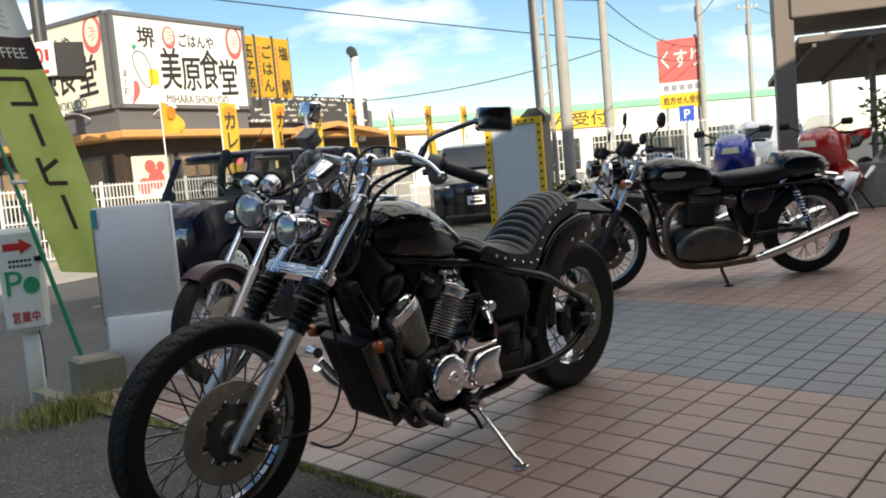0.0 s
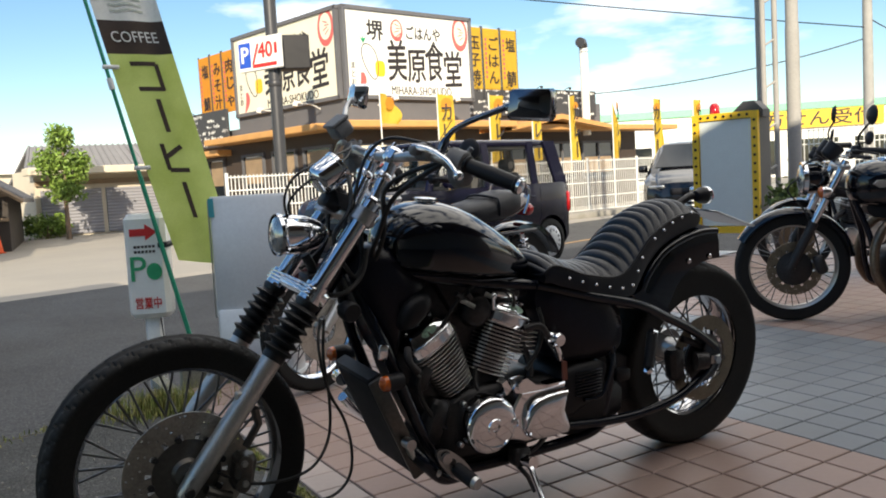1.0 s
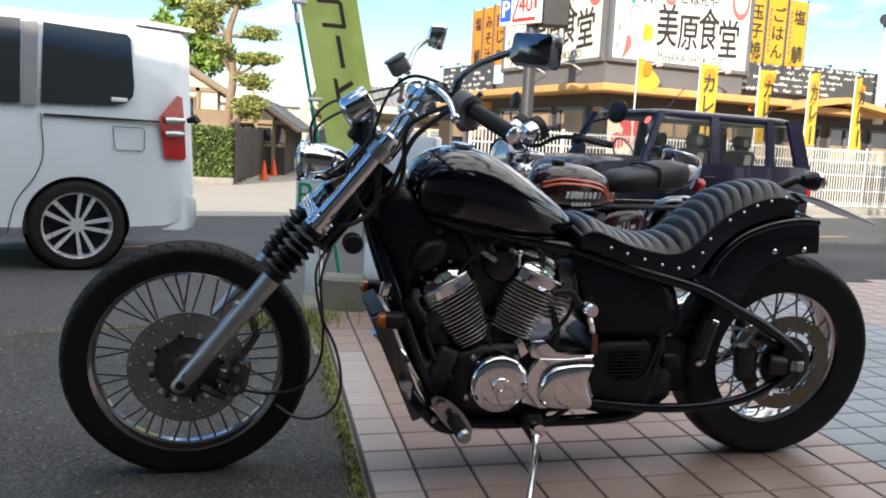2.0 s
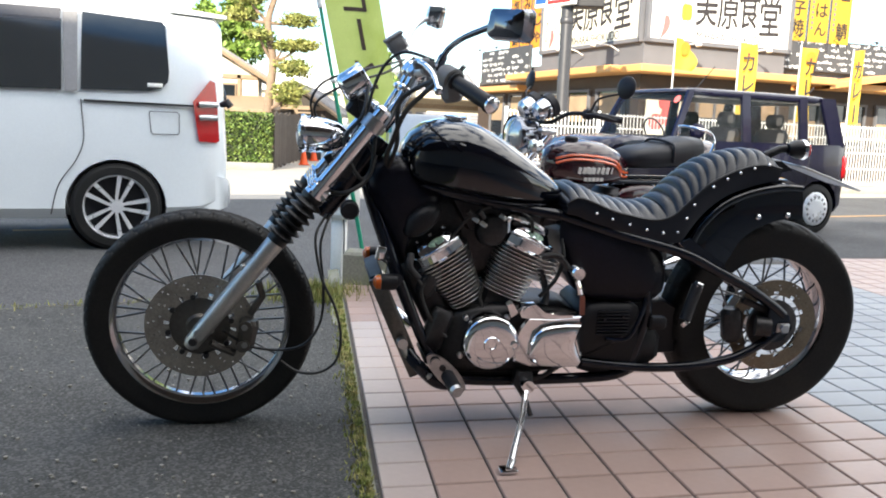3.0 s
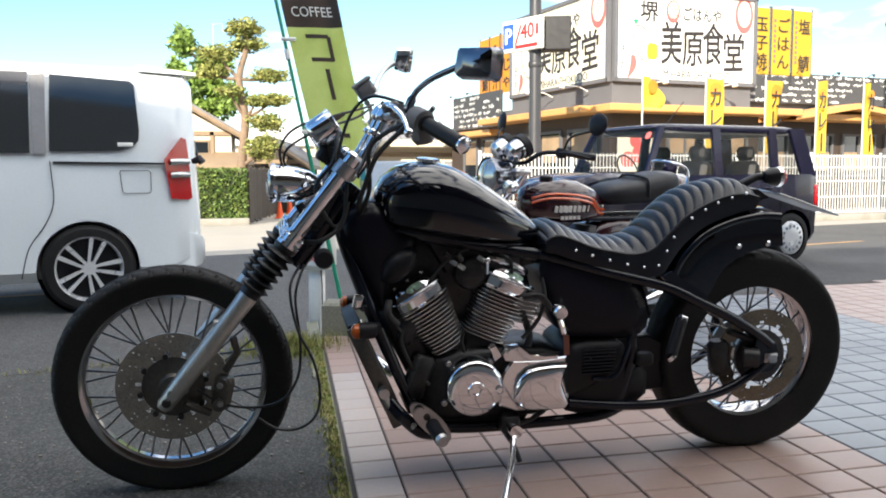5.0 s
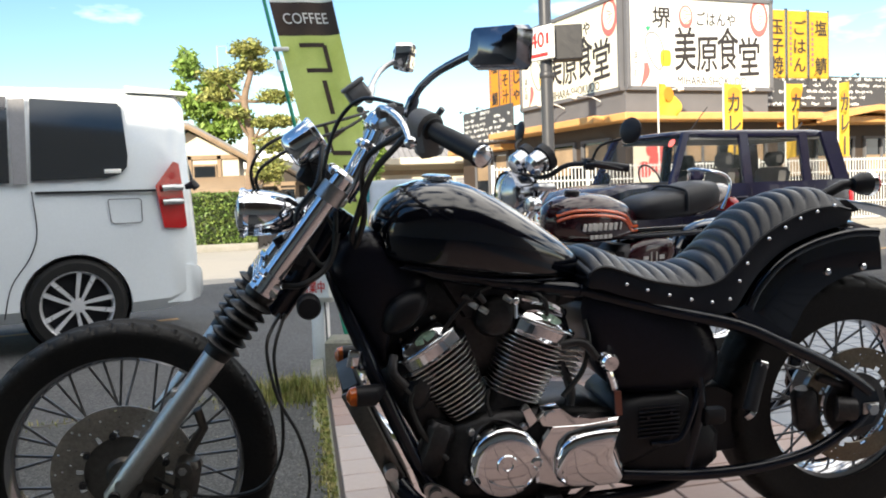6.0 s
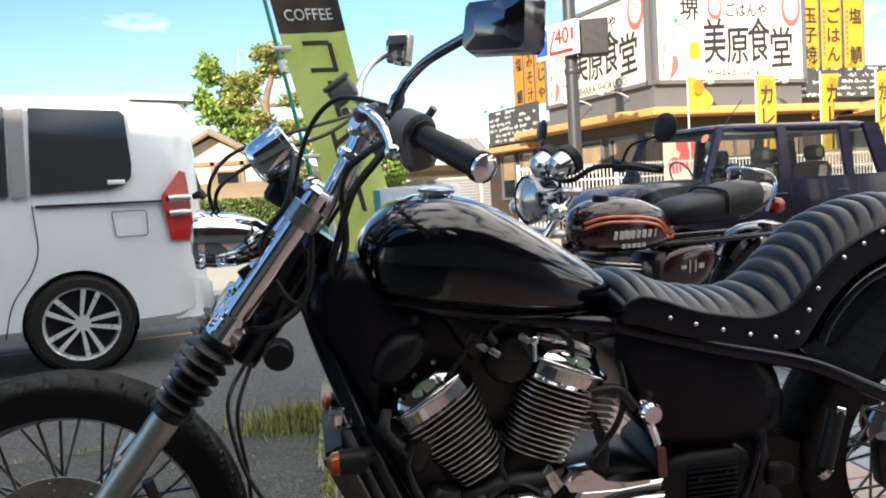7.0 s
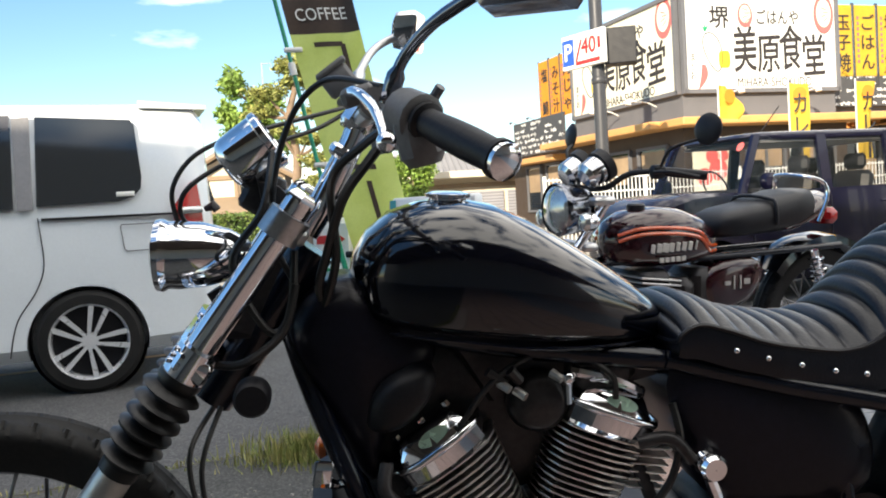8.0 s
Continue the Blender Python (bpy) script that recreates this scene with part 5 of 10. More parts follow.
for x, z in ((0.706, 0.602), (0.728, 0.590), (0.780, 0.610)):
    kb_ = Mesh()
    kb_.tube([(x, -0.10, z), (x + 0.012, -0.112, z - 0.008)], [0.007, 0.006], 8)
    part("fitting", kb_, ALLOY, bike)
rcal = Mesh()
rcal.box((1.50, -0.088, 0.300), (0.055, 0.05, 0.10), Matrix.Rotation(radians(-8), 3, "Y"), 0.012)
rcal.tube([(1.56, -0.115, 0.305), (1.60, -0.13, 0.305)], [0.030, 0.026], 16)
rcal.box((1.565, -0.10, 0.36), (0.10, 0.02, 0.02), Matrix.Rotation(radians(22), 3, "Y"), 0.004)
part("rear_caliper", rcal, DARKMETAL, bike)
axn = Mesh()
axn.rod((1.640, -0.142, 0.302), (1.640, 0.142, 0.302), 0.013, n=6)
axn.box((1.640, -0.130, 0.302), (0.04, 0.006, 0.028), None, 0.003)
part("rear_axle", axn, STEEL, bike)

# forward controls and stand
fp = Mesh()
fp.tube(spline([(0.545, -0.12, 0.235), (0.575, -0.14, 0.200), (0.63, -0.13, 0.150), (0.70, -0.11, 0.135)], 5), 0.018, 10)
part("control_bracket", fp, FRAMEPAINT, bike)
lk = Mesh()
lk.tube(spline([(0.528, -0.13, 0.268), (0.540, -0.13, 0.232), (0.575, -0.14, 0.200), (0.606, -0.15, 0.172)], 5), 0.0095, 10)
lk.rod((0.527, -0.12, 0.266), (0.527, -0.15, 0.266), 0.014, n=14)
part("shift_link", lk, STEEL, bike, "worn steel foot lever")
op = Mesh()
oc = Vector((0.646, -0.160, 0.188))
tt = Matrix.Rotation(radians(45), 3, "Y")
op.loft([[oc + tt @ Vector((0.074 * math.cos(a) * (1 if math.cos(a) < 0 else 1), y, 0.026 * math.sin(a))) for a in [2 * math.pi * j / 24 for j in range(24)]] for y in (0.004, -0.006)])
op.rod(oc + Vector((-0.033, -0.02, 0.033)), oc + Vector((-0.033, 0.02, 0.033)), 0.014, n=14)
ctl = part("foot_control_plate", op, STEEL, bike, "worn oval foot control plate")
# two dark discs are painted-in holes of the plate; the steel one is a bolt
for k_, r_ in ((-0.050, 0.013), (-0.020, 0.009), (0.058, 0.007)):
    hc_ = oc + tt @ Vector((k_, 0, 0.004))
    part("plate_bolt", Mesh().tube([hc_ + Vector((0, -0.004, 0)), hc_ + Vector((0, -0.011, 0)), hc_ + Vector((0, -0.012, 0))], [r_, r_, r_ * 0.6], 14), DARKMETAL if k_ < 0.05 else STEEL, ctl)
pe = Mesh()
pe.tube([oc + Vector((0.004, 0.0, -0.006)), oc + Vector((0.010, -0.03, -0.014)), oc + Vector((0.016, -0.070, -0.022))], 0.0185, 14)
part("foot_peg", pe, SATIN, ctl, "black rubber foot peg")
pe2 = Mesh()
pe2.tube([oc + Vector((0.016, -0.070, -0.022)), oc + Vector((0.018, -0.080, -0.023))], [0.019, 0.015], 14)
part("peg_cap", pe2, STEEL, ctl)
rp = Mesh()
rp.tube([(0.49, 0.17, 0.355), (0.50, 0.20, 0.350), (0.505, 0.235, 0.348)], 0.017, 12)
rp.tube(spline([(0.50, 0.19, 0.30), (0.545, 0.20, 0.25), (0.60, 0.19, 0.205)], 5), [0.016] * 11, 12)
rp.tube([(0.56, 0.13, 0.24), (0.50, 0.17, 0.33)], 0.012, 10)
part("brake_pedal", rp, CHROME, bike, "chrome brake pedal and pipe on the far side")
ss = Mesh()
ss.rod((0.868, -0.150, 0.155), (0.868, -0.200, 0.160), 0.017, n=16)
ss.tube([(0.866, -0.185, 0.150), (0.830, -0.285, 0.105), (0.768, -0.425, 0.056)], [0.0085, 0.0085, 0.0095], 12)
ss.box((0.756, -0.445, 0.050), (0.045, 0.036, 0.010), Matrix.Rotation(radians(-5.5), 3, "X"), 0.003)
ss.tube([(0.772, -0.42, 0.058), (0.756, -0.452, 0.052)], [0.012, 0.010], 10)
part("side_stand", ss, CHROME, bike, "chrome side stand, folded out")
sb2 = Mesh()
sb2.box((0.868, -0.135, 0.160), (0.05, 0.05, 0.05), None, 0.008)
sb2.tube([(0.85, -0.14, 0.145), (0.872, -0.17, 0.11), (0.885, -0.185, 0.07)], 0.007, 8)
sb2.tube([(0.88, -0.14, 0.155), (0.93, -0.13, 0.165), (0.97, -0.12, 0.185)], 0.007, 8)
part("stand_bracket", sb2, DARKMETAL, bike)
# ---------------------------------------------------------------- the restaurant across the lot
GZ = ROAD_Z + 0.04
RC = Vector((8.36, 16.54, 0))
RU = Vector((0.983, 0.183, 0)).normalized()
RW_ = Vector((-RU.y, RU.x, 0))
RM = Matrix.Translation((RC.x, RC.y, GZ)) @ Matrix((RU, RW_, Vector((0, 0, 1)))).transposed().to_4x4()
FACE = pose(0, 0, 0, 90, 0, 0)          # letters upright, read from -y
SIDE = pose(0, 0, 0, 90, 0, -90)        # letters upright, read from -x
rest = thing("restaurant", RM, "low dark restaurant with orange eaves and flat roof", "restaurant")
z0 = -GZ
for ctr, size in (((2.1, 2.7, 1.25), (4.4, 5.6, 2.5)), ((8.2, 3.2, 1.25), (8.6, 5.0, 2.5)), ((1.4, 7.4, 1.25), (2.8, 4.2, 2.5))):
    part("wall", Mesh().box(ctr, size), BROWNWALL, rest, "dark brown outer wall", smooth=0)
for ctr, size in (((2.05, 2.55, 2.86), (4.1, 5.1, 0.62)), ((7.4, 3.2, 2.9), (6.6, 4.9, 0.7)), ((1.5, 7.4, 2.55), (2.7, 4.4, 0.6))):
    part("parapet", Mesh().box(ctr, size), GREYWALL, rest, "dark grey parapet wall", smooth=0)
# projecting eaves with orange fascia
for ctr, size in (((2.2, -0.42, 2.47), (5.6, 0.9, 0.16)), ((-0.42, 2.8, 2.47), (0.9, 5.6, 0.16)), ((9.2, 0.05, 2.42), (8.4, 0.9, 0.16)), ((-0.25, 7.5, 2.20), (0.6, 4.0, 0.16))):
    eave = part("eave", Mesh().box(ctr, size, None, 0.02), FASCIA, rest, "orange wooden eave", smooth=0)
e = Mesh()
e.loft([[(4.9, -0.75, 2.30), (7.0, -0.75, 2.62), (9.3, -0.75, 2.34)], [(4.9, -0.75, 2.42), (7.0, -0.75, 2.76), (9.3, -0.75, 2.46)], [(4.9, 0.6, 2.42), (7.0, 0.6, 2.76), (9.3, 0.6, 2.46)], [(4.9, 0.6, 2.30), (7.0, 0.6, 2.62), (9.3, 0.6, 2.34)], [(4.9, -0.75, 2.30), (7.0, -0.75, 2.62), (9.3, -0.75, 2.34)]], False, False)
part("porch_roof", e, FASCIA, eave, smooth=0)
# windows with frames
# warm brown panels stand in for the lit rooms behind the glass
ROOM_GLOW = mat("warm_interior", (0.34, 0.24, 0.15), 0.6, 0, 0.35, 2)
for u0, u1 in ((0.35, 1.25), (1.5, 2.5), (2.75, 3.9), (4.7, 6.0), (6.3, 7.6), (8.0, 9.2), (9.6, 11.2)):
    f = Mesh()
    y = -0.13 if u1 < 4.5 else 0.67
    for zz in (0.9, 2.02):
        f.box(((u0 + u1) / 2, y, zz), (u1 - u0 + 0.1, 0.08, 0.07))
    for uu in (u0, (u0 + u1) / 2, u1):
        f.box((uu, y, 1.46), (0.06, 0.08, 1.06))
    win = part("window", f, GREYWALL, rest, smooth=0)
    p = Mesh()
    p.box(((u0 + u1) / 2, y + 0.025, 1.46), (u1 - u0, 0.02, 1.1))
    part("pane", p, TINTED, win, smooth=0)
    b = Mesh()
    b.box(((u0 + u1) / 2, y + 0.005, 1.72 if u1 < 4.5 else 1.3), ((u1 - u0) * 0.86, 0.012, 0.5))
    part("blind", b, ROOM_GLOW, win, smooth=0)
for d0, d1 in ((0.5, 1.7), (2.1, 3.2), (3.7, 4.8), (6.1, 7.0), (7.4, 8.4)):
    f = Mesh()
    x = -0.13 if d1 < 5.5 else -0.03
    for zz in (0.7, 2.05):
        f.box((x, (d0 + d1) / 2, zz), (0.08, d1 - d0 + 0.1, 0.07))
    for dd in (d0, d1):
        f.box((x, dd, 1.38), (0.08, 0.07, 1.3))
    win = part("window", f, GREYWALL, rest, smooth=0)
    p = Mesh()
    p.box((x + 0.025, (d0 + d1) / 2, 1.38), (0.02, d1 - d0, 1.3))
    part("pane", p, TINTED, win, smooth=0)
    b = Mesh()
    b.box((x + 0.005, (d0 + d1) / 2, 1.62), (0.012, (d1 - d0) * 0.8, 0.7))
    part("blind", b, ROOM_GLOW, win, smooth=0)
# red poster beside the door
ps = Mesh()
ps.box((0.05 + 0.45, -0.22, 1.5), (0.95, 0.03, 1.0))
poster = part("poster", ps, SIGNCREAM, rest, "food poster in red and cream", smooth=0)
ps = Mesh()
for i, (a, c, r) in enumerate(((0.3, 1.3, 0.2), (0.65, 1.45, 0.24), (0.5, 1.75, 0.16), (0.8, 1.75, 0.12))):
    ps.lathe([(0.001, -0.242 - i * 0.003), (r, -0.242 - i * 0.003)], (a, 0, c), "y", 18)
part("poster_print", ps, PINKINK, poster, smooth=0)


def sign_face(parent, width, height, m, cream):
    """The big white sign: brush letters, seals, a drawn radish and an egg."""
    p = Mesh()
    p.box((0, 0, 0), (width, height, 0.06), None, 0.01)
    panel = part("sign_panel", p, SIGNCREAM if cream else SIGNWHITE, parent, "white sign with black brush lettering", m=m, smooth=0)
    fr = Mesh()
    for s in (-1, 1):
        fr.box((0, s * height / 2, 0.02), (width + 0.12, 0.09, 0.12))
        fr.box((s * width / 2, 0, 0.02), (0.09, height + 0.08, 0.12))
    part("sign_frame", fr, GREYWALL, panel, smooth=0)
    k = width / 4.1
    L = lambda x, y: Matrix.Translation((x * k, y, 0.034))
    for ch, x, y, s in (("美", -0.47, -0.22, 1.02), ("原", 0.16, -0.30, 0.88), ("食", 0.76, -0.19, 1.02), ("堂", 1.40, -0.36, 0.96)):
        bent(text("lettering", ch, s, INK, panel, L(x, y), 0.60 * k), lambda c: Vector((c.x * (1 + 0.12 * c.y), c.y * 1.05 + 0.05 * c.x, c.z)))
    text("lettering", "堺", 0.52, INK, panel, L(-1.12, 0.52), 0.50 * k)
    text("lettering", "ごはんや", 0.36, INK, panel, L(0.42, 0.54), 1.12 * k)
    text("lettering", "MIHARA-SHOKUDO", 0.295, INK, panel, L(0.30, -0.88), 2.0 * k)
    text("lettering", "ま\nと\nお", 0.20, INK, panel, L(-1.83, -0.52), 0.15 * k)
    for x, y, rx, ry in ((-0.44, 0.60, 0.20, 0.27), (1.70, 0.64, 0.28, 0.44)):
        c = Mesh()
        c.loft([[(rx * k * math.cos(t), ry * math.sin(t), h) for t in [2 * math.pi * i / 28 for i in range(28)]] for h in (0.0, 0.004)])
        seal = part("seal", c, PINKINK, panel, "red oval seal", m=L(x, y), smooth=0)
        c = Mesh()
        c.loft([[(rx * 0.72 * k * math.cos(t), ry * 0.72 * math.sin(t) + 0.03, h) for t in [2 * math.pi * i / 24 for i in range(24)]] for h in (0.005, 0.008)])
        part("seal_field", c, SIGNCREAM, seal, smooth=0)
        c = Mesh()
        for i in range(4):
            c.box((0.0 + 0.05 * k * (i % 2), 0.13 - 0.08 * i, 0.010), (0.16 * k, 0.025, 0.003), Matrix.Rotation(0.3 * (i - 1), 3, "Z"))
        part("seal_stroke", c, PINKINK, seal, smooth=0)
    # radish outline, leaves, egg, red swoosh
    c = Mesh()
    c.tube([(0.22 * k * math.cos(t) * (1 + 0.25 * math.sin(t)) - 0.10 * k * math.sin(t), 0.42 * math.sin(t), 0.002) for t in [2 * math.pi * i / 30 for i in range(31)]], 0.012, 6)
    part("radish_drawing", c, INK, panel, m=L(-1.30, -0.20))
    c = Mesh()
    for a in (-0.5, 0.0, 0.5):
        c.loft([[(0, 0, 0.002), (0.06 * math.sin(a) - 0.03, 0.10, 0.002), (0.22 * math.sin(a), 0.2 * math.cos(a), 0.002), (0.06 * math.sin(a) + 0.03, 0.08, 0.002)], [(0, 0, 0.006), (0.06 * math.sin(a) - 0.03, 0.10, 0.006), (0.22 * math.sin(a), 0.2 * math.cos(a), 0.006), (0.06 * math.sin(a) + 0.03, 0.08, 0.006)]])
    part("leaf_drawing", c, GREENINK, panel, m=L(-1.50, 0.22), smooth=0)
    c = Mesh()
    c.loft([[(0.15 * k * math.copysign(abs(math.cos(t)) ** 0.5, math.cos(t)), 0.19 * math.copysign(abs(math.sin(t)) ** 0.6, math.sin(t)), h) for t in [2 * math.pi * i / 24 for i in range(24)]] for h in (0.003, 0.007)])
    part("egg_drawing", c, YELLOWINK, panel, m=L(-1.02, -0.36), smooth=0)
    c = Mesh()
    c.loft([[(0.0 + 0.10 * k * math.sin(1.6 * u), 0.55 * u - 0.3, 0.003) for u in [i / 8 for i in range(9)]], [(0.16 * k * math.sin(2.6 * u) + 0.10 * k * math.sin(1.6 * u) + 0.02, 0.55 * u - 0.3, 0.003) for u in [i / 8 for i in range(9)]]], False, False)
    part("swoosh_drawing", c, PINKINK, panel, m=L(-1.72, -0.72), smooth=0)
    return panel


roofsign = thing("roof_sign", RM, "two-sided white roof sign with black brush lettering", "sign")
core = Mesh()
core.box((2.05, 2.5, 4.22), (3.9, 4.9, 2.1))
part("sign_core", core, GREYWALL, roofsign, smooth=0)
sign_face(roofsign, 4.1, 2.1, pose(2.07, -0.05, 4.22) @ FACE, False)
sign_face(roofsign, 4.9, 2.1, pose(-0.05, 2.52, 4.22) @ SIDE, True)
# swan-neck lamps under the sign
for i, (x, y, dx, dy) in enumerate(((0.9, -0.1, 0.0, -1), (2.9, -0.1, 0.0, -1), (-0.1, 0.9, -1, 0), (-0.1, 2.6, -1, 0))):
    lm = thing("sign_lamp", RM @ Matrix.Translation((x, y, 3.05)), "white swan-neck lamp under the roof sign", "lamp", "lamps under the roof sign")
    c = Mesh()
    c.tube(spline([(0, 0, -0.08), (dx * 0.25, dy * 0.25, 0.02), (dx * 0.6, dy * 0.6, 0.05)], 4), 0.015, 8)
    part("arm", c, FENCEWHITE, lm)
    c = Mesh()
    c.tube([(dx * 0.58, dy * 0.58, 0.07), (dx * 0.70, dy * 0.70, 0.06), (dx * 0.72, dy * 0.72, -0.02)], [0.03, 0.06, 0.07], 12)
    part("shade", c, FENCEWHITE, lm)


def chalk_board(m, width, height, rows, label):
    b = thing("menu_board", m, label, "sign", "blackboards on the restaurant")
    c = Mesh()
    c.box((0, 0, 0), (width, height, 0.08), None, 0.01)
    part("board", c, BLACKBOARD, b, smooth=0)
    rnd = random.Random(int(width * 100))
    c = Mesh()
    for r in range(rows):
        y = height * (0.40 - 0.8 * r / max(rows - 1, 1))
        x = -width * 0.46
        while x < width * 0.44:
            wd = rnd.uniform(0.12, 0.42)
            if rnd.random() < 0.78:
                k = x
                while k < x + wd:
                    c.box((k, y + rnd.uniform(-0.02, 0.02), 0.043), (rnd.uniform(0.02, 0.06), rnd.uniform(0.02, height * 0.11), 0.004), Matrix.Rotation(rnd.uniform(-0.8, 0.8), 3, "Z"))
                    k += 0.07
            x += wd + rnd.uniform(0.06, 0.22)
    tagged(part("chalk_writing", c, CHALK, b, smooth=0), kind="stuff")
    for i in range(int(width / 1.3)):
        c = Mesh()
        c.tube([(0, 0, 0.0), (0, 0.06, 0.14), (0, 0.02, 0.22)], [0.012, 0.012, 0.05], 8)
        part("spot_lamp", c, POLEDARK, b, m=Matrix.Translation((-width * 0.42 + 1.3 * i, height / 2, 0.05)))
    return b


chalk_board(RM @ pose(7.3, 0.60, 3.22) @ FACE, 5.9, 0.80, 5, "long chalk-lettered blackboard along the restaurant roof edge")
chalk_board(RM @ pose(-0.08, 7.35, 2.92) @ SIDE, 3.5, 1.05, 6, "chalk-lettered blackboard on the restaurant side wall")


def tall_board(m, body, material, label):
    b = thing("roof_banner", m, label, "banner", "upright banners on the restaurant roof")
    c = Mesh()
    c.box((0, 0, 0.85), (0.66, 0.03, 1.7), None, 0.008)
    part("cloth", c, material, b, smooth=0)
    c = Mesh()
    for s in (-1, 1):
        c.rod((s * 0.33, 0, -0.25), (s * 0.33, 0, 1.75), 0.02, n=8)
    part("frame_post", c, POLEDARK, b)
    for i, ch in enumerate(body):
        text("lettering", ch, 0.42, INK, b, pose(0.06, -0.02, 1.25 - 0.47 * i * (2.0 / (len(body) - 1))) @ FACE, 0.38)
    note = part("side_note", Mesh().box((0, 0, 0), (0.07, 0.004, 0.08)), PINKINK, b, m=Matrix.Translation((-0.22, -0.018, 0.35)), smooth=0)
    for i in range(1, 9):
        again(note, Matrix.Translation((-0.22, -0.018, 0.35 + 0.13 * i)))
    return b


for i, bd in enumerate(("玉子焼", "ごはん", "塩鯖")):
    tall_board(RM @ pose(4.85 + 0.72 * i, 0.55, 3.55), bd, FLAGYELLOW, "yellow upright roof banner with black brush letters")
for i, bd in enumerate(("塩鯖", "みそ汁", "肉じゃ")):
    tall_board(RM @ pose(-0.02, 5.45 + 0.72 * (2 - i), 3.35, 0, 0, -90), bd, FLAGORANGE, "orange upright roof banner with black brush letters")
pipe = thing("vent_pipe", RM @ Matrix.Translation((9.15, 0.0, 0)), "white vent pipe with a dark cap at the restaurant", "pipe")
c = Mesh()
c.tube([(0, 0.1, 2.2), (0, 0.1, 4.9)], 0.13, 14)
part("pipe_shaft", c, FENCEWHITE, pipe)
c = Mesh()
c.tube([(0, 0.1, 4.9), (-0.12, 0.05, 5.0), (-0.28, 0.0, 5.0)], [0.14, 0.15, 0.15], 12)
part("pipe_cap", c, POLEDARK, pipe)


# ---------------------------------------------------------------- P sign on its pole
psign = thing("parking_sign", Matrix.Translation((5.45, 13.4, GZ)), "white parking sign with a blue P on a dark pole", "sign")
c = Mesh()
c.rod((0, 0, -0.1), (0, 0, 5.6), 0.115, n=20)
c.lathe([(0.12, 0), (0.135, 0.02), (0.135, 0.10), (0.12, 0.12)], (0, 0, 3.0), "z", 20)
part("pole", c, POLEDARK, psign)
PS = pose(-0.24, 0.06, 3.62, 90, 0, -65)
c = Mesh()
c.box((0, 0, -0.02), (1.06, 0.60, 0.10), None, 0.012)
box_ = part("sign_box", c, SIGNWHITE, psign, m=PS, smooth=0)
c = Mesh()
c.box((-0.36, 0.0, 0.032), (0.30, 0.46, 0.006))
part("blue_square", c, BLUEINK, box_, smooth=0)
text("lettering", "P", 0.42, SIGNWHITE, box_, Matrix.Translation((-0.36, -0.01, 0.040)))
text("lettering", "40", 0.40, REDINK, box_, Matrix.Translation((0.18, 0.04, 0.036)), 0.36)
c = Mesh()
c.box((0.14, -0.22, 0.032), (0.62, 0.07, 0.006))
c.box((-0.08, 0.0, 0.032), (0.05, 0.40, 0.006), Matrix.Rotation(-0.4, 3, "Z"))
c.box((0.44, 0.06, 0.032), (0.07, 0.20, 0.006))
part("red_mark", c, REDINK, box_, smooth=0)
c = Mesh()
c.box((0, 0, 0), (0.55, 0.42, 0.62), None, 0.015)
part("speaker_box", c, SATIN, psign, "dark box on the pole", m=pose(0.38, -0.12, 3.62, 0, 0, -20), smooth=0)


# ---------------------------------------------------------------- white fence and flags along the lot
FA, FB = Vector((4.3, 13.1, GZ)), Vector((21.5, 15.3, GZ))
FL = (FB - FA)
nseg = 9
for i in range(nseg):
    a = FA + FL * (i / nseg)
    ang = math.degrees(math.atan2(FL.y, FL.x))
    L = FL.length / nseg
    fe = thing("fence_panel", Matrix.Translation(a) @ pose(0, 0, 0, 0, 0, ang), "white steel mesh fence panel along the lot", "fence", "white fence panels")
    c = Mesh()
    for zz in (0.12, 0.46, 0.80, 1.10, 1.34):
        c.rod((0, 0, zz), (L, 0, zz), 0.014, n=6)
    part("rail", c, FENCEWHITE, fe)
    c = Mesh()
    k = 0.0
    while k < L:
        c.rod((k, 0.01, 0.08), (k, 0.01, 1.38), 0.009, n=5)
        k += 0.075
    tagged(part("wire", c, FENCEWHITE, fe), kind="stuff")
    c = Mesh()
    c.rod((0, 0.03, -0.1), (0, 0.03, 1.42), 0.032, n=10)
    part("post", c, FENCEWHITE, fe)
kb = Mesh()
kb.box((FL.length / 2, -0.35, 0.02), (FL.length, 0.9, 0.20), None, 0.03)
tagged(part("kerb", kb, CONCRETE, m=Matrix.Translation(FA) @ pose(0, 0, 0, 0, 0, math.degrees(math.atan2(FL.y, FL.x)))), "pale concrete kerb under the white fence", "kerb", kind="structure")


def cloth(name, parent, w, h, material, curl, phase, m, nx=14, ny=26, smooth=70):
    """A hanging sheet with folds and some thickness."""
    front, back = [], []
    for i in range(ny + 1):
        v = i / ny
        fr_, bk = [], []
        for j in range(nx + 1):
            u = j / nx
            x = w * u * (1 - 0.06 * math.sin(3 * v + phase))
            y = curl * u * (math.sin(2.6 * u + 3.4 * v + phase) + 0.35 * math.sin(7 * u + 5 * v + phase * 2))
            fr_.append((x, y, -h * v - 0.05 * u * math.sin(2 * v + phase)))
            bk.append((x, y + 0.003, -h * v - 0.05 * u * math.sin(2 * v + phase)))
        front.append(fr_)
        back.append(bk)
    c = Mesh()
    c.loft(front, False, False)
    return part(name, c, material, parent, m=m, smooth=smooth)


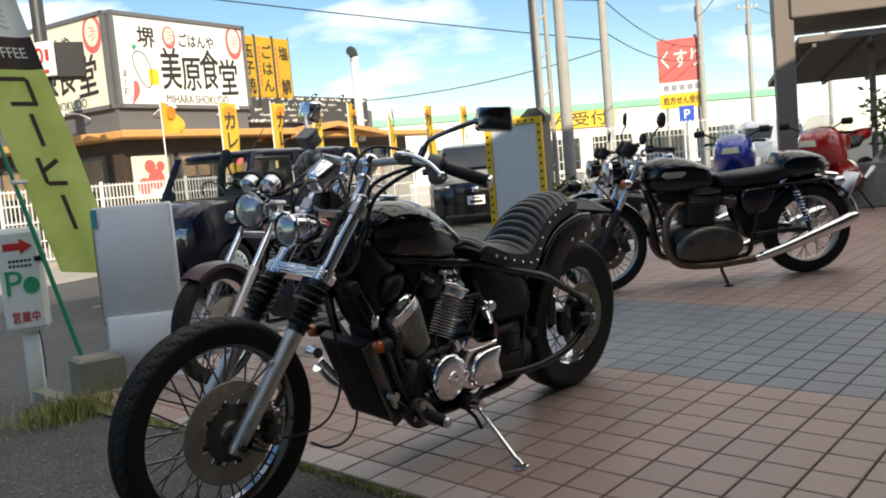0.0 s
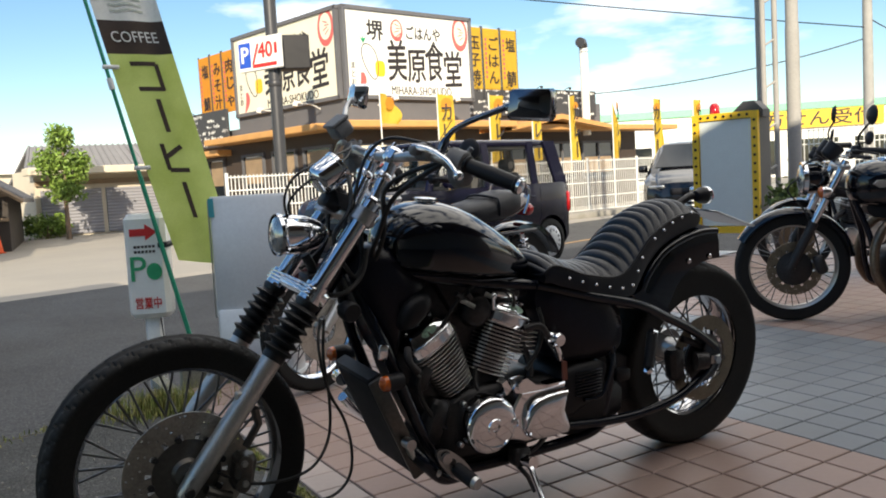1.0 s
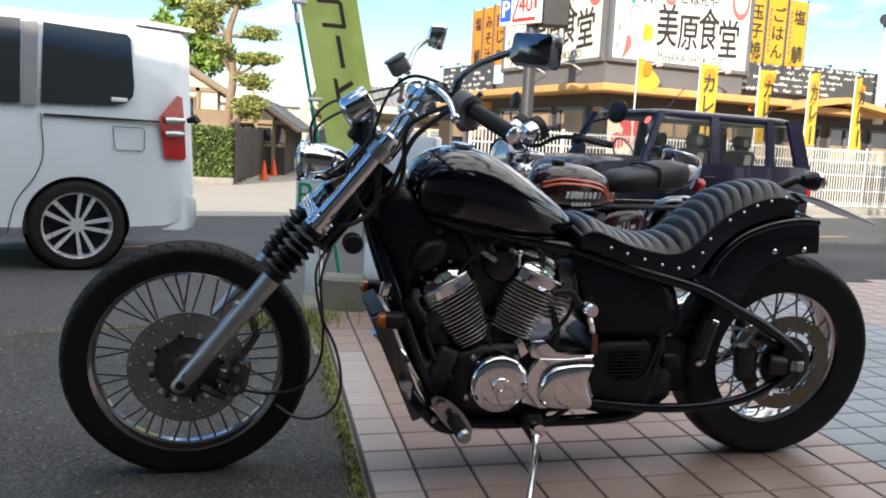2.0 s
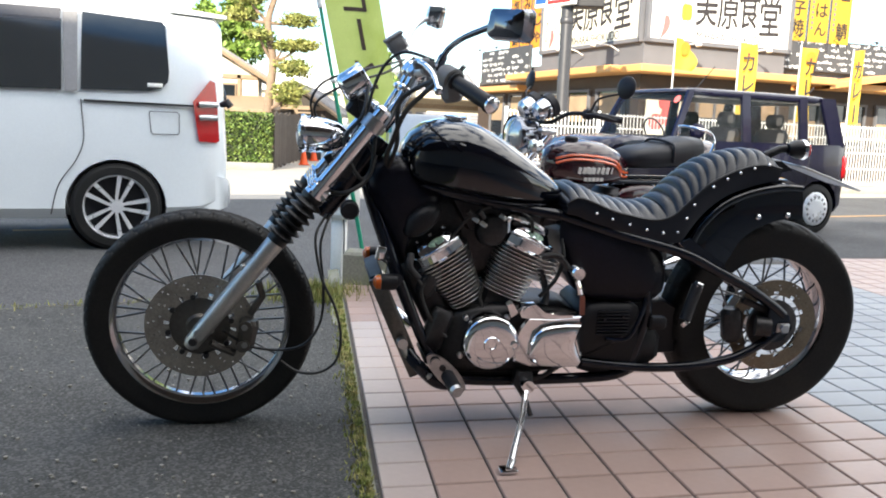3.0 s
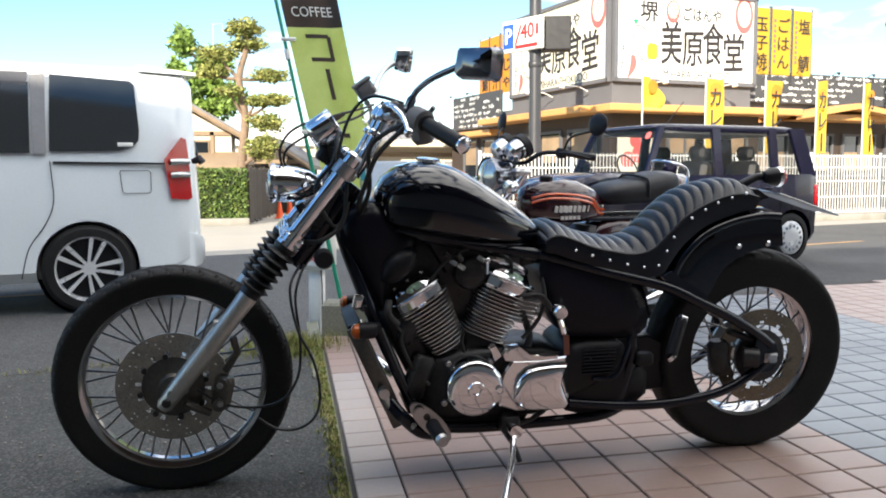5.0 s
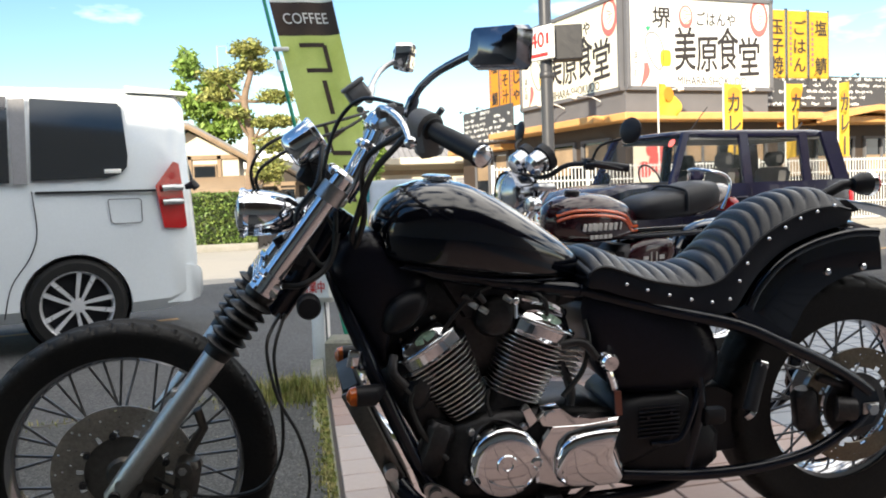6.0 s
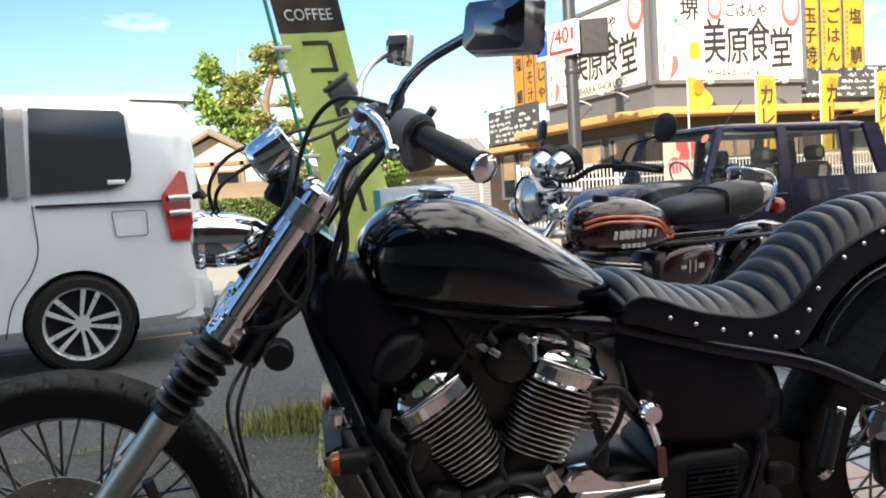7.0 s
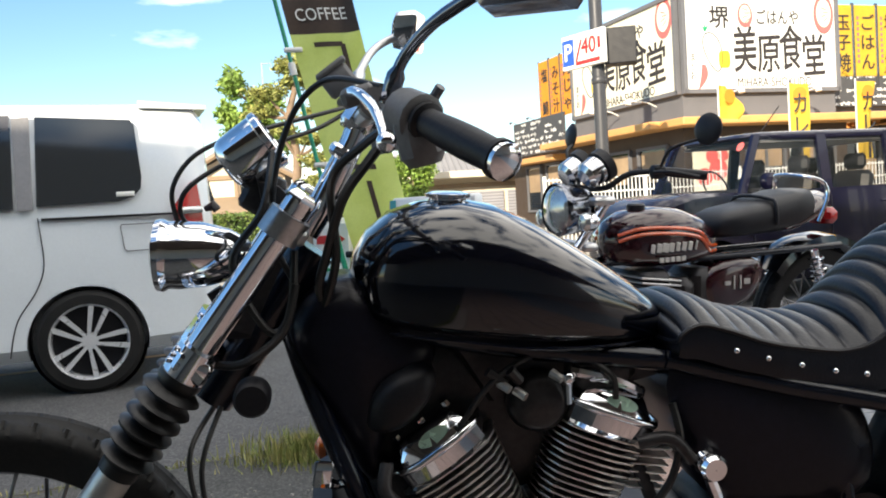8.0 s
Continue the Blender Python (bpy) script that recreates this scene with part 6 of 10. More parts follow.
for i, x in enumerate((7.85, 9.35, 10.85, 12.2, 13.5, 15.1, 16.8, 18.6)):
    y = 13.1 + (x - 4.3) * 0.128 + 0.25
    fl = thing("flag", Matrix.Translation((x, y, GZ)), "yellow cloth flag with black letters on a white pole", "flag", "yellow flags along the fence")
    c = Mesh()
    c.rod((0, 0, 0), (0, 0, 3.0), 0.014, n=8)
    part("pole", c, FENCEWHITE, fl)
    h, wd = (0.62, 0.38) if i == 0 else (1.55, (0.36, 0.40, 0.22, 0.24, 0.34, 0.24, 0.36)[i - 1])
    cl = cloth("cloth", fl, wd, h, FLAGYELLOW, 0.10 if i else 0.22, i * 1.3, Matrix.Translation((0, 0, 2.95)) @ pose(0, 0, 0, 0, 0, (20, -15, 10, -25, 5, 35, -60, 20)[i]), 8, 16)
    if i:
        for k, ch in enumerate("カレ|"):
            text("lettering", ch, 0.42, INK, cl, pose(wd * 0.5, -0.11, -h * 0.55 + 0.42 * (1 - k)) @ FACE, wd * (0.6 if k < 2 else 0.10))
    c = Mesh()
    c.loft([[(wd * 0.35 * math.cos(t), wd * 0.35 * math.sin(t), hh) for t in [2 * math.pi * j / 20 for j in range(20)]] for hh in (0, 0.003)])
    part("round_mark", c, FLAGORANGE, cl, m=pose(wd * 0.5, -0.10, -0.22) @ FACE, smooth=0)
# ---------------------------------------------------------------- vehicles
def car_wheel(parent, x, y, r, w, spokes, side, cover=False):
    """Tyre and rim of a car, facing -y when side is -1."""
    c = Mesh()
    c.lathe([(r * 0.73, -w / 2), (r * 0.90, -w / 2), (r * 0.985, -w * 0.38), (r, -w * 0.2), (r, w * 0.2), (r * 0.985, w * 0.38), (r * 0.90, w / 2), (r * 0.73, w / 2)], (0, 0, 0), "y", 40)
    whl = part("wheel", c, RUBBER, parent, "car wheel", m=Matrix.Translation((x, y, r)))
    c = Mesh()
    s = side
    if cover:
        c.lathe([(r * 0.68, s * w * 0.44), (r * 0.60, s * w * 0.52), (r * 0.3, s * w * 0.56), (0.001, s * w * 0.54)], (0, 0, 0), "y", 36)
        c.lathe([(r * 0.68, -s * 0.02), (0.001, -s * 0.02)], (0, 0, 0), "y", 24)
        part("wheel_cover", c, WHEELALLOY, whl)
        for i in range(14):
            k = Mesh()
            k.box((r * 0.48, s * w * 0.535, 0), (r * 0.12, 0.006, r * 0.10), None, 0.002)
            part("cover_slot", k, BODYPLASTIC, whl, m=pose(0, 0, 0, 0, 360 / 14 * i, 0))
    else:
        c.lathe([(r * 0.75, s * w * 0.46), (r * 0.72, s * w * 0.49), (r * 0.69, s * w * 0.42), (r * 0.66, -s * w * 0.3)], (0, 0, 0), "y", 40)
        c.lathe([(0.001, s * w * 0.40), (r * 0.13, s * w * 0.40), (r * 0.16, s * w * 0.34), (r * 0.16, 0)], (0, 0, 0), "y", 24)
        rim = part("rim", c, WHEELALLOY, whl)
        k = Mesh()
        k.lathe([(r * 0.67, 0), (0.001, 0)], (0, 0, 0), "y", 24)
        part("brake_drum", k, SATIN, whl)
        k = Mesh()
        for q in (-1, 1):
            k.loft([[(r * 0.12, s * w * 0.30, q * r * 0.05 - r * 0.035), (r * 0.12, s * w * 0.30, q * r * 0.05 + r * 0.035), (r * 0.12, s * w * 0.40, q * r * 0.05 + r * 0.028), (r * 0.12, s * w * 0.40, q * r * 0.05 - r * 0.028)],
                    [(r * 0.70, s * w * 0.26, q * r * 0.15 - r * 0.055), (r * 0.70, s * w * 0.26, q * r * 0.15 + r * 0.055), (r * 0.70, s * w * 0.45, q * r * 0.15 + r * 0.048), (r * 0.70, s * w * 0.45, q * r * 0.15 - r * 0.048)]])
        s0 = part("spoke", k, WHEELALLOY, whl)
        for i in range(1, spokes):
            again(s0, pose(0, 0, 0, 0, 360 / spokes * i, 0))
        k = Mesh()
        for i in range(5):
            t = 2 * math.pi * i / 5 + 0.6
            k.rod((r * 0.20 * math.cos(t), s * w * 0.30, r * 0.20 * math.sin(t)), (r * 0.20 * math.cos(t), s * w * 0.37, r * 0.20 * math.sin(t)), r * 0.035, n=8)
        part("wheel_nut", k, SATIN, whl)
    return whl


def cut(ob, tools):
    """Takes cylinders (x, z, radius, y0, y1) out of a mesh for the wheel arches."""
    temp = []
    for x, z, r, y0, y1 in tools:
        c = Mesh()
        n = 40
        ring = lambda y: [(x + r * math.cos(2 * math.pi * i / n), y, z + r * math.sin(2 * math.pi * i / n)) for i in range(n)]
        c.loft([ring(y0), ring(y1)])
        me = bpy.data.meshes.new("cutter")
        me.from_pydata([tuple(p) for p in c.v], [], c.f)
        bm = bmesh.new()
        bm.from_mesh(me)
        bmesh.ops.recalc_face_normals(bm, faces=bm.faces)
        bm.to_mesh(me)
        bm.free()
        t = new("cutter", me)
        t.matrix_world = Matrix()
        md = ob.modifiers.new("arch", "BOOLEAN")
        md.object, md.operation, md.solver = t, "DIFFERENCE", "EXACT"
        temp.append(t)
    par, basis = ob.parent, ob.matrix_basis.copy()
    ob.parent = None
    ob.matrix_basis = Matrix()
    bpy.context.view_layer.update()
    me = bpy.data.meshes.new_from_object(ob.evaluated_get(bpy.context.evaluated_depsgraph_get()))
    ob.modifiers.clear()
    ob.data = me
    ob.parent, ob.matrix_basis = par, basis
    for t in temp:
        bpy.data.objects.remove(t)
    me.shade_smooth()
    me.set_sharp_from_angle(angle=radians(35))


def shell(sections, n_side=5):
    """A car body from cross-sections: x, floor, sill, belt, roof heights and half widths at floor, belt and roof."""
    c = Mesh()
    layers = []
    for x, zf, zb, zr, wf, wb, wr in sections:
        right = [(wf * 0.92, zf), (wf, zf + 0.08), (wb * 1.0, zf + (zb - zf) * 0.45), (wb * 1.005, zf + (zb - zf) * 0.75), (wb * 0.985, zb)]
        if zr > zb + 0.02:
            right += [(wb + (wr - wb) * 0.5, zb + (zr - zb) * 0.55), (wr, zr - 0.06), (wr * 0.90, zr - 0.012), (wr * 0.5, zr)]
        else:
            right += [(wb * 0.95, zb + (zr - zb) * 0.4), (wb * 0.9, zb + (zr - zb) * 0.6), (wb * 0.8, zb + (zr - zb) * 0.8), (wb * 0.5, zr)]
        ring = [(x, y, z) for y, z in right] + [(x, -y, z) for y, z in right[::-1]]
        layers.append(ring)
    c.loft(layers)
    return c


def side_pane(parent, name, poly, y, material, label="", thick=0.012, lean=0.0, z_ref=1.0):
    """A flat piece on a car's side, given as x and z, leaning in towards the roof."""
    c = Mesh()
    f = lambda k: [(x, y + k + (z - z_ref) * lean, z) for x, z in poly]
    c.loft([f(0), f(thick)])
    return part(name, c, material, parent, label, smooth=0)


# white one-box van: rear towards +x, near side -y
VD = math.degrees(math.atan2(0.24, 1.0))
VAN = Matrix.Translation((-1.00, 4.26, ROAD_Z)) @ pose(0, 0, 0, 0, 0, VD)
van = thing("white_van", VAN, "clean white one-box people carrier standing on the road", "van")
VS = []
for x, zf, zb, zr, wf, wb, wr in [
    (-3.62, 0.42, 0.70, 0.74, 0.62, 0.66, 0.5), (-3.55, 0.25, 0.85, 0.95, 0.74, 0.78, 0.6), (-3.30, 0.24, 0.98, 1.04, 0.82, 0.84, 0.7), (-2.85, 0.24, 1.05, 1.22, 0.84, 0.85, 0.72), (-2.35, 0.24, 1.06, 1.70, 0.845, 0.85, 0.70),
    (-1.9, 0.24, 1.07, 1.83, 0.85, 0.855, 0.72), (-0.8, 0.24, 1.10, 1.87, 0.85, 0.855, 0.72), (0.2, 0.24, 1.12, 1.86, 0.85, 0.85, 0.71), (0.62, 0.26, 1.13, 1.86, 0.84, 0.835, 0.69), (0.73, 0.30, 1.12, 1.855, 0.81, 0.81, 0.68), (0.80, 0.38, 1.08, 1.76, 0.74, 0.76, 0.66), (0.84, 0.42, 0.82, 0.9, 0.68, 0.70, 0.60)]:
    VS.append((x, zf, zb, zr, wf, wb, wr))
YV = 0.85
vb = part("body", shell(VS), WHITEPAINT, van, m=Matrix.Translation((0, YV, 0)), smooth=35)
cut(vb, [(0.0, 0.33, 0.36, -1.2, -0.55), (0.0, 0.33, 0.36, 0.55, 1.2), (-2.83, 0.33, 0.36, -1.2, -0.55), (-2.83, 0.33, 0.36, 0.55, 1.2)])
for x in (0.0, -2.83):
    for sd, yy in ((-1, 0.10), (1, 1.6)):
        car_wheel(van, x, yy, 0.332, 0.20, 5, sd)
        c = Mesh()
        c.lathe([(0.359, -0.09), (0.359, 0.10), (0.05, 0.11)], (x, yy + 0.1 * -sd, 0.33), "y", 36)
        part("arch_liner", c, SATIN, van)
side_pane(van, "rear_quarter_window", [(-0.24, 1.20), (0.24, 1.21), (0.33, 1.235), (0.375, 1.285), (0.385, 1.36), (0.365, 1.70), (0.34, 1.735), (-0.22, 1.765)], -0.020, TINTED, "dark tinted rear side window", 0.012, 0.185, 1.12)
side_pane(van, "sliding_door_window", [(-1.62, 1.17), (-0.37, 1.19), (-0.36, 1.70), (-1.62, 1.70)], -0.026, TINTED, "dark tinted side window", 0.012, 0.185, 1.12)
side_pane(van, "front_door_window", [(-2.55, 1.10), (-1.72, 1.12), (-1.72, 1.68), (-2.15, 1.66)], -0.026, TINTED, "", 0.012, 0.185, 1.12)
side_pane(van, "window_pillar", [(-0.35, 1.18), (-0.262, 1.185), (-0.25, 1.765), (-0.35, 1.755)], -0.028, mat("window_pillar_grey", (0.22, 0.22, 0.23), 0.3), "grey window pillar", 0.012, 0.185, 1.12)
side_pane(van, "window_visor", [(-1.66, 1.66), (-0.37, 1.68), (-0.36, 1.775), (-1.66, 1.765)], -0.026, mat("smoked_visor", (0.10, 0.10, 0.11), 0.12), "smoked wind visor", 0.014, 0.185, 1.12)
side_pane(van, "door_rail", [(-0.22, 1.112), (0.60, 1.106), (0.60, 1.120), (-0.22, 1.128)], -0.010, SATIN, "", 0.02)
c = Mesh()
c.tube(spline([(-0.24, -0.006, 1.13), (-0.235, -0.006, 1.06), (-0.225, -0.007, 0.84), (-0.28, -0.006, 0.68), (-0.40, -0.004, 0.50), (-0.455, -0.002, 0.28)], 6), 0.004, 6)
part("panel_gap", c, SATIN, van)
c = Mesh()
c.tube([(-1.68, -0.004, 1.10), (-1.67, -0.006, 0.7), (-1.67, -0.002, 0.28)], 0.005, 6)
part("panel_gap", c, SATIN, van)
c = Mesh()
c.tube([(x, y, z + 0.075) for x, y, z in ((0.24, -0.009, 0.985), (0.44, -0.008, 0.985), (0.455, -0.008, 0.97), (0.455, -0.008, 0.83), (0.44, -0.008, 0.815), (0.265, -0.009, 0.815), (0.25, -0.009, 0.83), (0.235, -0.009, 0.97), (0.24, -0.009, 0.985))], 0.003, 6)
part("fuel_flap_gap", c, SATIN, van)
# tail lamp: wraps the rear corner
lp = [(0.555, 1.145), (0.685, 1.315), (0.725, 1.30), (0.745, 1.13), (0.765, 0.85), (0.735, 0.835), (0.60, 0.845), (0.575, 1.0)]
c = Mesh()
f = lambda k, dx: [(x + dx, -0.012 + k + max(0, x - 0.60) ** 2 * 1.9, z) for x, z in lp]
c.loft([f(-0.006, 0), f(0.05, 0.01)])
lamp = part("tail_lamp", c, REDLENS, van, "red tail lamp with two clear bands", smooth=30)
for zz in (1.125, 1.025):
    c = Mesh()
    c.tube([(0.60, -0.018, zz), (0.66, -0.014, zz + 0.005), (0.74, 0.022, zz + 0.005)], 0.026, 10)
    part("reversing_lens", c, CLEARLENS, lamp, "clear lens band")
c = Mesh()
c.loft([[(0.40, 0.12, 1.815), (0.40, 1.58, 1.815), (0.40, 1.58, 1.862), (0.40, 0.12, 1.862)], [(0.83, 0.13, 1.80), (0.83, 1.57, 1.80), (0.83, 1.57, 1.825), (0.83, 0.13, 1.825)]])
part("roof_spoiler", c, WHITEPAINT, van, "white rear roof spoiler", smooth=0)
c = Mesh()
c.loft([[(0.60, 0.03, 0.30), (0.60, 1.67, 0.30), (0.60, 1.67, 0.56), (0.60, 0.03, 0.56)], [(0.76, 0.05, 0.30), (0.76, 1.65, 0.30), (0.76, 1.65, 0.57), (0.76, 0.05, 0.57)], [(0.84, 0.11, 0.32), (0.84, 1.59, 0.32), (0.84, 1.59, 0.55), (0.84, 0.11, 0.55)], [(0.88, 0.2, 0.36), (0.88, 1.5, 0.36), (0.88, 1.5, 0.52), (0.88, 0.2, 0.52)]])
part("rear_bumper", c, WHITEPAINT, van, smooth=50)
c = Mesh()
c.box((0.79, 0.85, 1.40), (0.03, 1.22, 0.46), Matrix.Rotation(radians(-14), 3, "Y"), 0.01)
part("rear_window", c, TINTED, van)
c = Mesh()
c.tube([(0.77, 0.03, 1.13), (0.82, 0.0, 1.15), (0.84, -0.01, 1.12)], [0.02, 0.035, 0.03], 10)
part("rear_underview_mirror", c, SATIN, van)
c = Mesh()
c.box((0.23, -0.004 + 0.02, 1.265), (0.11, 0.006, 0.03), None, 0.001)
part("window_label", c, SIGNWHITE, van, m=Matrix.Translation((0.05, -0.015, -0.01)))

# navy boxy small car: front towards -x
BC = Matrix.Translation((6.22, 6.28, ROAD_Z)) @ pose(0, 0, 0, 0, 0, 13.9)
bcar = thing("navy_car", BC, "dark navy boxy small car parked across the road", "car")
HW = 0.70
lower = [(-2.93, 0.40, 0.62, 0.70, 0.50, 0.54, 0.42), (-2.90, 0.26, 0.80, 0.88, 0.62, 0.65, 0.52), (-2.80, 0.20, 0.90, 0.97, 0.69, 0.705, 0.58), (-2.62, 0.19, 0.95, 1.02, 0.725, 0.73, 0.60), (-2.40, 0.19, 0.965, 1.03, 0.735, 0.74, 0.60), (-1.9, 0.19, 0.97, 1.00, 0.735, 0.74, 0.6), (-1.2, 0.19, 0.975, 1.00, 0.735, 0.74, 0.6), (0.0, 0.19, 0.98, 1.00, 0.735, 0.74, 0.6), (0.26, 0.20, 0.98, 1.00, 0.725, 0.73, 0.6), (0.40, 0.25, 0.965, 0.985, 0.69, 0.70, 0.58), (0.455, 0.32, 0.92, 0.94, 0.64, 0.66, 0.5), (0.47, 0.40, 0.78, 0.80, 0.58, 0.60, 0.45)]
bb = part("body", shell([(q[0], q[1], q[2] + 0.03, q[3] + 0.01, q[4] * 0.952, q[5] * 0.952, q[6] * 0.952) for q in lower]), NAVY, bcar, m=Matrix.Translation((0, HW, 0)), smooth=45)
cut(bb, [(0.0, 0.28, 0.33, -1.0, -0.48), (0.0, 0.28, 0.33, 0.48, 1.0), (-2.40, 0.28, 0.33, -1.0, -0.48), (-2.40, 0.28, 0.33, 0.48, 1.0)])
for x in (0.0, -2.40):
    for sd, yy in ((-1, 0.085), (1, 2 * HW - 0.085)):
        car_wheel(bcar, x, yy, 0.283, 0.155, 6, sd, True)
        c = Mesh()
        c.lathe([(0.33, -0.06), (0.33, 0.10), (0.05, 0.11)], (x, yy - 0.1 * sd, 0.28), "y", 30)
        part("arch_liner", c, SATIN, bcar)
XB, XT, XR, ZB, ZT = -2.10, -1.83, 0.21, 1.02, 1.51
c = Mesh()
oval = lambda z, x0, x1, hw: [(x0 + (x1 - x0) * (0.5 - 0.5 * math.copysign(abs(math.cos(a)) ** 0.28, math.cos(a))), HW + hw * math.copysign(abs(math.sin(a)) ** 0.28, math.sin(a)), z) for a in [2 * math.pi * k / 48 for k in range(48)]]
c.loft([oval(ZT - 0.03, XT, XR, 0.585), oval(ZT + 0.005, XT - 0.03, XR + 0.015, 0.595), oval(ZT + 0.03, XT - 0.01, XR, 0.58), oval(ZT + 0.046, XT + 0.08, XR - 0.06, 0.51), oval(ZT + 0.052, XT + 0.3, XR - 0.25, 0.38)])
part("roof", c, NAVY, bcar, "rounded navy roof", smooth=50)
part("headlining", Mesh().box(((XT + XR) / 2, HW, ZT - 0.045), (XR - XT - 0.15, 1.10, 0.02)), BODYPLASTIC, bcar, smooth=0)
for y, iy in ((0.045, 0.13), (2 * HW - 0.045, 2 * HW - 0.13)):
    for (xa, xb, wd) in ((XB + 0.02, XT + 0.01, 0.075), (-1.09, -1.08, 0.11), (-0.25, -0.24, 0.11), (0.27, 0.14, 0.22)):
        c = Mesh()
        c.loft([[(xa + (xb - xa) * q - wd / 2, y + (iy - y) * q - 0.020, ZB - 0.03 + (ZT - ZB + 0.05) * q), (xa + (xb - xa) * q + wd / 2, y + (iy - y) * q - 0.020, ZB - 0.03 + (ZT - ZB + 0.05) * q), (xa + (xb - xa) * q + wd / 2, y + (iy - y) * q + 0.022, ZB - 0.03 + (ZT - ZB + 0.05) * q), (xa + (xb - xa) * q - wd / 2, y + (iy - y) * q + 0.022, ZB - 0.03 + (ZT - ZB + 0.05) * q)] for q in (0, 0.5, 1)])
        part("pillar", c, NAVY, bcar, smooth=0)
    for x0, x1, x2, x3 in ((XB + 0.07, -1.14, XT + 0.06, -1.13), (-1.04, -0.30, -1.03, -0.29), (-0.20, 0.16, -0.19, 0.03)):
        c = Mesh()
        q = [(x0, y, ZB - 0.02), (x1, y, ZB - 0.02), (x3, iy, ZT), (x2, iy, ZT)]
        c.loft([q, [(a_, b_ + 0.004, c_) for a_, b_, c_ in q]])
        part("side_window", c, PANE, bcar, "clear side window", smooth=0).visible_shadow = False
for nm, x0, x1 in (("windscreen", XB - 0.03, XT - 0.01), ("rear_window", 0.38, 0.235)):
    c = Mesh()
    q = [(x0, 0.07, ZB), (x0, 2 * HW - 0.07, ZB), (x1, 2 * HW - 0.15, ZT), (x1, 0.15, ZT)]
    c.loft([q, [(a_ + 0.005, b_, c_) for a_, b_, c_ in q]])
    part(nm, c, PANE, bcar, smooth=0).visible_shadow = False
for yy in (0.40, 1.00):
    for xx in (-1.12, -0.40):
        c = Mesh()
        c.box((xx, yy, 0.98), (0.16, 0.44, 0.36), Matrix.Rotation(radians(10), 3, "Y"), 0.05)
        c.box((xx + 0.05, yy, 1.25), (0.11, 0.25, 0.16), None, 0.04)
        part("seat_back", c, SATIN, bcar)
c = Mesh()
c.box((-1.86, HW, 0.995), (0.42, 1.15, 0.10), None, 0.03)
part("dashboard", c, SATIN, bcar)
c = Mesh()
c.lathe([(0.17, -0.012), (0.182, 0), (0.17, 0.012), (0.158, 0)], (0, 0, 0), "x", 24, close=True, m=Matrix.Translation((-1.58, 1.00, 1.08)) @ Matrix.Rotation(radians(-25), 4, "Y"))
part("steering_wheel", c, SATIN, bcar)
for yy, sd in ((-0.06, -1), (2 * HW + 0.06, 1)):
    part("door_mirror", Mesh().box((-1.86, yy, 1.10), (0.13, 0.16, 0.15), None, 0.04), NAVY, bcar)
c = Mesh()
c.loft([[(0.045 * math.cos(t), 0.045 * math.sin(t), h) for t in [2 * math.pi * k / 18 for k in range(18)]] for h in (0, 0.003)])
part("round_sticker", c, PINKINK, bcar, m=pose(XT - 0.055, 0.26, 1.43, 90, 0, -90) @ Matrix.Rotation(radians(-30), 4, "X"))
for yy in (0.28, 1.12):
    c = Mesh()
    c.box((-2.905, yy, 0.66), (0.05, 0.26, 0.20), None, 0.03)
    hlp = part("headlight", c, CLEARLENS, bcar, "square clear headlight")
    part("headlight_bezel", Mesh().box((-2.895, yy, 0.66), (0.04, 0.30, 0.24), None, 0.03), CHROME, hlp)
part("grille", Mesh().box((-2.945, HW, 0.66), (0.03, 0.46, 0.13), None, 0.01), SATIN, bcar)
part("bumper_intake", Mesh().box((-2.945, HW, 0.36), (0.04, 0.9, 0.10), None, 0.01), SATIN, bcar)
part("aerial", Mesh().tube([(-1.62, 0.30, 1.55), (-1.38, 0.30, 1.80)], 0.005, 6), SATIN, bcar)
for pts in ([(-1.09, -0.006, 0.95), (-1.09, -0.008, 0.5), (-1.09, -0.004, 0.24)], [(-0.20, -0.006, 0.95), (-0.20, -0.008, 0.62), (-0.32, -0.006, 0.45), (-0.40, -0.004, 0.24)], [(-2.02, -0.005, 0.95), (-2.0, -0.007, 0.6), (-1.95, -0.004, 0.24)]):
    part("panel_gap", Mesh().tube(pts, 0.004, 6), SATIN, bcar)
for xx in (-0.40, -1.22):
    part("door_handle", Mesh().tube([(xx - 0.07, -0.004, 0.86), (xx, -0.03, 0.86), (xx + 0.07, -0.004, 0.86)], 0.012, 8), NAVY, bcar)
part("tail_lamp", Mesh().box((0.40, 0.07, 0.76), (0.09, 0.10, 0.26), None, 0.02), REDLENS, bcar)

# black crossover farther along, nose towards the camera
HR = Matrix.Translation((11.62, 7.7, ROAD_Z)) @ pose(0, 0, 0, 0, 0, 41)
hcar = thing("black_crossover", HR, "black crossover car facing along the road", "car")
hs = [(0.0, 0.34, 0.66, 0.72, 0.60, 0.64, 0.5), (0.06, 0.24, 0.76, 0.84, 0.78, 0.80, 0.6), (0.30, 0.22, 0.86, 0.95, 0.86, 0.87, 0.66), (1.1, 0.22, 0.98, 1.06, 0.885, 0.885, 0.7), (1.9, 0.22, 1.04, 1.56, 0.885, 0.885, 0.66), (2.6, 0.22, 1.07, 1.62, 0.885, 0.885, 0.64), (3.6, 0.22, 1.08, 1.56, 0.88, 0.88, 0.62), (4.2, 0.26, 1.06, 1.22, 0.85, 0.85, 0.6), (4.3, 0.40, 0.9, 0.95, 0.7, 0.72, 0.5)]
hb2 = part("body", shell(hs), BLACKCAR, hcar, m=Matrix.Translation((0, 0.885, 0)), smooth=35)
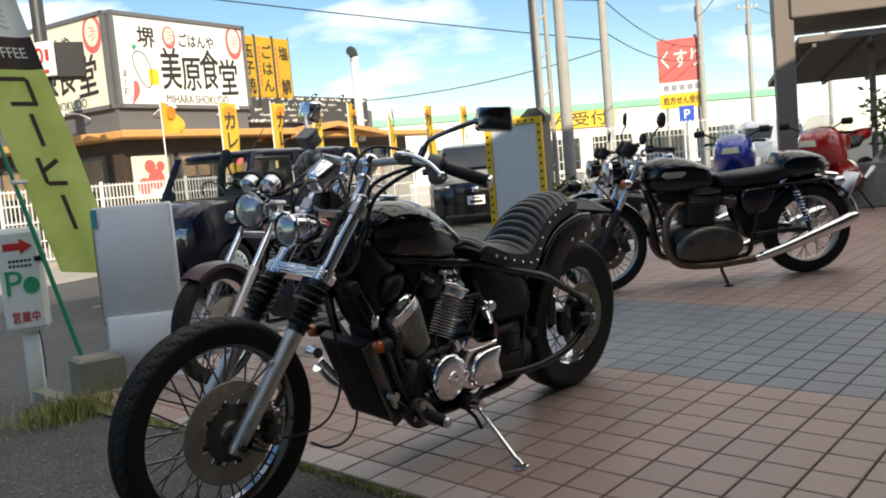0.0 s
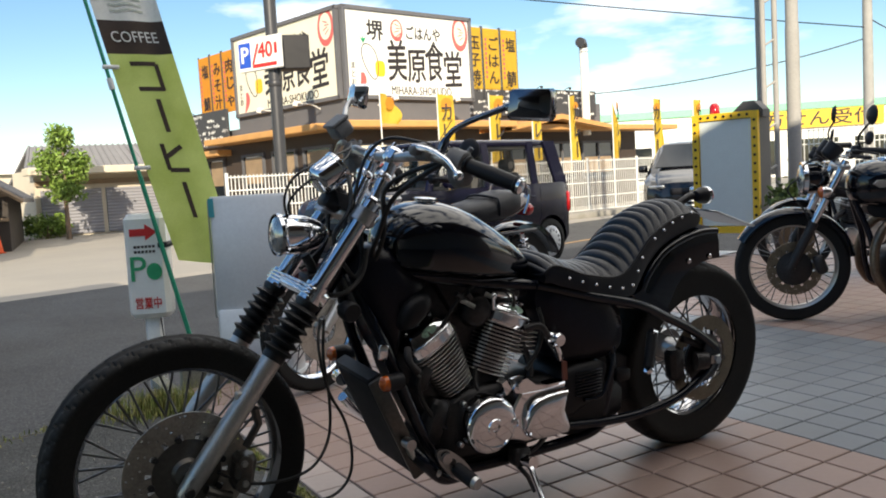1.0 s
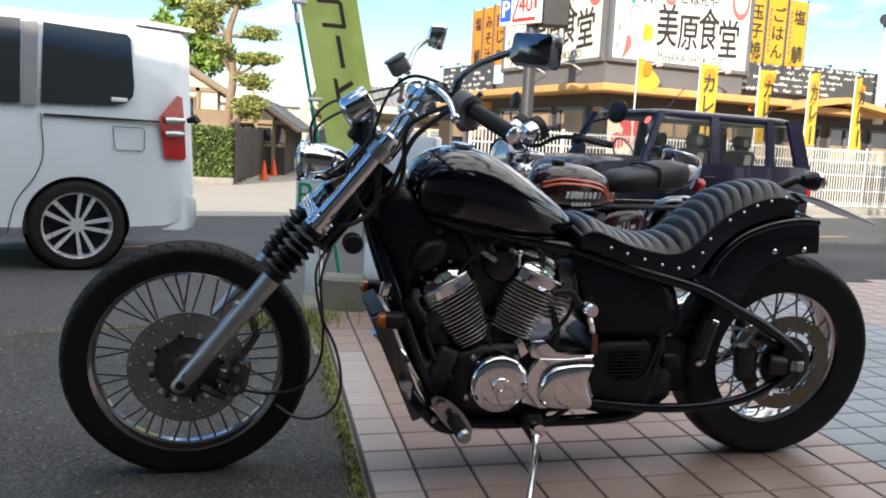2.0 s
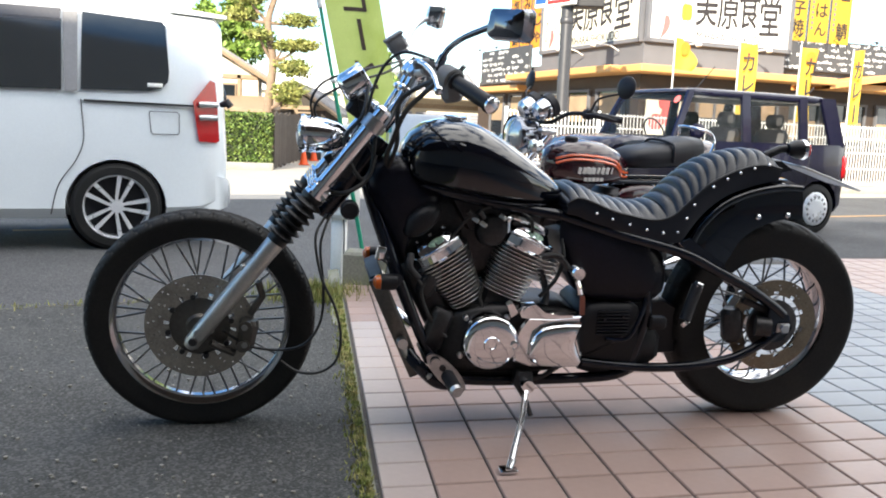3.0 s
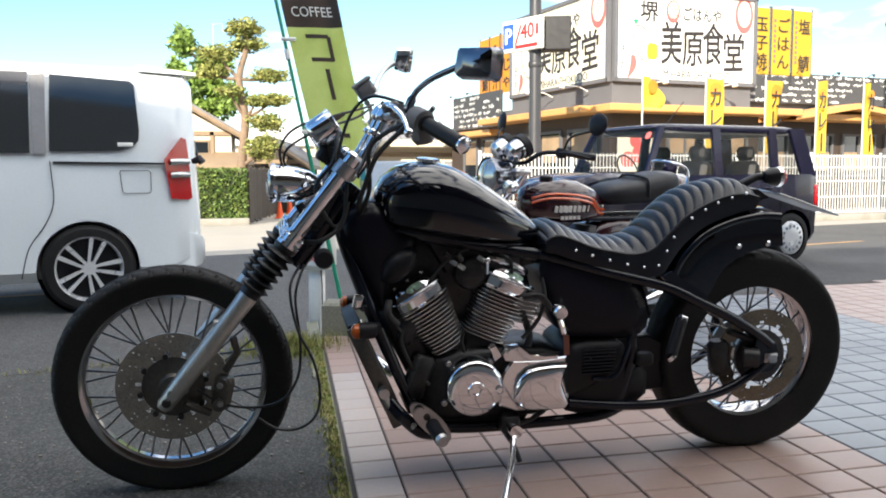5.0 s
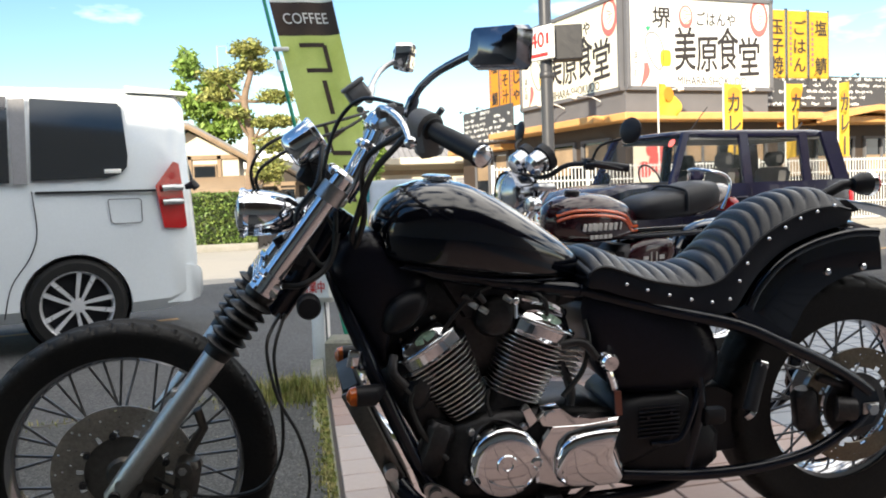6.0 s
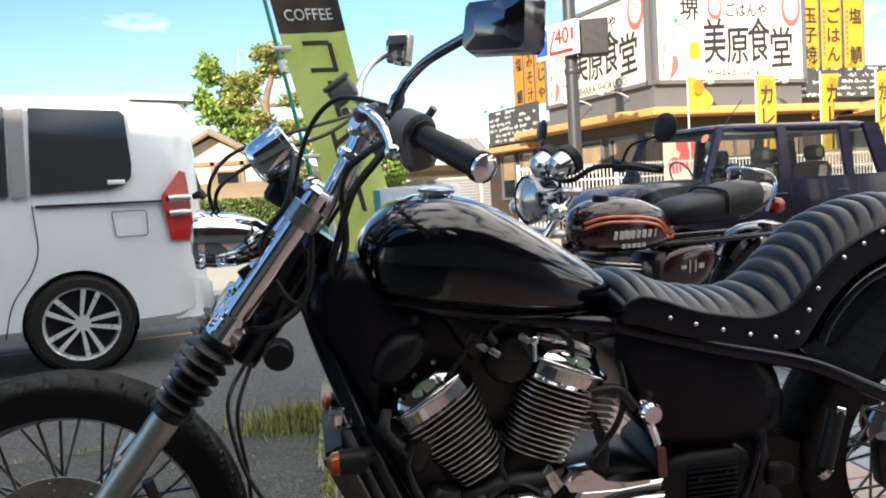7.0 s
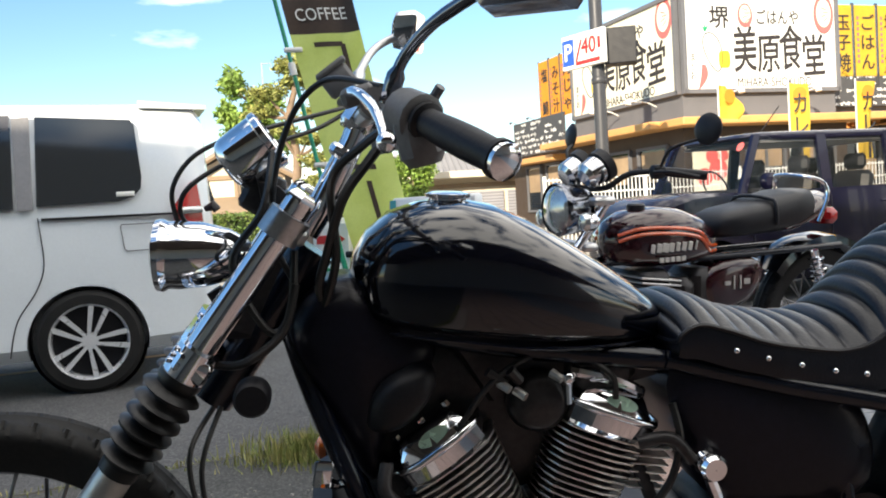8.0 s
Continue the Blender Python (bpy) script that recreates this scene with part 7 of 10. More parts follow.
cut(hb2, [(0.85, 0.33, 0.38, -1.1, -0.58), (0.85, 0.33, 0.38, 0.58, 1.1), (3.45, 0.33, 0.38, -1.1, -0.58), (3.45, 0.33, 0.38, 0.58, 1.1)])
for x in (0.85, 3.45):
    for sd, yy in ((-1, 0.10), (1, 1.67)):
        car_wheel(hcar, x, yy, 0.33, 0.21, 5, sd)
c = Mesh()
c.loft([[(1.18, 0.17, 1.10), (1.18, 1.60, 1.10), (1.86, 1.44, 1.53), (1.86, 0.33, 1.53)], [(1.16, 0.17, 1.12), (1.16, 1.60, 1.12), (1.84, 1.44, 1.55), (1.84, 0.33, 1.55)]])
part("windscreen", c, TINTED, hcar, smooth=0)
for yy in (0.26, 1.51):
    c = Mesh()
    c.box((0.08, yy, 0.775), (0.14, 0.30, 0.055), Matrix.Rotation(radians(12 if yy < 1 else -12), 3, "Z"), 0.03)
    part("headlight", c, CLEARLENS, hcar)
c = Mesh()
c.box((0.0, 0.885, 0.68), (0.05, 0.80, 0.12), None, 0.02)
part("grille", c, SATIN, hcar)
c = Mesh()
c.box((-0.03, 0.885, 0.70), (0.02, 0.13, 0.10), None, 0.02)
part("badge", c, CHROME, hcar)
c = Mesh()
c.box((-0.02, 0.885, 0.50), (0.02, 0.33, 0.165), None, 0.003)
plt = part("number_plate", c, SIGNWHITE, hcar, "white number plate", smooth=0)
c = Mesh()
c.box((-0.034, 0.885, 0.475), (0.006, 0.24, 0.05))
c.box((-0.034, 0.885, 0.545), (0.006, 0.13, 0.03))
part("plate_bar", c, INK, plt, smooth=0)
for yy in (-0.08, 1.85):
    c = Mesh()
    c.box((1.55, yy, 1.10), (0.12, 0.18, 0.14), None, 0.04)
    part("door_mirror", c, BLACKCAR, hcar)
side_pane(hcar, "side_window", [(1.75, 1.10), (3.5, 1.14), (3.35, 1.44), (2.1, 1.50)], 0.0, TINTED, "", 0.012, 0.45, 1.06)


# ---------------------------------------------------------------- parked standard motorcycles
def standard_bike(name, m, label, wb, R, paint, seat_mat, stripe, engine_z=0.34, spoke_n=36, lean=4.0, lift=0.0, reach=0.0):
    """A classic upright motorcycle, front wheel at the origin, rear along +x."""
    b = thing(name, m @ Matrix.Rotation(radians(lean), 4, "X"), label, "motorcycle", "parked motorcycles")
    RF = R - 0.075 * reach
    wheel(b, "front_wheel", -reach, RF, RF, 0.048, RF - 0.062, 0.028, spoke_n, 40, "spoked front wheel", rim_mat=CHROME if stripe else STEEL, flat=0.42)
    wheel(b, "rear_wheel", wb, R, R, 0.058, R - 0.072, 0.034, spoke_n, 36, "spoked rear wheel", rim_mat=CHROME if stripe else STEEL, flat=0.40)
    c = Mesh()
    c.lathe([(0.15, -0.068), (0.15, -0.062), (0.07, -0.062), (0.07, -0.068)], (-reach, 0, RF), "y", 40, close=True)
    part("brake_disc", c, RUSTED if stripe else BROWNDISC, b)
    rake = Vector((0.44, 0, 0.90)).normalized()
    hub_, crown = Vector((-0.02 - reach, 0, RF)), Vector((-0.02, 0, R)) + rake * 0.66
    for sd in (-1, 1):
        o_ = Vector((0, sd * 0.095, 0))
        leg = part("fork_leg", Mesh().tube([hub_ + o_, hub_.lerp(crown, 0.46) + o_], 0.026, 14), ALLOY if stripe else DARKMETAL, b)
        part("fork_tube", Mesh().tube([hub_.lerp(crown, 0.46) + o_, crown + o_], 0.019, 12), CHROME, leg)
    top_ = Vector((-0.02, 0, R)) + rake * 0.60
    c = Mesh()
    ring = []
    for i in range(15):
        t = radians(20 + (105 if stripe else 130) * i / 14)
        rr_ = RF + 0.022
        p = lambda k, y: (k * math.cos(t) - reach, y, RF + k * math.sin(t))
        ring.append([p(rr_ - 0.028, -0.066), p(rr_ - 0.006, -0.062), p(rr_ + 0.006, 0), p(rr_ - 0.006, 0.062), p(rr_ - 0.028, 0.066), p(rr_ - 0.010, 0.056), p(rr_, 0), p(rr_ - 0.010, -0.056)])
    c.loft(ring)
    part("front_fender", c, MAROONDULL if stripe else PAINT, b, smooth=60)
    c = Mesh()
    ring = []
    for i in range(15):
        t = radians(25 + 115 * i / 14)
        rr_ = R + 0.06
        p = lambda k, y: (wb + k * math.cos(t), y, R + k * math.sin(t))
        ring.append([p(rr_ - 0.04, -0.085), p(rr_ - 0.008, -0.078), p(rr_ + 0.006, 0), p(rr_ - 0.008, 0.078), p(rr_ - 0.04, 0.085), p(rr_ - 0.014, 0.072), p(rr_ - 0.004, 0), p(rr_ - 0.014, -0.072)])
    c.loft(ring)
    part("rear_fender", c, PAINT, b, smooth=60)
    hl_ = Mesh()
    hl_.lathe([(0.088, 0.0), (0.092, 0.01), (0.088, 0.03), (0.084, 0.08), (0.060, 0.13), (0.001, 0.15)], (0, 0, 0), "x", 32)
    hx = top_ + Vector((-0.15 if stripe else -0.19, 0, 0.02))
    h = part("headlight", hl_, DARKCHROME if stripe else PAINT, b, "round headlight", m=Matrix.Translation(hx) @ Matrix.Scale(1.12 if stripe else 1.0, 4))
    hg_ = Mesh()
    hg_.lathe([(0.001, -0.022), (0.05, -0.014), (0.078, 0.0), (0.087, 0.012)], (0, 0, 0), "x", 32)
    part("headlight_lens", hg_, CLEARLENS, h)
    for sd in (-1, 1):
        c = Mesh()
        c.lathe([(0.048, 0.035), (0.050, 0.03), (0.046, -0.04), (0.030, -0.055), (0.001, -0.055)], (0, 0, 0), "z", 24)
        g_ = part("gauge", c, RIM if stripe else SATIN, b, "round chrome-cased instrument" if stripe else "round instrument", m=Matrix.Translation(top_ + Vector((-0.01 if stripe else -0.05, sd * 0.070, 0.165))) @ Matrix.Rotation(radians(62 if stripe else 38), 4, "Y") @ Matrix.Scale(1.12 if stripe else 1.0, 4))
        c = Mesh()
        c.lathe([(0.047, 0.012), (0.056, 0.014), (0.057, 0.044), (0.048, 0.046)], (0, 0, 0), "z", 24)
        part("gauge_rim", c, SATIN, g_, "black rubber rim")
        c = Mesh()
        c.lathe([(0.046, 0.030), (0.001, 0.030)], (0, 0, 0), "z", 20)
        part("dial", c, SATIN, g_)
    c = Mesh()
    for sd in (-1, 1):
        c.tube(spline([top_ + Vector((0.02, 0, 0.09)), top_ + Vector((0.02, sd * 0.10, 0.10)), top_ + Vector((0.05, sd * 0.20, 0.15)), top_ + Vector((0.13, sd * 0.30, 0.155)), top_ + Vector((0.22, sd * 0.38, 0.14))], 4), 0.011, 10)
    hbr = part("handlebar", c, SATIN if stripe else CHROME, b)
    c = Mesh()
    c.box(top_ + Vector((0.0, 0, 0.05)), (0.10, 0.24, 0.03), None, 0.01)
    part("fork_clamp", c, STEEL if stripe else SATIN, b)
    c = Mesh()
    c.box(top_ + Vector((-0.13 * 0.5, 0, -0.12)), (0.07, 0.24, 0.03), None, 0.01)
    part("fork_clamp", c, STEEL if stripe else SATIN, b)
    for sd in (-1, 1):
        c = Mesh()
        a = top_ + Vector((0.13, sd * 0.30, 0.155))
        e = top_ + Vector((0.235, sd * 0.395, 0.138))
        c.tube([a, a.lerp(e, 0.3), a.lerp(e, 0.8), e], [0.016, 0.0175, 0.0175, 0.0165], 12)
        part("grip", c, SATIN, hbr)
        c = Mesh()
        c.box(a + Vector((-0.02, -sd * 0.02, 0.0)), (0.05, 0.05, 0.05), None, 0.01)
        c.tube(spline([a + Vector((-0.05, 0, 0)), a + Vector((-0.02, sd * 0.06, 0.0)), a + Vector((0.05, sd * 0.12, -0.02))], 4), 0.007, 8)
        part("lever", c, SATIN, hbr)
        c = Mesh()
        mt = a + Vector((0.06, sd * 0.10, 0.11))
        c.tube(spline([a + Vector((-0.02, 0, 0.02)), a + Vector((-0.01, sd * 0.04, 0.08)), mt], 4), 0.006, 8)
        mi = part("mirror", c, SATIN, hbr, "round black mirror on a thin stem")
        c = Mesh()
        c.lathe([(0.001, -0.014), (0.04, -0.012), (0.056, 0.0), (0.056, 0.006)], (0, 0, 0), "x", 26)
        part("mirror_shell", c, SATIN, mi, m=Matrix.Translation(mt + Vector((0.012, sd * 0.035, 0.035))) @ pose(0, 0, 0, 0, 8, 12 * -sd))
        c = Mesh()
        c.lathe([(0.001, 0.0065), (0.052, 0.0065)], (0, 0, 0), "x", 26)
        part("mirror_face", c, MIRROR, mi, m=Matrix.Translation(mt + Vector((0.012, sd * 0.035, 0.035))) @ pose(0, 0, 0, 0, 8, 12 * -sd))
        c = Mesh()
        sg_ = top_ + Vector((-0.10, sd * 0.15, -0.02))
        c.tube([sg_ + Vector((0.05, -sd * 0.05, 0)), sg_ + Vector((0.03, 0, 0))], 0.01, 8)
        c.tube([sg_ + Vector((0.04, 0, 0)), sg_ + Vector((0.02, 0, 0)), sg_ + Vector((-0.012, 0, 0))], [0.018, 0.034, 0.036], 16)
        s_ = part("turn_signal", c, CHROME, b)
        c = Mesh()
        c.tube([sg_ + Vector((-0.012, 0, 0)), sg_ + Vector((-0.03, 0, 0)), sg_ + Vector((-0.036, 0, 0))], [0.035, 0.028, 0.01], 16)
        part("signal_lens", c, CLEARLENS if stripe else AMBER, s_)
    # tank
    T0 = top_.x + 0.06
    c = Mesh()
    layers = []
    TK = ((0, 0.70, 0.74, 0.03), (0.03, 0.665, 0.79, 0.085), (0.10, 0.645, 0.825, 0.125), (0.22, 0.635, 0.840, 0.140), (0.32, 0.635, 0.830, 0.138), (0.42, 0.640, 0.795, 0.115), (0.49, 0.650, 0.750, 0.080), (0.525, 0.665, 0.715, 0.03))
    for u, z0_, z1_, hw in TK:
        ring = []
        z1_ += lift * 0.45

        for j in range(24):
            a = 2 * math.pi * j / 24
            cy, cz = math.cos(a), math.sin(a)
            ring.append((T0 + u, hw * math.copysign(abs(cy) ** 0.7, cy), (z0_ + (z1_ - z0_) * 0.42) + math.copysign(abs(cz) ** 0.7, cz) * ((z1_ - z0_) * (0.58 if cz > 0 else 0.42))))
        layers.append(ring)
    c.loft(layers)
    t_ = part("fuel_tank", c, paint, b, "glossy dark fuel tank", smooth=70)
    c = Mesh()
    c.lathe([(0.036, -0.01), (0.036, 0.012), (0.03, 0.018), (0.001, 0.019)], (T0 + 0.16, 0, 0.836 + lift * 0.45), "z", 20)
    part("filler_cap", c, SATIN if stripe else CHROME, t_)
    if stripe:
        for k, mt_ in ((0.0, STRIPE), (0.022, STRIPE)):
            c = Mesh()
            line = [(T0 + 0.025, 0.775), (T0 + 0.10, 0.800), (T0 + 0.25, 0.795), (T0 + 0.36, 0.775), (T0 + 0.405, 0.745), (T0 + 0.435, 0.715), (T0 + 0.49, 0.708)]
            for sd in (-1, 1):
                pts = []
                for x, z in line:
                    u = x - T0
                    zz = z - k
                    us = [q[0] for q in TK]
                    z0_, z1_, hw = (float(np.interp(u, us, [q[i] for q in TK])) for i in (1, 2, 3))
                    z1_ += lift * 0.45
                    zc = z0_ + (z1_ - z0_) * 0.42
                    sv = min(abs(zz - zc) / ((z1_ - z0_) * (0.58 if zz > zc else 0.42)), 0.98) ** (1 / 0.7)
                    pts.append((x, sd * hw * math.sqrt(1 - sv * sv) ** 0.7, zz))
                c.tube(spline(pts, 4), 0.0075, 6)
            part("tank_stripe", c, mt_, t_, "orange pinstripe")
        for i, wd in enumerate((0.020, 0.024, 0.032, 0.024, 0.020, 0.024, 0.020, 0.009)):
            part("badge_bar", Mesh().box((T0 + 0.135 + i * 0.0295, -0.1415, 0.722), (wd, 0.004, 0.034), Matrix.Rotation(radians(12), 3, "Y"), 0.001), ALLOY, t_, "silver badge bar", smooth=0)
        for i in range(5):
            part("badge_bar", Mesh().box((T0 + 0.175 + i * 0.026, -0.142, 0.676), (0.020, 0.004, 0.019)), ALLOY, t_, "silver badge bar", smooth=0)
    else:
        for sd in (-1, 1):
            c = Mesh()
            c.box((T0 + 0.20, sd * 0.140, 0.750), (0.13, 0.010, 0.040), None, 0.004)
            part("tank_badge", c, ALLOY, t_, "silver badge plate")
    # seat
    c = Mesh()
    S0 = T0 + 0.49
    layers = []
    prof_ = ((0.0, 0.67, 0.715, 0.07), (0.03, 0.655, 0.750, 0.11), (0.11, 0.655, 0.772, 0.135), (0.24, 0.66, 0.790, 0.14), (0.28, 0.66, 0.805, 0.14), (0.40, 0.67, 0.832, 0.135), (0.49, 0.69, 0.836, 0.12), (0.54, 0.71, 0.80, 0.08)) if stripe else ((0.0, 0.69, 0.725, 0.07), (0.04, 0.675, 0.755, 0.11), (0.14, 0.655, 0.775, 0.140), (0.28, 0.655, 0.785, 0.140), (0.36, 0.66, 0.80, 0.125), (0.38, 0.67, 0.79, 0.10))
    for u, z0_, z1_, hw in prof_:
        layers.append([(S0 + u, hw * math.copysign(abs(math.cos(a)) ** 0.55, math.cos(a)), (z0_ + z1_) / 2 + (z1_ - z0_) / 2 * math.copysign(abs(math.sin(a)) ** 0.55, math.sin(a))) for a in [2 * math.pi * j / 20 for j in range(20)]])
    c.loft(layers)
    s_ = part("seat", c, seat_mat, b, "black seat", m=Matrix.Translation((0, 0, lift)), smooth=60)
    if stripe:
        c = Mesh()
        c.tube(spline([(S0 + 0.26, -0.145, 0.70), (S0 + 0.26, -0.14, 0.77), (S0 + 0.265, -0.10, 0.804), (S0 + 0.265, 0.10, 0.804), (S0 + 0.26, 0.145, 0.70)], 4), 0.008, 8)
        part("seat_strap", c, seat_mat, s_)
        c = Mesh()
        c.tube(spline([(S0 + 0.48, -0.150, 0.70), (S0 + 0.53, -0.150, 0.80), (S0 + 0.52, -0.13, 0.865), (S0 + 0.46, -0.06, 0.890), (S0 + 0.46, 0.06, 0.890), (S0 + 0.52, 0.13, 0.865), (S0 + 0.53, 0.150, 0.80), (S0 + 0.48, 0.150, 0.70)], 5), 0.008, 8)
        part("grab_rail", c, CHROME, b, "chrome grab rail", m=Matrix.Translation((0, 0, lift)))
        c = Mesh()
        layers = [[(S0 + 0.34 + u * 0.72, hw * math.cos(a), zc + hz * math.sin(a)) for a in [2 * math.pi * j / 16 for j in range(16)]] for u, hw, zc, hz in ((0, 0.12, 0.68, 0.02), (0.1, 0.125, 0.70, 0.045), (0.28, 0.115, 0.745, 0.055), (0.38, 0.08, 0.775, 0.045), (0.42, 0.03, 0.785, 0.02))]
        c.loft(layers)
        part("tail_cowl", c, MAROON, b, "dark maroon tail cowl", m=Matrix.Translation((0, 0, lift)), smooth=60)
    c = Mesh()
    c.box((S0 + 0.66 if stripe else wb + 0.26, 0, R + 0.46 if stripe else R + 0.36), (0.08, 0.14, 0.07), None, 0.02)
    part("tail_lamp", c, REDLENS, b)
    # engine and frame
    c = Mesh()
    ex = T0 + 0.14
    c.box((ex + 0.10, 0, engine_z), (0.42, 0.30, 0.20), None, 0.05)
    e_ = part("crankcase", c, DARKMETAL, b, "dark engine crankcase")
    c = Mesh()
    c.lathe([(0.115, -0.155), (0.112, -0.175), (0.085, -0.188), (0.001, -0.190)], (ex + 0.14, 0, engine_z + 0.015), "y", 32)
    c.lathe([(0.075, -0.155), (0.072, -0.172), (0.05, -0.180), (0.001, -0.181)], (ex - 0.04, 0, engine_z - 0.005), "y", 28)
    part("side_case", c, STEEL if stripe else FIN, b, "dull polished engine side case", smooth=40)
    for i in range(9):
        c = Mesh()
        c.box((ex + 0.03, 0, engine_z + 0.11 + i * 0.019), (0.19, 0.30, 0.007), Matrix.Rotation(radians(8), 3, "Y"), 0.002)
        part("fin", c, DARKMETAL if i < 7 else STEEL, e_)
    c = Mesh()
    c.box((ex + 0.03, 0, engine_z + 0.19), (0.14, 0.25, 0.20), None, 0.02)
    c.box((ex + 0.19, 0, engine_z + 0.20), (0.10, 0.22, 0.10), None, 0.03)
    c.box((ex + 0.34, 0, engine_z + 0.14), (0.22, 0.20, 0.28), None, 0.03)
    part("cylinder_block", c, DARKMETAL, e_)
    c = Mesh()
    for sd in (-1, 1):
        c.tube(spline([(T0 - 0.02, sd * 0.03, 0.66), (ex - 0.12, sd * 0.09, 0.45), (ex - 0.10, sd * 0.11, 0.26), (ex - 0.02, sd * 0.12, 0.20), (ex + 0.42, sd * 0.12, 0.21), (ex + 0.50, sd * 0.12, 0.40)], 4), 0.016, 10)
        c.tube(spline([(ex + 0.48, sd * 0.12, 0.32), (wb, sd * 0.12, R)], 3), 0.016, 10)
        c.tube(spline([(T0, sd * 0.04, 0.67), (S0, sd * 0.09, 0.66), (wb + 0.05, sd * 0.10, 0.66)], 4), 0.014, 10)
    part("frame", c, FRAMEPAINT, b)
    for sd in (-1, 1):
        c = Mesh()
        a_, b_ = Vector((wb - 0.06, sd * 0.135, R + 0.05)), Vector((wb - 0.14, sd * 0.135, R + 0.33))
        c.rod(a_, b_, 0.018, n=10)
        k = [a_.lerp(b_, 0.15 + 0.75 * i / 60) + Vector((0.030 * math.cos(i * 0.94), 0.030 * math.sin(i * 0.94), 0)) for i in range(61)]
        c.tube(k, 0.0055, 6)
        part("shock_absorber", c, SATIN if not stripe else CHROME, b, "coil-over rear shock")
    c = Mesh()
    sd = -1
    c.tube(spline([(ex - 0.06, sd * 0.08, engine_z + 0.20), (ex - 0.16, sd * 0.12, engine_z + 0.12), (ex - 0.13, sd * 0.15, 0.22), (ex + 0.05, sd * 0.17, 0.185), (wb - 0.35, sd * 0.17, 0.20)], 5), 0.022, 12)
    part("exhaust_pipe", c, DARKMETAL, b)
    c = Mesh()
    c.tube([(wb - 0.36, sd * 0.17, 0.20), (wb - 0.30, sd * 0.175, 0.215), (wb + 0.10, sd * 0.19, 0.33), (wb + 0.20, sd * 0.19, 0.36), (wb + 0.22, sd * 0.19, 0.365)], [0.024, 0.042, 0.050, 0.048, 0.03], 18)
    part("silencer", c, CHROME, b, "bright chrome silencer")
    c = Mesh()
    c.pillow([(ex + 0.28, 0.44), (ex + 0.27, 0.64), (ex + 0.55, 0.66), (ex + 0.60, 0.58), (ex + 0.50, 0.44)], -0.125, 0.125, 0.03)
    pn = part("side_panel", c, PAINT if not stripe else MAROON, b, "dark side panel")
    if stripe:
        for i, (wd, h_) in enumerate(((0.05, 0.016), (0.012, 0.055), (0.012, 0.055), (0.05, 0.022))):
            part("badge_bar", Mesh().box((ex + 0.37 + i * 0.033, -0.1285, 0.555), (wd * 0.6, 0.004, h_)), ALLOY, pn, smooth=0)
    c = Mesh()
    c.tube([(ex + 0.24, -0.13, 0.20), (ex + 0.25, -0.20, 0.10), (ex + 0.26, -0.27, 0.035)], 0.011, 10)
    c.box((ex + 0.26, -0.275, 0.028), (0.05, 0.03, 0.012), None, 0.003)
    part("side_stand", c, SATIN, b)
    return b


KAW = Matrix.Translation((1.27, 1.82, 0)) @ pose(0, 0, 0, 0, 0, 13) @ Matrix.Translation((0.6, 0, 0)) @ pose(0, 0, 0, 0, 0, 3) @ Matrix.Translation((-0.6, 0, 0))
standard_bike("parked_motorcycle", KAW, "dark maroon classic motorcycle with orange tank stripes and chrome rail", 1.41, 0.325, MAROON, SATIN, True, lift=0.075, reach=0.20)
def hull(parent, name, secs, material, label="", n=24, px=0.7, pz=0.7, smooth=60):
    """A rounded body from sections: x, half width, middle height, half height up, half height down."""
    c = Mesh()
    c.loft([[(x, hw * math.copysign(abs(math.cos(a)) ** px, math.cos(a)), zc + (hu if math.sin(a) > 0 else hd) * math.copysign(abs(math.sin(a)) ** pz, math.sin(a))) for a in [2 * math.pi * k / n for k in range(n)]] for x, hw, zc, hu, hd in secs])
    return part(name, c, material, parent, label, smooth=smooth)


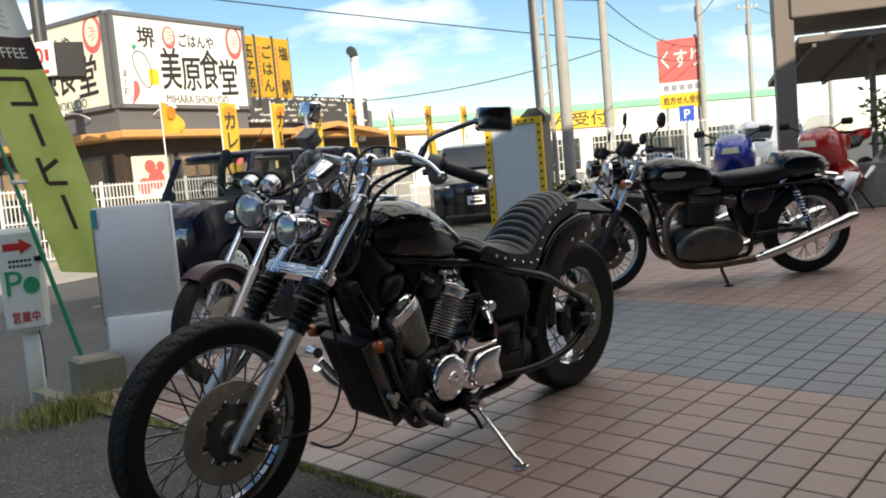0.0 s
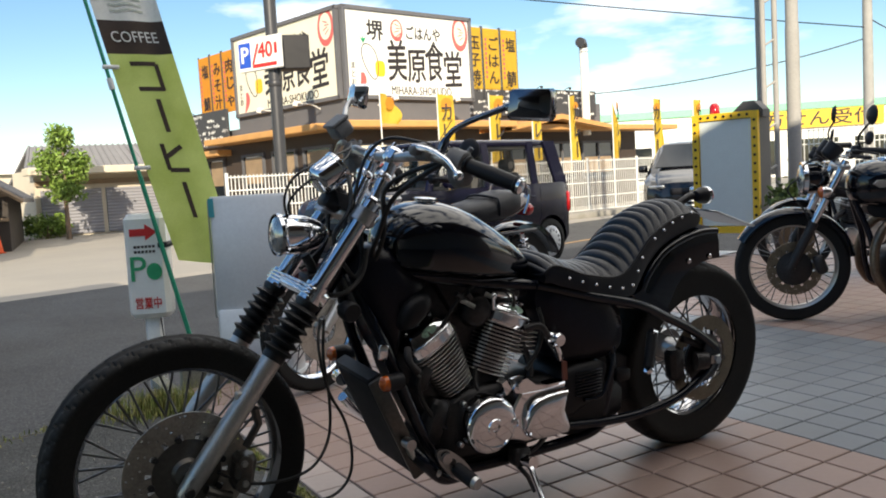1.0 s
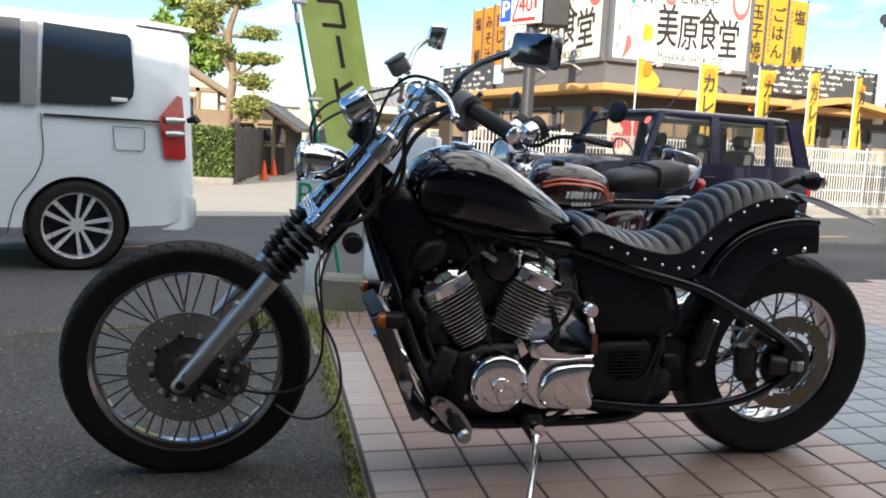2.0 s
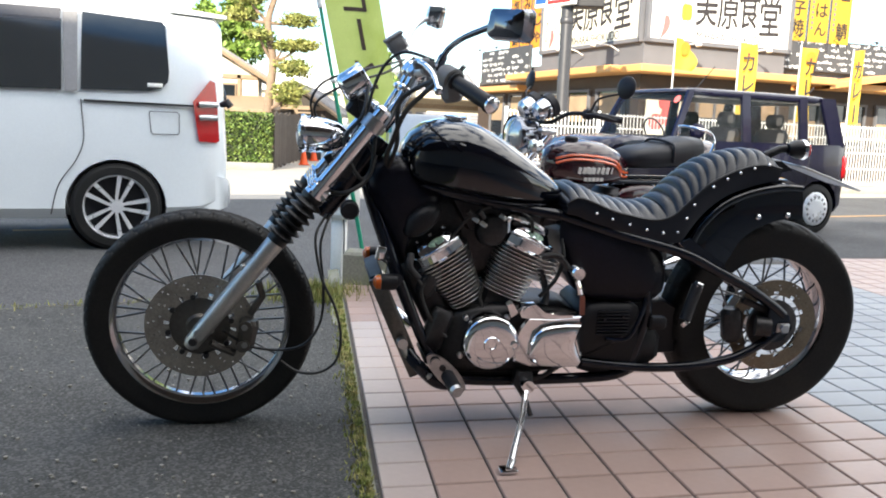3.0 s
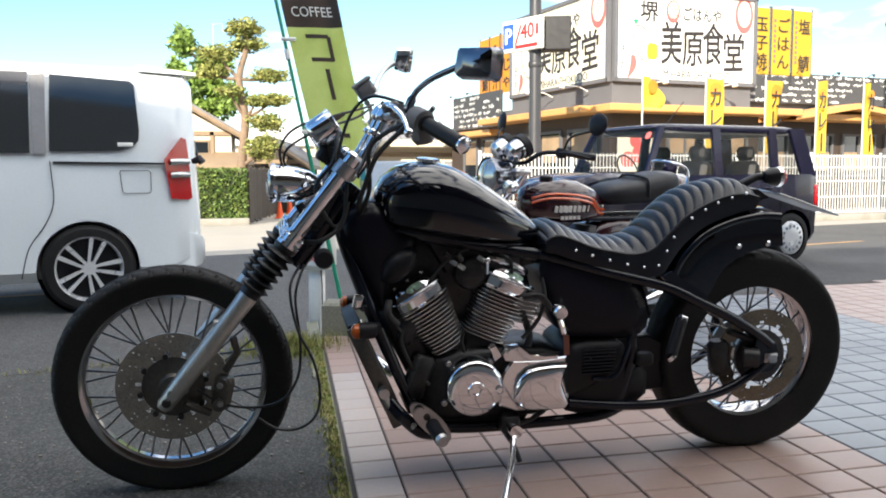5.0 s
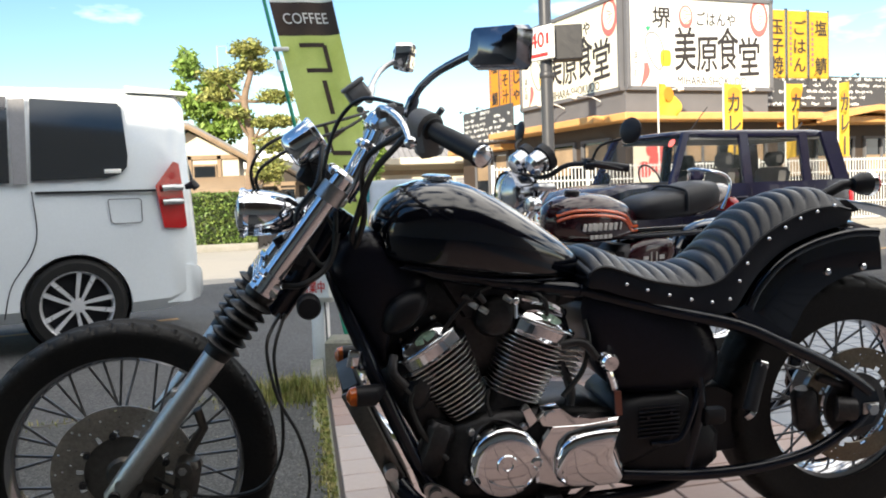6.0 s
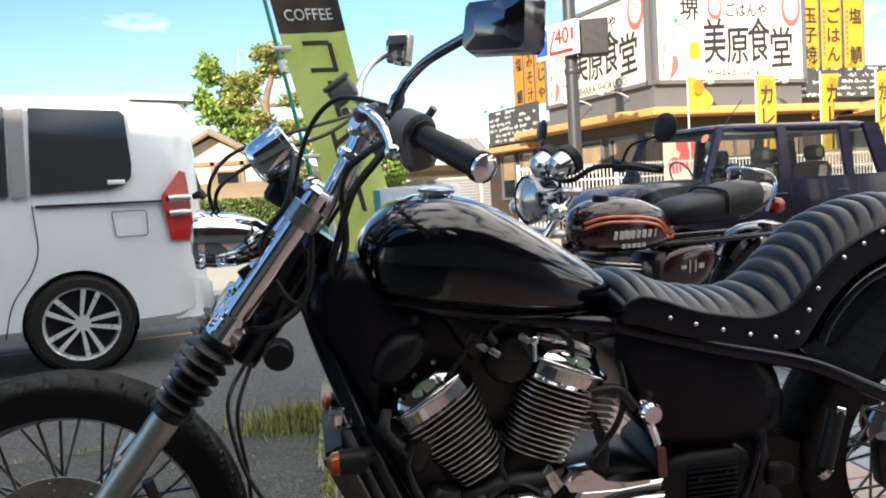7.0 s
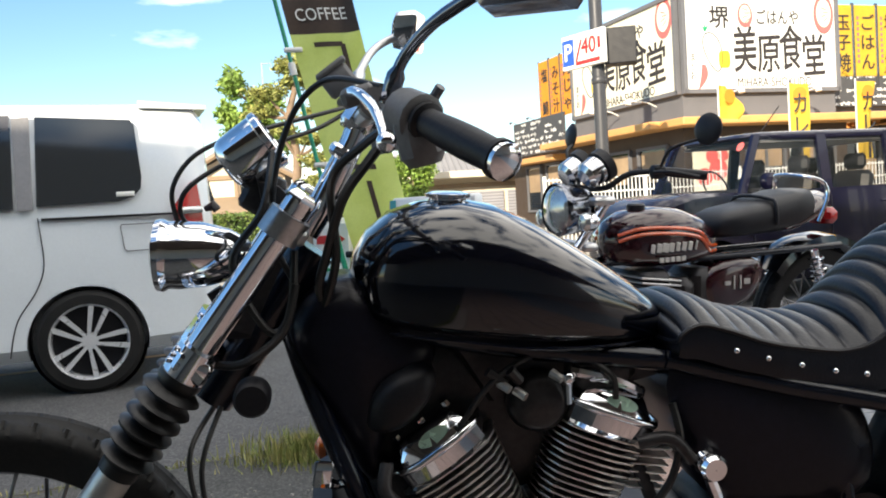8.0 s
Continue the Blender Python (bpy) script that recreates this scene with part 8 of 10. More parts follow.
def cafe_racer(m):
    """A black parallel-twin cafe racer, front wheel at the origin, rear along +x."""
    b = thing("cafe_racer", m @ Matrix.Rotation(radians(4), 4, "X"), "black cafe-racer motorcycle with humped tail and chrome silencer", "motorcycle", "parked motorcycles")
    R, wb = 0.322, 1.49
    FWc = wheel(b, "front_wheel", 0.0, R, R, 0.050, R - 0.068, 0.030, 36, 40, "spoked front wheel with pale rim", rim_mat=ALLOY, flat=0.42)
    wheel(b, "rear_wheel", wb, R, R, 0.066, R - 0.082, 0.036, 36, 34, "spoked rear wheel with pale rim", hub_r=0.045, rim_mat=ALLOY, flat=0.38)
    disc(FWc, (0, 0), 0.155, 0.100, -0.066, BROWNDISC, 24, "dark drilled brake disc")
    c = Mesh()
    c.lathe([(0.004, -0.080), (0.030, -0.078), (0.040, -0.070), (0.095, -0.066), (0.102, -0.062), (0.102, -0.056)], (0, 0, 0), "y", 30)
    part("disc_carrier", c, DARKMETAL, FWc)
    c = Mesh()
    c.box((0.135, -0.085, 0.345), (0.060, 0.065, 0.110), Matrix.Rotation(radians(-20), 3, "Y"), 0.014)
    part("brake_caliper", c, DARKMETAL, b)
    rake = Vector((0.45, 0, 0.893)).normalized()
    fork = lambda d, y: Vector((-0.035, y, R)) + rake * d
    for sd in (-1, 1):
        c = Mesh()
        c.tube([fork(0, sd * 0.10), fork(0.05, sd * 0.10), fork(0.26, sd * 0.10), fork(0.30, sd * 0.10)], [0.022, 0.027, 0.027, 0.029], 16)
        leg = part("fork_leg", c, DARKMETAL, b, "dark fork slider")
        part("fork_tube", Mesh().rod(fork(0.29, sd * 0.10), fork(0.68, sd * 0.10), 0.0205, n=14), CHROME, leg, "bright fork tube")
    for d in (0.46, 0.64):
        part("fork_clamp", Mesh().box(fork(d, 0) + Vector((0.01, 0, 0)), (0.06, 0.25, 0.035), None, 0.01), SATIN if d < 0.5 else STEEL, b)
    for nm, cx, a0, a1, gap, hw, mt_ in (("front_fender", 0.0, 10, 150, 0.020, 0.064, PAINT), ("rear_fender", wb, 15, 150, 0.050, 0.086, PAINT)):
        c = Mesh()
        ring = []
        for k in range(19):
            t = radians(a0 + (a1 - a0) * k / 18)
            p = lambda r, y: (cx + r * math.cos(t), y, R + r * math.sin(t))
            q = R + gap
            ring.append([p(q - 0.034, -hw), p(q - 0.008, -hw * 0.93), p(q + 0.006, -hw * 0.4), p(q + 0.006, hw * 0.4), p(q - 0.008, hw * 0.93), p(q - 0.034, hw), p(q - 0.012, hw * 0.86), p(q, 0), p(q - 0.012, -hw * 0.86)])
        c.loft(ring)
        part(nm, c, mt_, b, "black mudguard", smooth=60)
    # headlight, clocks, bars
    hc = fork(0.57, 0) + Vector((-0.165, 0, 0.0))
    c = Mesh()
    c.lathe([(0.090, 0.0), (0.096, 0.006), (0.096, 0.022), (0.090, 0.030), (0.086, 0.075), (0.066, 0.122), (0.030, 0.148), (0.001, 0.152)], (0, 0, 0), "x", 36)
    h = part("headlight", c, PAINT, b, "round headlight with chrome rim", m=Matrix.Translation(hc))
    c = Mesh()
    c.lathe([(0.088, -0.006), (0.098, -0.004), (0.099, 0.020), (0.094, 0.024)], (0, 0, 0), "x", 36)
    part("headlight_rim", c, CHROME, h)
    c = Mesh()
    c.lathe([(0.001, -0.026), (0.05, -0.018), (0.080, -0.006), (0.090, 0.004)], (0, 0, 0), "x", 32)
    part("headlight_lens", c, CLEARLENS, h)
    for sd in (-1, 1):
        gm = Matrix.Translation(fork(0.68, sd * 0.062) + Vector((-0.060, 0, 0.060))) @ Matrix.Rotation(radians(40), 4, "Y")
        c = Mesh()
        c.lathe([(0.044, 0.036), (0.050, 0.034), (0.050, 0.020), (0.046, -0.040), (0.030, -0.055), (0.001, -0.055)], (0, 0, 0), "z", 26)
        g_ = part("gauge", c, SATIN, b, "round instrument", m=gm)
        part("dial", Mesh().lathe([(0.046, 0.032), (0.001, 0.032)], (0, 0, 0), "z", 22), FIN, g_)
        c = Mesh()
        sg_ = fork(0.50, sd * 0.185) + Vector((-0.05, 0, 0.0))
        c.tube([sg_ - Vector((0.0, sd * 0.09, 0)), sg_], 0.008, 8)
        c.tube([sg_ + Vector((0.035, 0, 0)), sg_ + Vector((0.015, 0, 0)), sg_ + Vector((-0.018, 0, 0))], [0.016, 0.032, 0.034], 16)
        s_ = part("turn_signal", c, CHROME, b)
        part("signal_lens", Mesh().tube([sg_ + Vector((-0.018, 0, 0)), sg_ + Vector((-0.034, 0, 0)), sg_ + Vector((-0.040, 0, 0))], [0.033, 0.026, 0.01], 16), AMBER, s_, "amber lens")
    c = Mesh()
    tp = fork(0.66, 0)
    bar = [(0.02, 0, 0.035), (0.01, 0.12, 0.04), (-0.01, 0.22, 0.075), (0.04, 0.30, 0.085), (0.14, 0.36, 0.075)]
    for sd in (-1, 1):
        c.tube(spline([tp + Vector((x, sd * y, z)) for x, y, z in bar], 5), 0.011, 10)
    hb_ = part("handlebar", c, CHROME, b, "low chrome handlebar")
    for sd in (-1, 1):
        a, e = tp + Vector((0.035, sd * 0.295, 0.085)), tp + Vector((0.15, sd * 0.366, 0.074))
        part("grip", Mesh().tube([a, a.lerp(e, 0.1), a.lerp(e, 0.9), e], [0.020, 0.0165, 0.0175, 0.020], 12), SATIN, hb_)
        c = Mesh()
        c.box(a + Vector((-0.02, -sd * 0.02, 0.0)), (0.05, 0.06, 0.05), None, 0.012)
        c.tube(spline([a + Vector((-0.05, 0, 0)), a + Vector((-0.03, sd * 0.07, 0.0)), a + Vector((0.05, sd * 0.13, -0.02))], 4), 0.0065, 8)
        part("lever", c, SATIN, hb_)
        c = Mesh()
        mt = a + Vector((0.03, sd * 0.06, 0.150))
        c.tube(spline([a, a + Vector((-0.02, sd * 0.02, 0.07)), mt], 4), 0.006, 8)
        mi = part("mirror", c, SATIN, hb_, "round black mirror on a thin stem")
        mm = Matrix.Translation(mt + Vector((0.0, sd * 0.02, 0.035))) @ pose(0, 0, 0, 0, 6, 10 * -sd)
        part("mirror_shell", Mesh().lathe([(0.001, -0.018), (0.036, -0.014), (0.052, 0.0), (0.052, 0.006)], (0, 0, 0), "x", 26), SATIN, mi, m=mm)
        part("mirror_face", Mesh().lathe([(0.001, 0.0065), (0.048, 0.0065)], (0, 0, 0), "x", 26), MIRROR, mi, m=mm)
    # tank with badge and knee pad
    tk_ = hull(b, "fuel_tank", ((0.300, 0.035, 0.775, 0.03, 0.03), (0.315, 0.080, 0.775, 0.085, 0.075), (0.36, 0.118, 0.765, 0.130, 0.095), (0.44, 0.142, 0.758, 0.158, 0.105), (0.54, 0.148, 0.752, 0.158, 0.105), (0.64, 0.136, 0.745, 0.140, 0.100), (0.73, 0.108, 0.735, 0.110, 0.085), (0.81, 0.075, 0.725, 0.070, 0.060), (0.85, 0.035, 0.72, 0.03, 0.03)), PAINT, "gloss black fuel tank", 32, 0.75, 0.75, 80)
    part("filler_cap", Mesh().lathe([(0.040, -0.01), (0.040, 0.010), (0.034, 0.018), (0.001, 0.020)], (0.50, 0, 0.912), "z", 24), CHROME, tk_, "chrome filler cap")
    for sd in (-1, 1):
        c = Mesh()
        c.plate([(0.40, 0.795), (0.42, 0.815), (0.56, 0.812), (0.57, 0.800), (0.54, 0.775), (0.43, 0.772)], sd * 0.132, sd * 0.150, 0.004)
        part("tank_badge", c, ALLOY, tk_, "silver badge plate")
    # seat and humped tail
    hull(b, "seat", ((0.825, 0.07, 0.715, 0.03, 0.03), (0.86, 0.115, 0.712, 0.055, 0.05), (0.98, 0.138, 0.712, 0.062, 0.05), (1.14, 0.142, 0.718, 0.066, 0.05), (1.28, 0.132, 0.730, 0.078, 0.05), (1.34, 0.10, 0.735, 0.075, 0.04)), SATIN, "black vinyl seat", 24, 0.55, 0.6)
    hull(b, "tail_cowl", ((1.245, 0.10, 0.755, 0.06, 0.05), (1.27, 0.128, 0.765, 0.112, 0.075), (1.36, 0.142, 0.765, 0.122, 0.085), (1.48, 0.132, 0.762, 0.112, 0.075), (1.58, 0.100, 0.758, 0.085, 0.055), (1.645, 0.050, 0.752, 0.045, 0.03), (1.66, 0.02, 0.75, 0.02, 0.015)), PAINT, "black humped tail cowl", 24, 0.8, 0.8)
    c = Mesh()
    c.tube([(1.60, 0, 0.69), (1.68, 0, 0.665), (1.72, 0, 0.66)], [0.03, 0.042, 0.038], 14)
    tl_ = part("tail_lamp", c, CHROME, b)
    part("tail_lens", Mesh().tube([(1.72, 0, 0.66), (1.738, 0, 0.658), (1.745, 0, 0.657)], [0.037, 0.030, 0.012], 14), REDLENS, tl_)
    part("number_plate", Mesh().box((1.80, 0, 0.60), (0.012, 0.20, 0.20), Matrix.Rotation(radians(28), 3, "Y"), 0.003), STEEL, b, "plain metal number plate")
    for sd in (-1, 1):
        c = Mesh()
        c.tube([(1.62, sd * 0.04, 0.665), (1.64, sd * 0.15, 0.655)], 0.008, 8)
        c.tube([(1.615, sd * 0.16, 0.655), (1.64, sd * 0.16, 0.655), (1.67, sd * 0.16, 0.655)], [0.016, 0.033, 0.034], 14)
        s_ = part("turn_signal", c, CHROME, b)
        part("signal_lens", Mesh().tube([(1.67, sd * 0.16, 0.655), (1.69, sd * 0.16, 0.655)], [0.032, 0.012], 14), AMBER, s_)
    # engine: two upright finned cylinders on a rounded crankcase
    eng_ = hull(b, "crankcase", ((0.46, 0.06, 0.31, 0.05, 0.05), (0.49, 0.125, 0.31, 0.105, 0.105), (0.62, 0.150, 0.32, 0.130, 0.130), (0.80, 0.150, 0.32, 0.130, 0.130), (0.93, 0.130, 0.32, 0.110, 0.120), (0.97, 0.07, 0.32, 0.06, 0.06)), DARKMETAL, "dark engine crankcase", 24, 0.5, 0.6)
    sidec = [(0.465, 0.275), (0.49, 0.335), (0.56, 0.395), (0.66, 0.432), (0.78, 0.428), (0.88, 0.395), (0.945, 0.335), (0.955, 0.265), (0.91, 0.205), (0.78, 0.180), (0.58, 0.185), (0.49, 0.215)]
    c = Mesh()
    c.pillow(sidec, -0.205, -0.130, 0.030)
    part("side_case", c, CASEMETAL, eng_, "dull engine side case", smooth=45)
    c = Mesh()
    c.lathe([(0.085, -0.190), (0.082, -0.208), (0.060, -0.216), (0.020, -0.218), (0.001, -0.218)], (0.835, 0, 0.300), "y", 32)
    part("clutch_cover", c, CASEMETAL, eng_, "round engine cover")
    part("alternator_cover", Mesh().lathe([(0.060, -0.185), (0.058, -0.205), (0.040, -0.212), (0.001, -0.213)], (0.575, 0, 0.285), "y", 28), CASEMETAL, eng_, "round engine cover")
    for k in range(12):
        part("fin", Mesh().box((0.665 + 0.004 * k, 0, 0.445 + k * 0.0165), (0.235 - 0.004 * abs(k - 5), 0.29, 0.0065), Matrix.Rotation(radians(4), 3, "Y"), 0.002), DARKMETAL if k < 9 else CASEMETAL, eng_)
    part("cylinder_block", Mesh().box((0.685, 0, 0.54), (0.19, 0.25, 0.24), Matrix.Rotation(radians(4), 3, "Y"), 0.02), DARKMETAL, eng_)
    for sd in (-1, 1):
        part("rocker_cover", Mesh().pillow([(0.60, 0.645), (0.615, 0.685), (0.70, 0.695), (0.80, 0.68), (0.82, 0.645)], sd * 0.05, sd * 0.135, 0.02), CASEMETAL, eng_)
        c = Mesh()
        c.tube([(0.84, sd * 0.085, 0.59), (0.93, sd * 0.085, 0.57)], [0.030, 0.038], 14)
        c.tube([(0.90, sd * 0.085, 0.62), (0.90, sd * 0.085, 0.53)], [0.028, 0.028], 14)
        part("carburettor", c, CASEMETAL, eng_)
    part("centre_cover", Mesh().pillow([(0.36, 0.70), (0.42, 0.58), (0.58, 0.60), (0.98, 0.58), (1.00, 0.30), (1.12, 0.26), (1.18, 0.36), (1.30, 0.60), (1.28, 0.72), (0.90, 0.70)], -0.075, 0.075, 0.03), SATIN, b, "black frame and airbox under tank and seat")
    c = Mesh()
    c.pillow([(0.97, 0.46), (0.955, 0.63), (1.00, 0.665), (1.20, 0.66), (1.225, 0.60), (1.14, 0.45)], -0.135, 0.135, 0.03)
    part("side_panel", c, PAINT, b, "gloss black side panel")
    c = Mesh()
    for sd in (-1, 1):
        c.tube(spline([(0.33, sd * 0.03, 0.70), (0.40, sd * 0.08, 0.50), (0.44, sd * 0.115, 0.28), (0.52, sd * 0.12, 0.185), (0.95, sd * 0.12, 0.185), (1.04, sd * 0.12, 0.30), (1.08, sd * 0.12, 0.62)], 5), 0.017, 10)
        c.tube(spline([(1.03, sd * 0.12, 0.33), (1.28, sd * 0.125, 0.34), (wb, sd * 0.125, R)], 3), 0.018, 10)
        c.tube(spline([(0.85, sd * 0.09, 0.66), (1.20, sd * 0.115, 0.655), (1.55, sd * 0.115, 0.67)], 4), 0.014, 10)
    part("frame", c, FRAMEPAINT, b, "black tubular frame")
    for sd in (-1, 1):
        a_, b_ = Vector((wb - 0.05, sd * 0.150, R + 0.03)), Vector((wb - 0.17, sd * 0.150, R + 0.34))
        sh_ = part("shock_absorber", Mesh().rod(a_, b_, 0.015, n=10), SATIN, b, "coil-over rear shock")
        part("spring", Mesh().tube([a_.lerp(b_, 0.12 + 0.76 * k / 90) + Vector((0.030 * math.cos(k * 0.72), 0.030 * math.sin(k * 0.72), 0)) for k in range(91)], 0.0050, 6), CHROME, sh_)
        c = Mesh()
        c.tube(spline([(0.575, sd * 0.085, 0.58), (0.50, sd * 0.105, 0.575), (0.435, sd * 0.135, 0.50), (0.405, sd * 0.15, 0.38), (0.430, sd * 0.16, 0.25), (0.52, sd * 0.165, 0.175), (0.75, sd * 0.170, 0.155), (1.06, sd * 0.175, 0.175)], 6), 0.026, 14)
        part("exhaust_pipe", c, HEADERS, b, "browned exhaust pipe")
        c = Mesh()
        c.tube([(1.03, sd * 0.175, 0.172), (1.10, sd * 0.180, 0.190), (1.25, sd * 0.190, 0.235), (1.66, sd * 0.205, 0.378), (1.70, sd * 0.206, 0.392), (1.755, sd * 0.208, 0.410)], [0.026, 0.032, 0.037, 0.045, 0.043, 0.026], 20)
        part("silencer", c, CHROME, b, "bright chrome silencer")
        part("foot_peg", Mesh().tube([(1.06, sd * 0.13, 0.30), (1.06, sd * 0.23, 0.31)], [0.013, 0.015], 10), SATIN, b)
    c = Mesh()
    c.tube([(0.78, -0.13, 0.19), (0.785, -0.20, 0.10), (0.79, -0.27, 0.030)], 0.012, 10)
    c.box((0.79, -0.28, 0.024), (0.06, 0.035, 0.012), None, 0.003)
    part("side_stand", c, SATIN, b)
    for pts, r in (([(0.02, -0.12, 0.85), (-0.04, -0.10, 0.78), (0.05, -0.09, 0.66), (0.11, -0.09, 0.50), (0.13, -0.09, 0.40)], 0.005), ([(0.10, -0.20, 0.96), (0.05, -0.08, 0.90), (0.20, -0.05, 0.80), (0.34, -0.04, 0.74)], 0.006)):
        part("cable", Mesh().tube(spline(pts, 6), r, 8), HOSE, b)
    return b


standard_bike("parked_motorcycle", Matrix.Translation((5.92, 2.59, 0)) @ pose(0, 0, 0, 0, 0, -38), "matt black motorcycle parked behind the cafe racer", 1.40, 0.32, SATIN, SATIN, False)
cafe_racer(Matrix.Translation((4.06, 1.24, 0)) @ pose(0, 0, 0, 0, 0, -42) @ Matrix.Scale(1.05, 4))


def sport_bike(m, paint, label):
    """A faired sports motorcycle seen from some way off."""
    b = thing("sports_motorcycle", m, label, "motorcycle", "parked motorcycles")
    for x in (0.0, 1.38):
        c = Mesh()
        c.lathe([(0.22, -0.05), (0.27, -0.055), (0.30, -0.03), (0.305, 0.0), (0.30, 0.03), (0.27, 0.055), (0.22, 0.05)], (0, 0, 0), "y", 30)
        w_ = part("wheel", c, RUBBER, b, m=Matrix.Translation((x, 0, 0.305)))
        c = Mesh()
        c.lathe([(0.222, -0.04), (0.205, -0.03), (0.205, 0.03), (0.222, 0.04)], (0, 0, 0), "y", 30)
        for i in range(3):
            c.rod((0, 0, 0), (0.21 * math.cos(i * 2.09), 0, 0.21 * math.sin(i * 2.09)), 0.022, n=8)
        part("rim", c, SATIN, w_)
    def hull(secs, name, mt, label_=""):
        k = Mesh()
        k.loft([[(x, hw * math.copysign(abs(math.cos(a)) ** 0.7, math.cos(a)), zc + hz * math.copysign(abs(math.sin(a)) ** 0.8, math.sin(a))) for a in [2 * math.pi * j / 20 for j in range(20)]] for x, hw, zc, hz in secs])
        return part(name, k, mt, b, label_, smooth=60)
    hull(((-0.10, 0.03, 0.80, 0.03), (-0.05, 0.13, 0.82, 0.10), (0.08, 0.20, 0.83, 0.17), (0.24, 0.24, 0.78, 0.24), (0.40, 0.22, 0.66, 0.30)), "front_fairing", paint, "glossy front fairing")
    hull(((0.22, 0.20, 0.52, 0.14), (0.40, 0.22, 0.46, 0.22), (0.70, 0.21, 0.42, 0.20), (0.92, 0.16, 0.40, 0.12)), "belly_fairing", paint)
    hull(((0.40, 0.06, 0.82, 0.05), (0.48, 0.14, 0.84, 0.12), (0.62, 0.16, 0.84, 0.12), (0.80, 0.10, 0.78, 0.07)), "fuel_tank", paint)
    hull(((0.78, 0.12, 0.76, 0.04), (0.95, 0.14, 0.78, 0.05), (1.10, 0.12, 0.84, 0.05)), "seat", SATIN)
    hull(((1.08, 0.10, 0.84, 0.05), (1.25, 0.13, 0.88, 0.07), (1.50, 0.08, 0.92, 0.05), (1.58, 0.03, 0.93, 0.02)), "tail_fairing", paint)
    hull(((0.0, 0.10, 0.93, 0.02), (0.10, 0.15, 1.02, 0.05), (0.22, 0.16, 1.08, 0.07)), "windscreen", LENSGLASS)
    c = Mesh()
    c.loft([[(-0.105 + 0.02 * s_, y, z) for y, z in ((-0.10, 0.80), (0.10, 0.80), (0.085, 0.87), (-0.085, 0.87))] for s_ in (0, 1)])
    part("headlight", c, CLEARLENS, b)
    for sd in (-1, 1):
        c = Mesh()
        c.rod((0.0, sd * 0.09, 0.305), (0.26, sd * 0.09, 0.80), 0.024, n=10)
        part("fork_leg", c, SATIN, b)
        c = Mesh()
        c.tube([(0.12, sd * 0.18, 0.98), (0.10, sd * 0.30, 1.04)], 0.01, 8)
        c.box((0.10, sd * 0.36, 1.05), (0.05, 0.13, 0.075), None, 0.02)
        part("mirror", c, SATIN, b)
        c = Mesh()
        c.rod((0.28, sd * 0.18, 0.93), (0.38, sd * 0.34, 0.92), 0.017, n=8)
        part("grip", c, SATIN, b)
    c = Mesh()
    c.box((0.75, 0, 0.34), (0.55, 0.26, 0.24), None, 0.05)
    c.tube([(0.9, -0.06, 0.4), (1.38, -0.1, 0.31)], 0.03, 8)
    part("engine", c, DARKMETAL, b)
    c = Mesh()
    c.tube([(0.95, -0.16, 0.36), (1.10, -0.18, 0.45), (1.55, -0.18, 0.66)], [0.025, 0.05, 0.055], 14)
    part("silencer", c, STEEL, b)
    c = Mesh()
    c.rod((0.8, -0.14, 0.28), (0.84, -0.30, 0.01), 0.011, n=8)
    part("side_stand", c, SATIN, b)
    return b


sport_bike(Matrix.Translation((9.2, 2.5, 0)) @ pose(0, 0, 0, 0, 0, 18) @ Matrix.Diagonal((1.1, 1.1, 1.1, 1)), SPORTBLUE, "blue faired sports motorcycle parked on the tiles")
sport_bike(Matrix.Translation((9.62, 1.66, 0)) @ pose(0, 0, 0, 0, 0, -6) @ Matrix.Diagonal((1.1, 1.1, 1.1, 1)), SPORTRED, "red faired sports motorcycle parked on the tiles")
# ---------------------------------------------------------------- beside the forecourt: board, small sign, banner
wb_ = thing("white_board", Matrix.Translation((1.02, 2.31, -0.02)) @ pose(0, 0, 0, 0, 0, -39), "plain white enamel standing board seen from behind", "sign board")
c = Mesh()
c.box((-0.012, 0, 0.66), (0.42, 0.09, 0.66), None, 0.012)
part("panel", c, WHITEBOARD, wb_)
c = Mesh()
c.box((0.0, 0.02, 0.20), (0.42, 0.17, 0.36), None, 0.014)
c.box((0, 0.02, 0.015), (0.46, 0.24, 0.05), None, 0.012)
part("base", c, WHITEBOARD, wb_, "white base box")
c = Mesh()
c.box((-0.205, -0.052, 0.93), (0.03, 0.003, 0.10))
part("tape", c, mat("teal_tape", (0.05, 0.35, 0.40), 0.5), wb_, "torn teal tape")
c = Mesh()
c.tube([(-0.222, -0.050, 0.97), (-0.222, -0.050, 0.34)], 0.004, 6)
part("edge_trim", c, STEEL, wb_)

sg = thing("small_parking_sign", Matrix.Translation((0.585, 2.84, -0.06)) @ pose(0, 0, 0, 0, 0, -27), "small white parking sign box with green P on a short post", "sign")
c = Mesh()
c.box((0, 0, 0.17), (0.085, 0.075, 0.42), None, 0.008)
part("post", c, FENCEWHITE, sg)
c = Mesh()
c.box((0, 0, 0.665), (0.225, 0.16, 0.585), None, 0.03)
bx_ = part("sign_box", c, SIGNWHITE, sg, smooth=40)
c = Mesh()
c.box((0, -0.0815, 0.665), (0.185, 0.004, 0.53), None, 0.001)
part("face", c, mat("sign_face_white", (0.84, 0.86, 0.84), 0.35, 0, 0.04), bx_, smooth=0)
text("lettering", "P", 0.20, GREENINK, bx_, pose(-0.045, -0.0845, 0.645) @ FACE, 0.085)
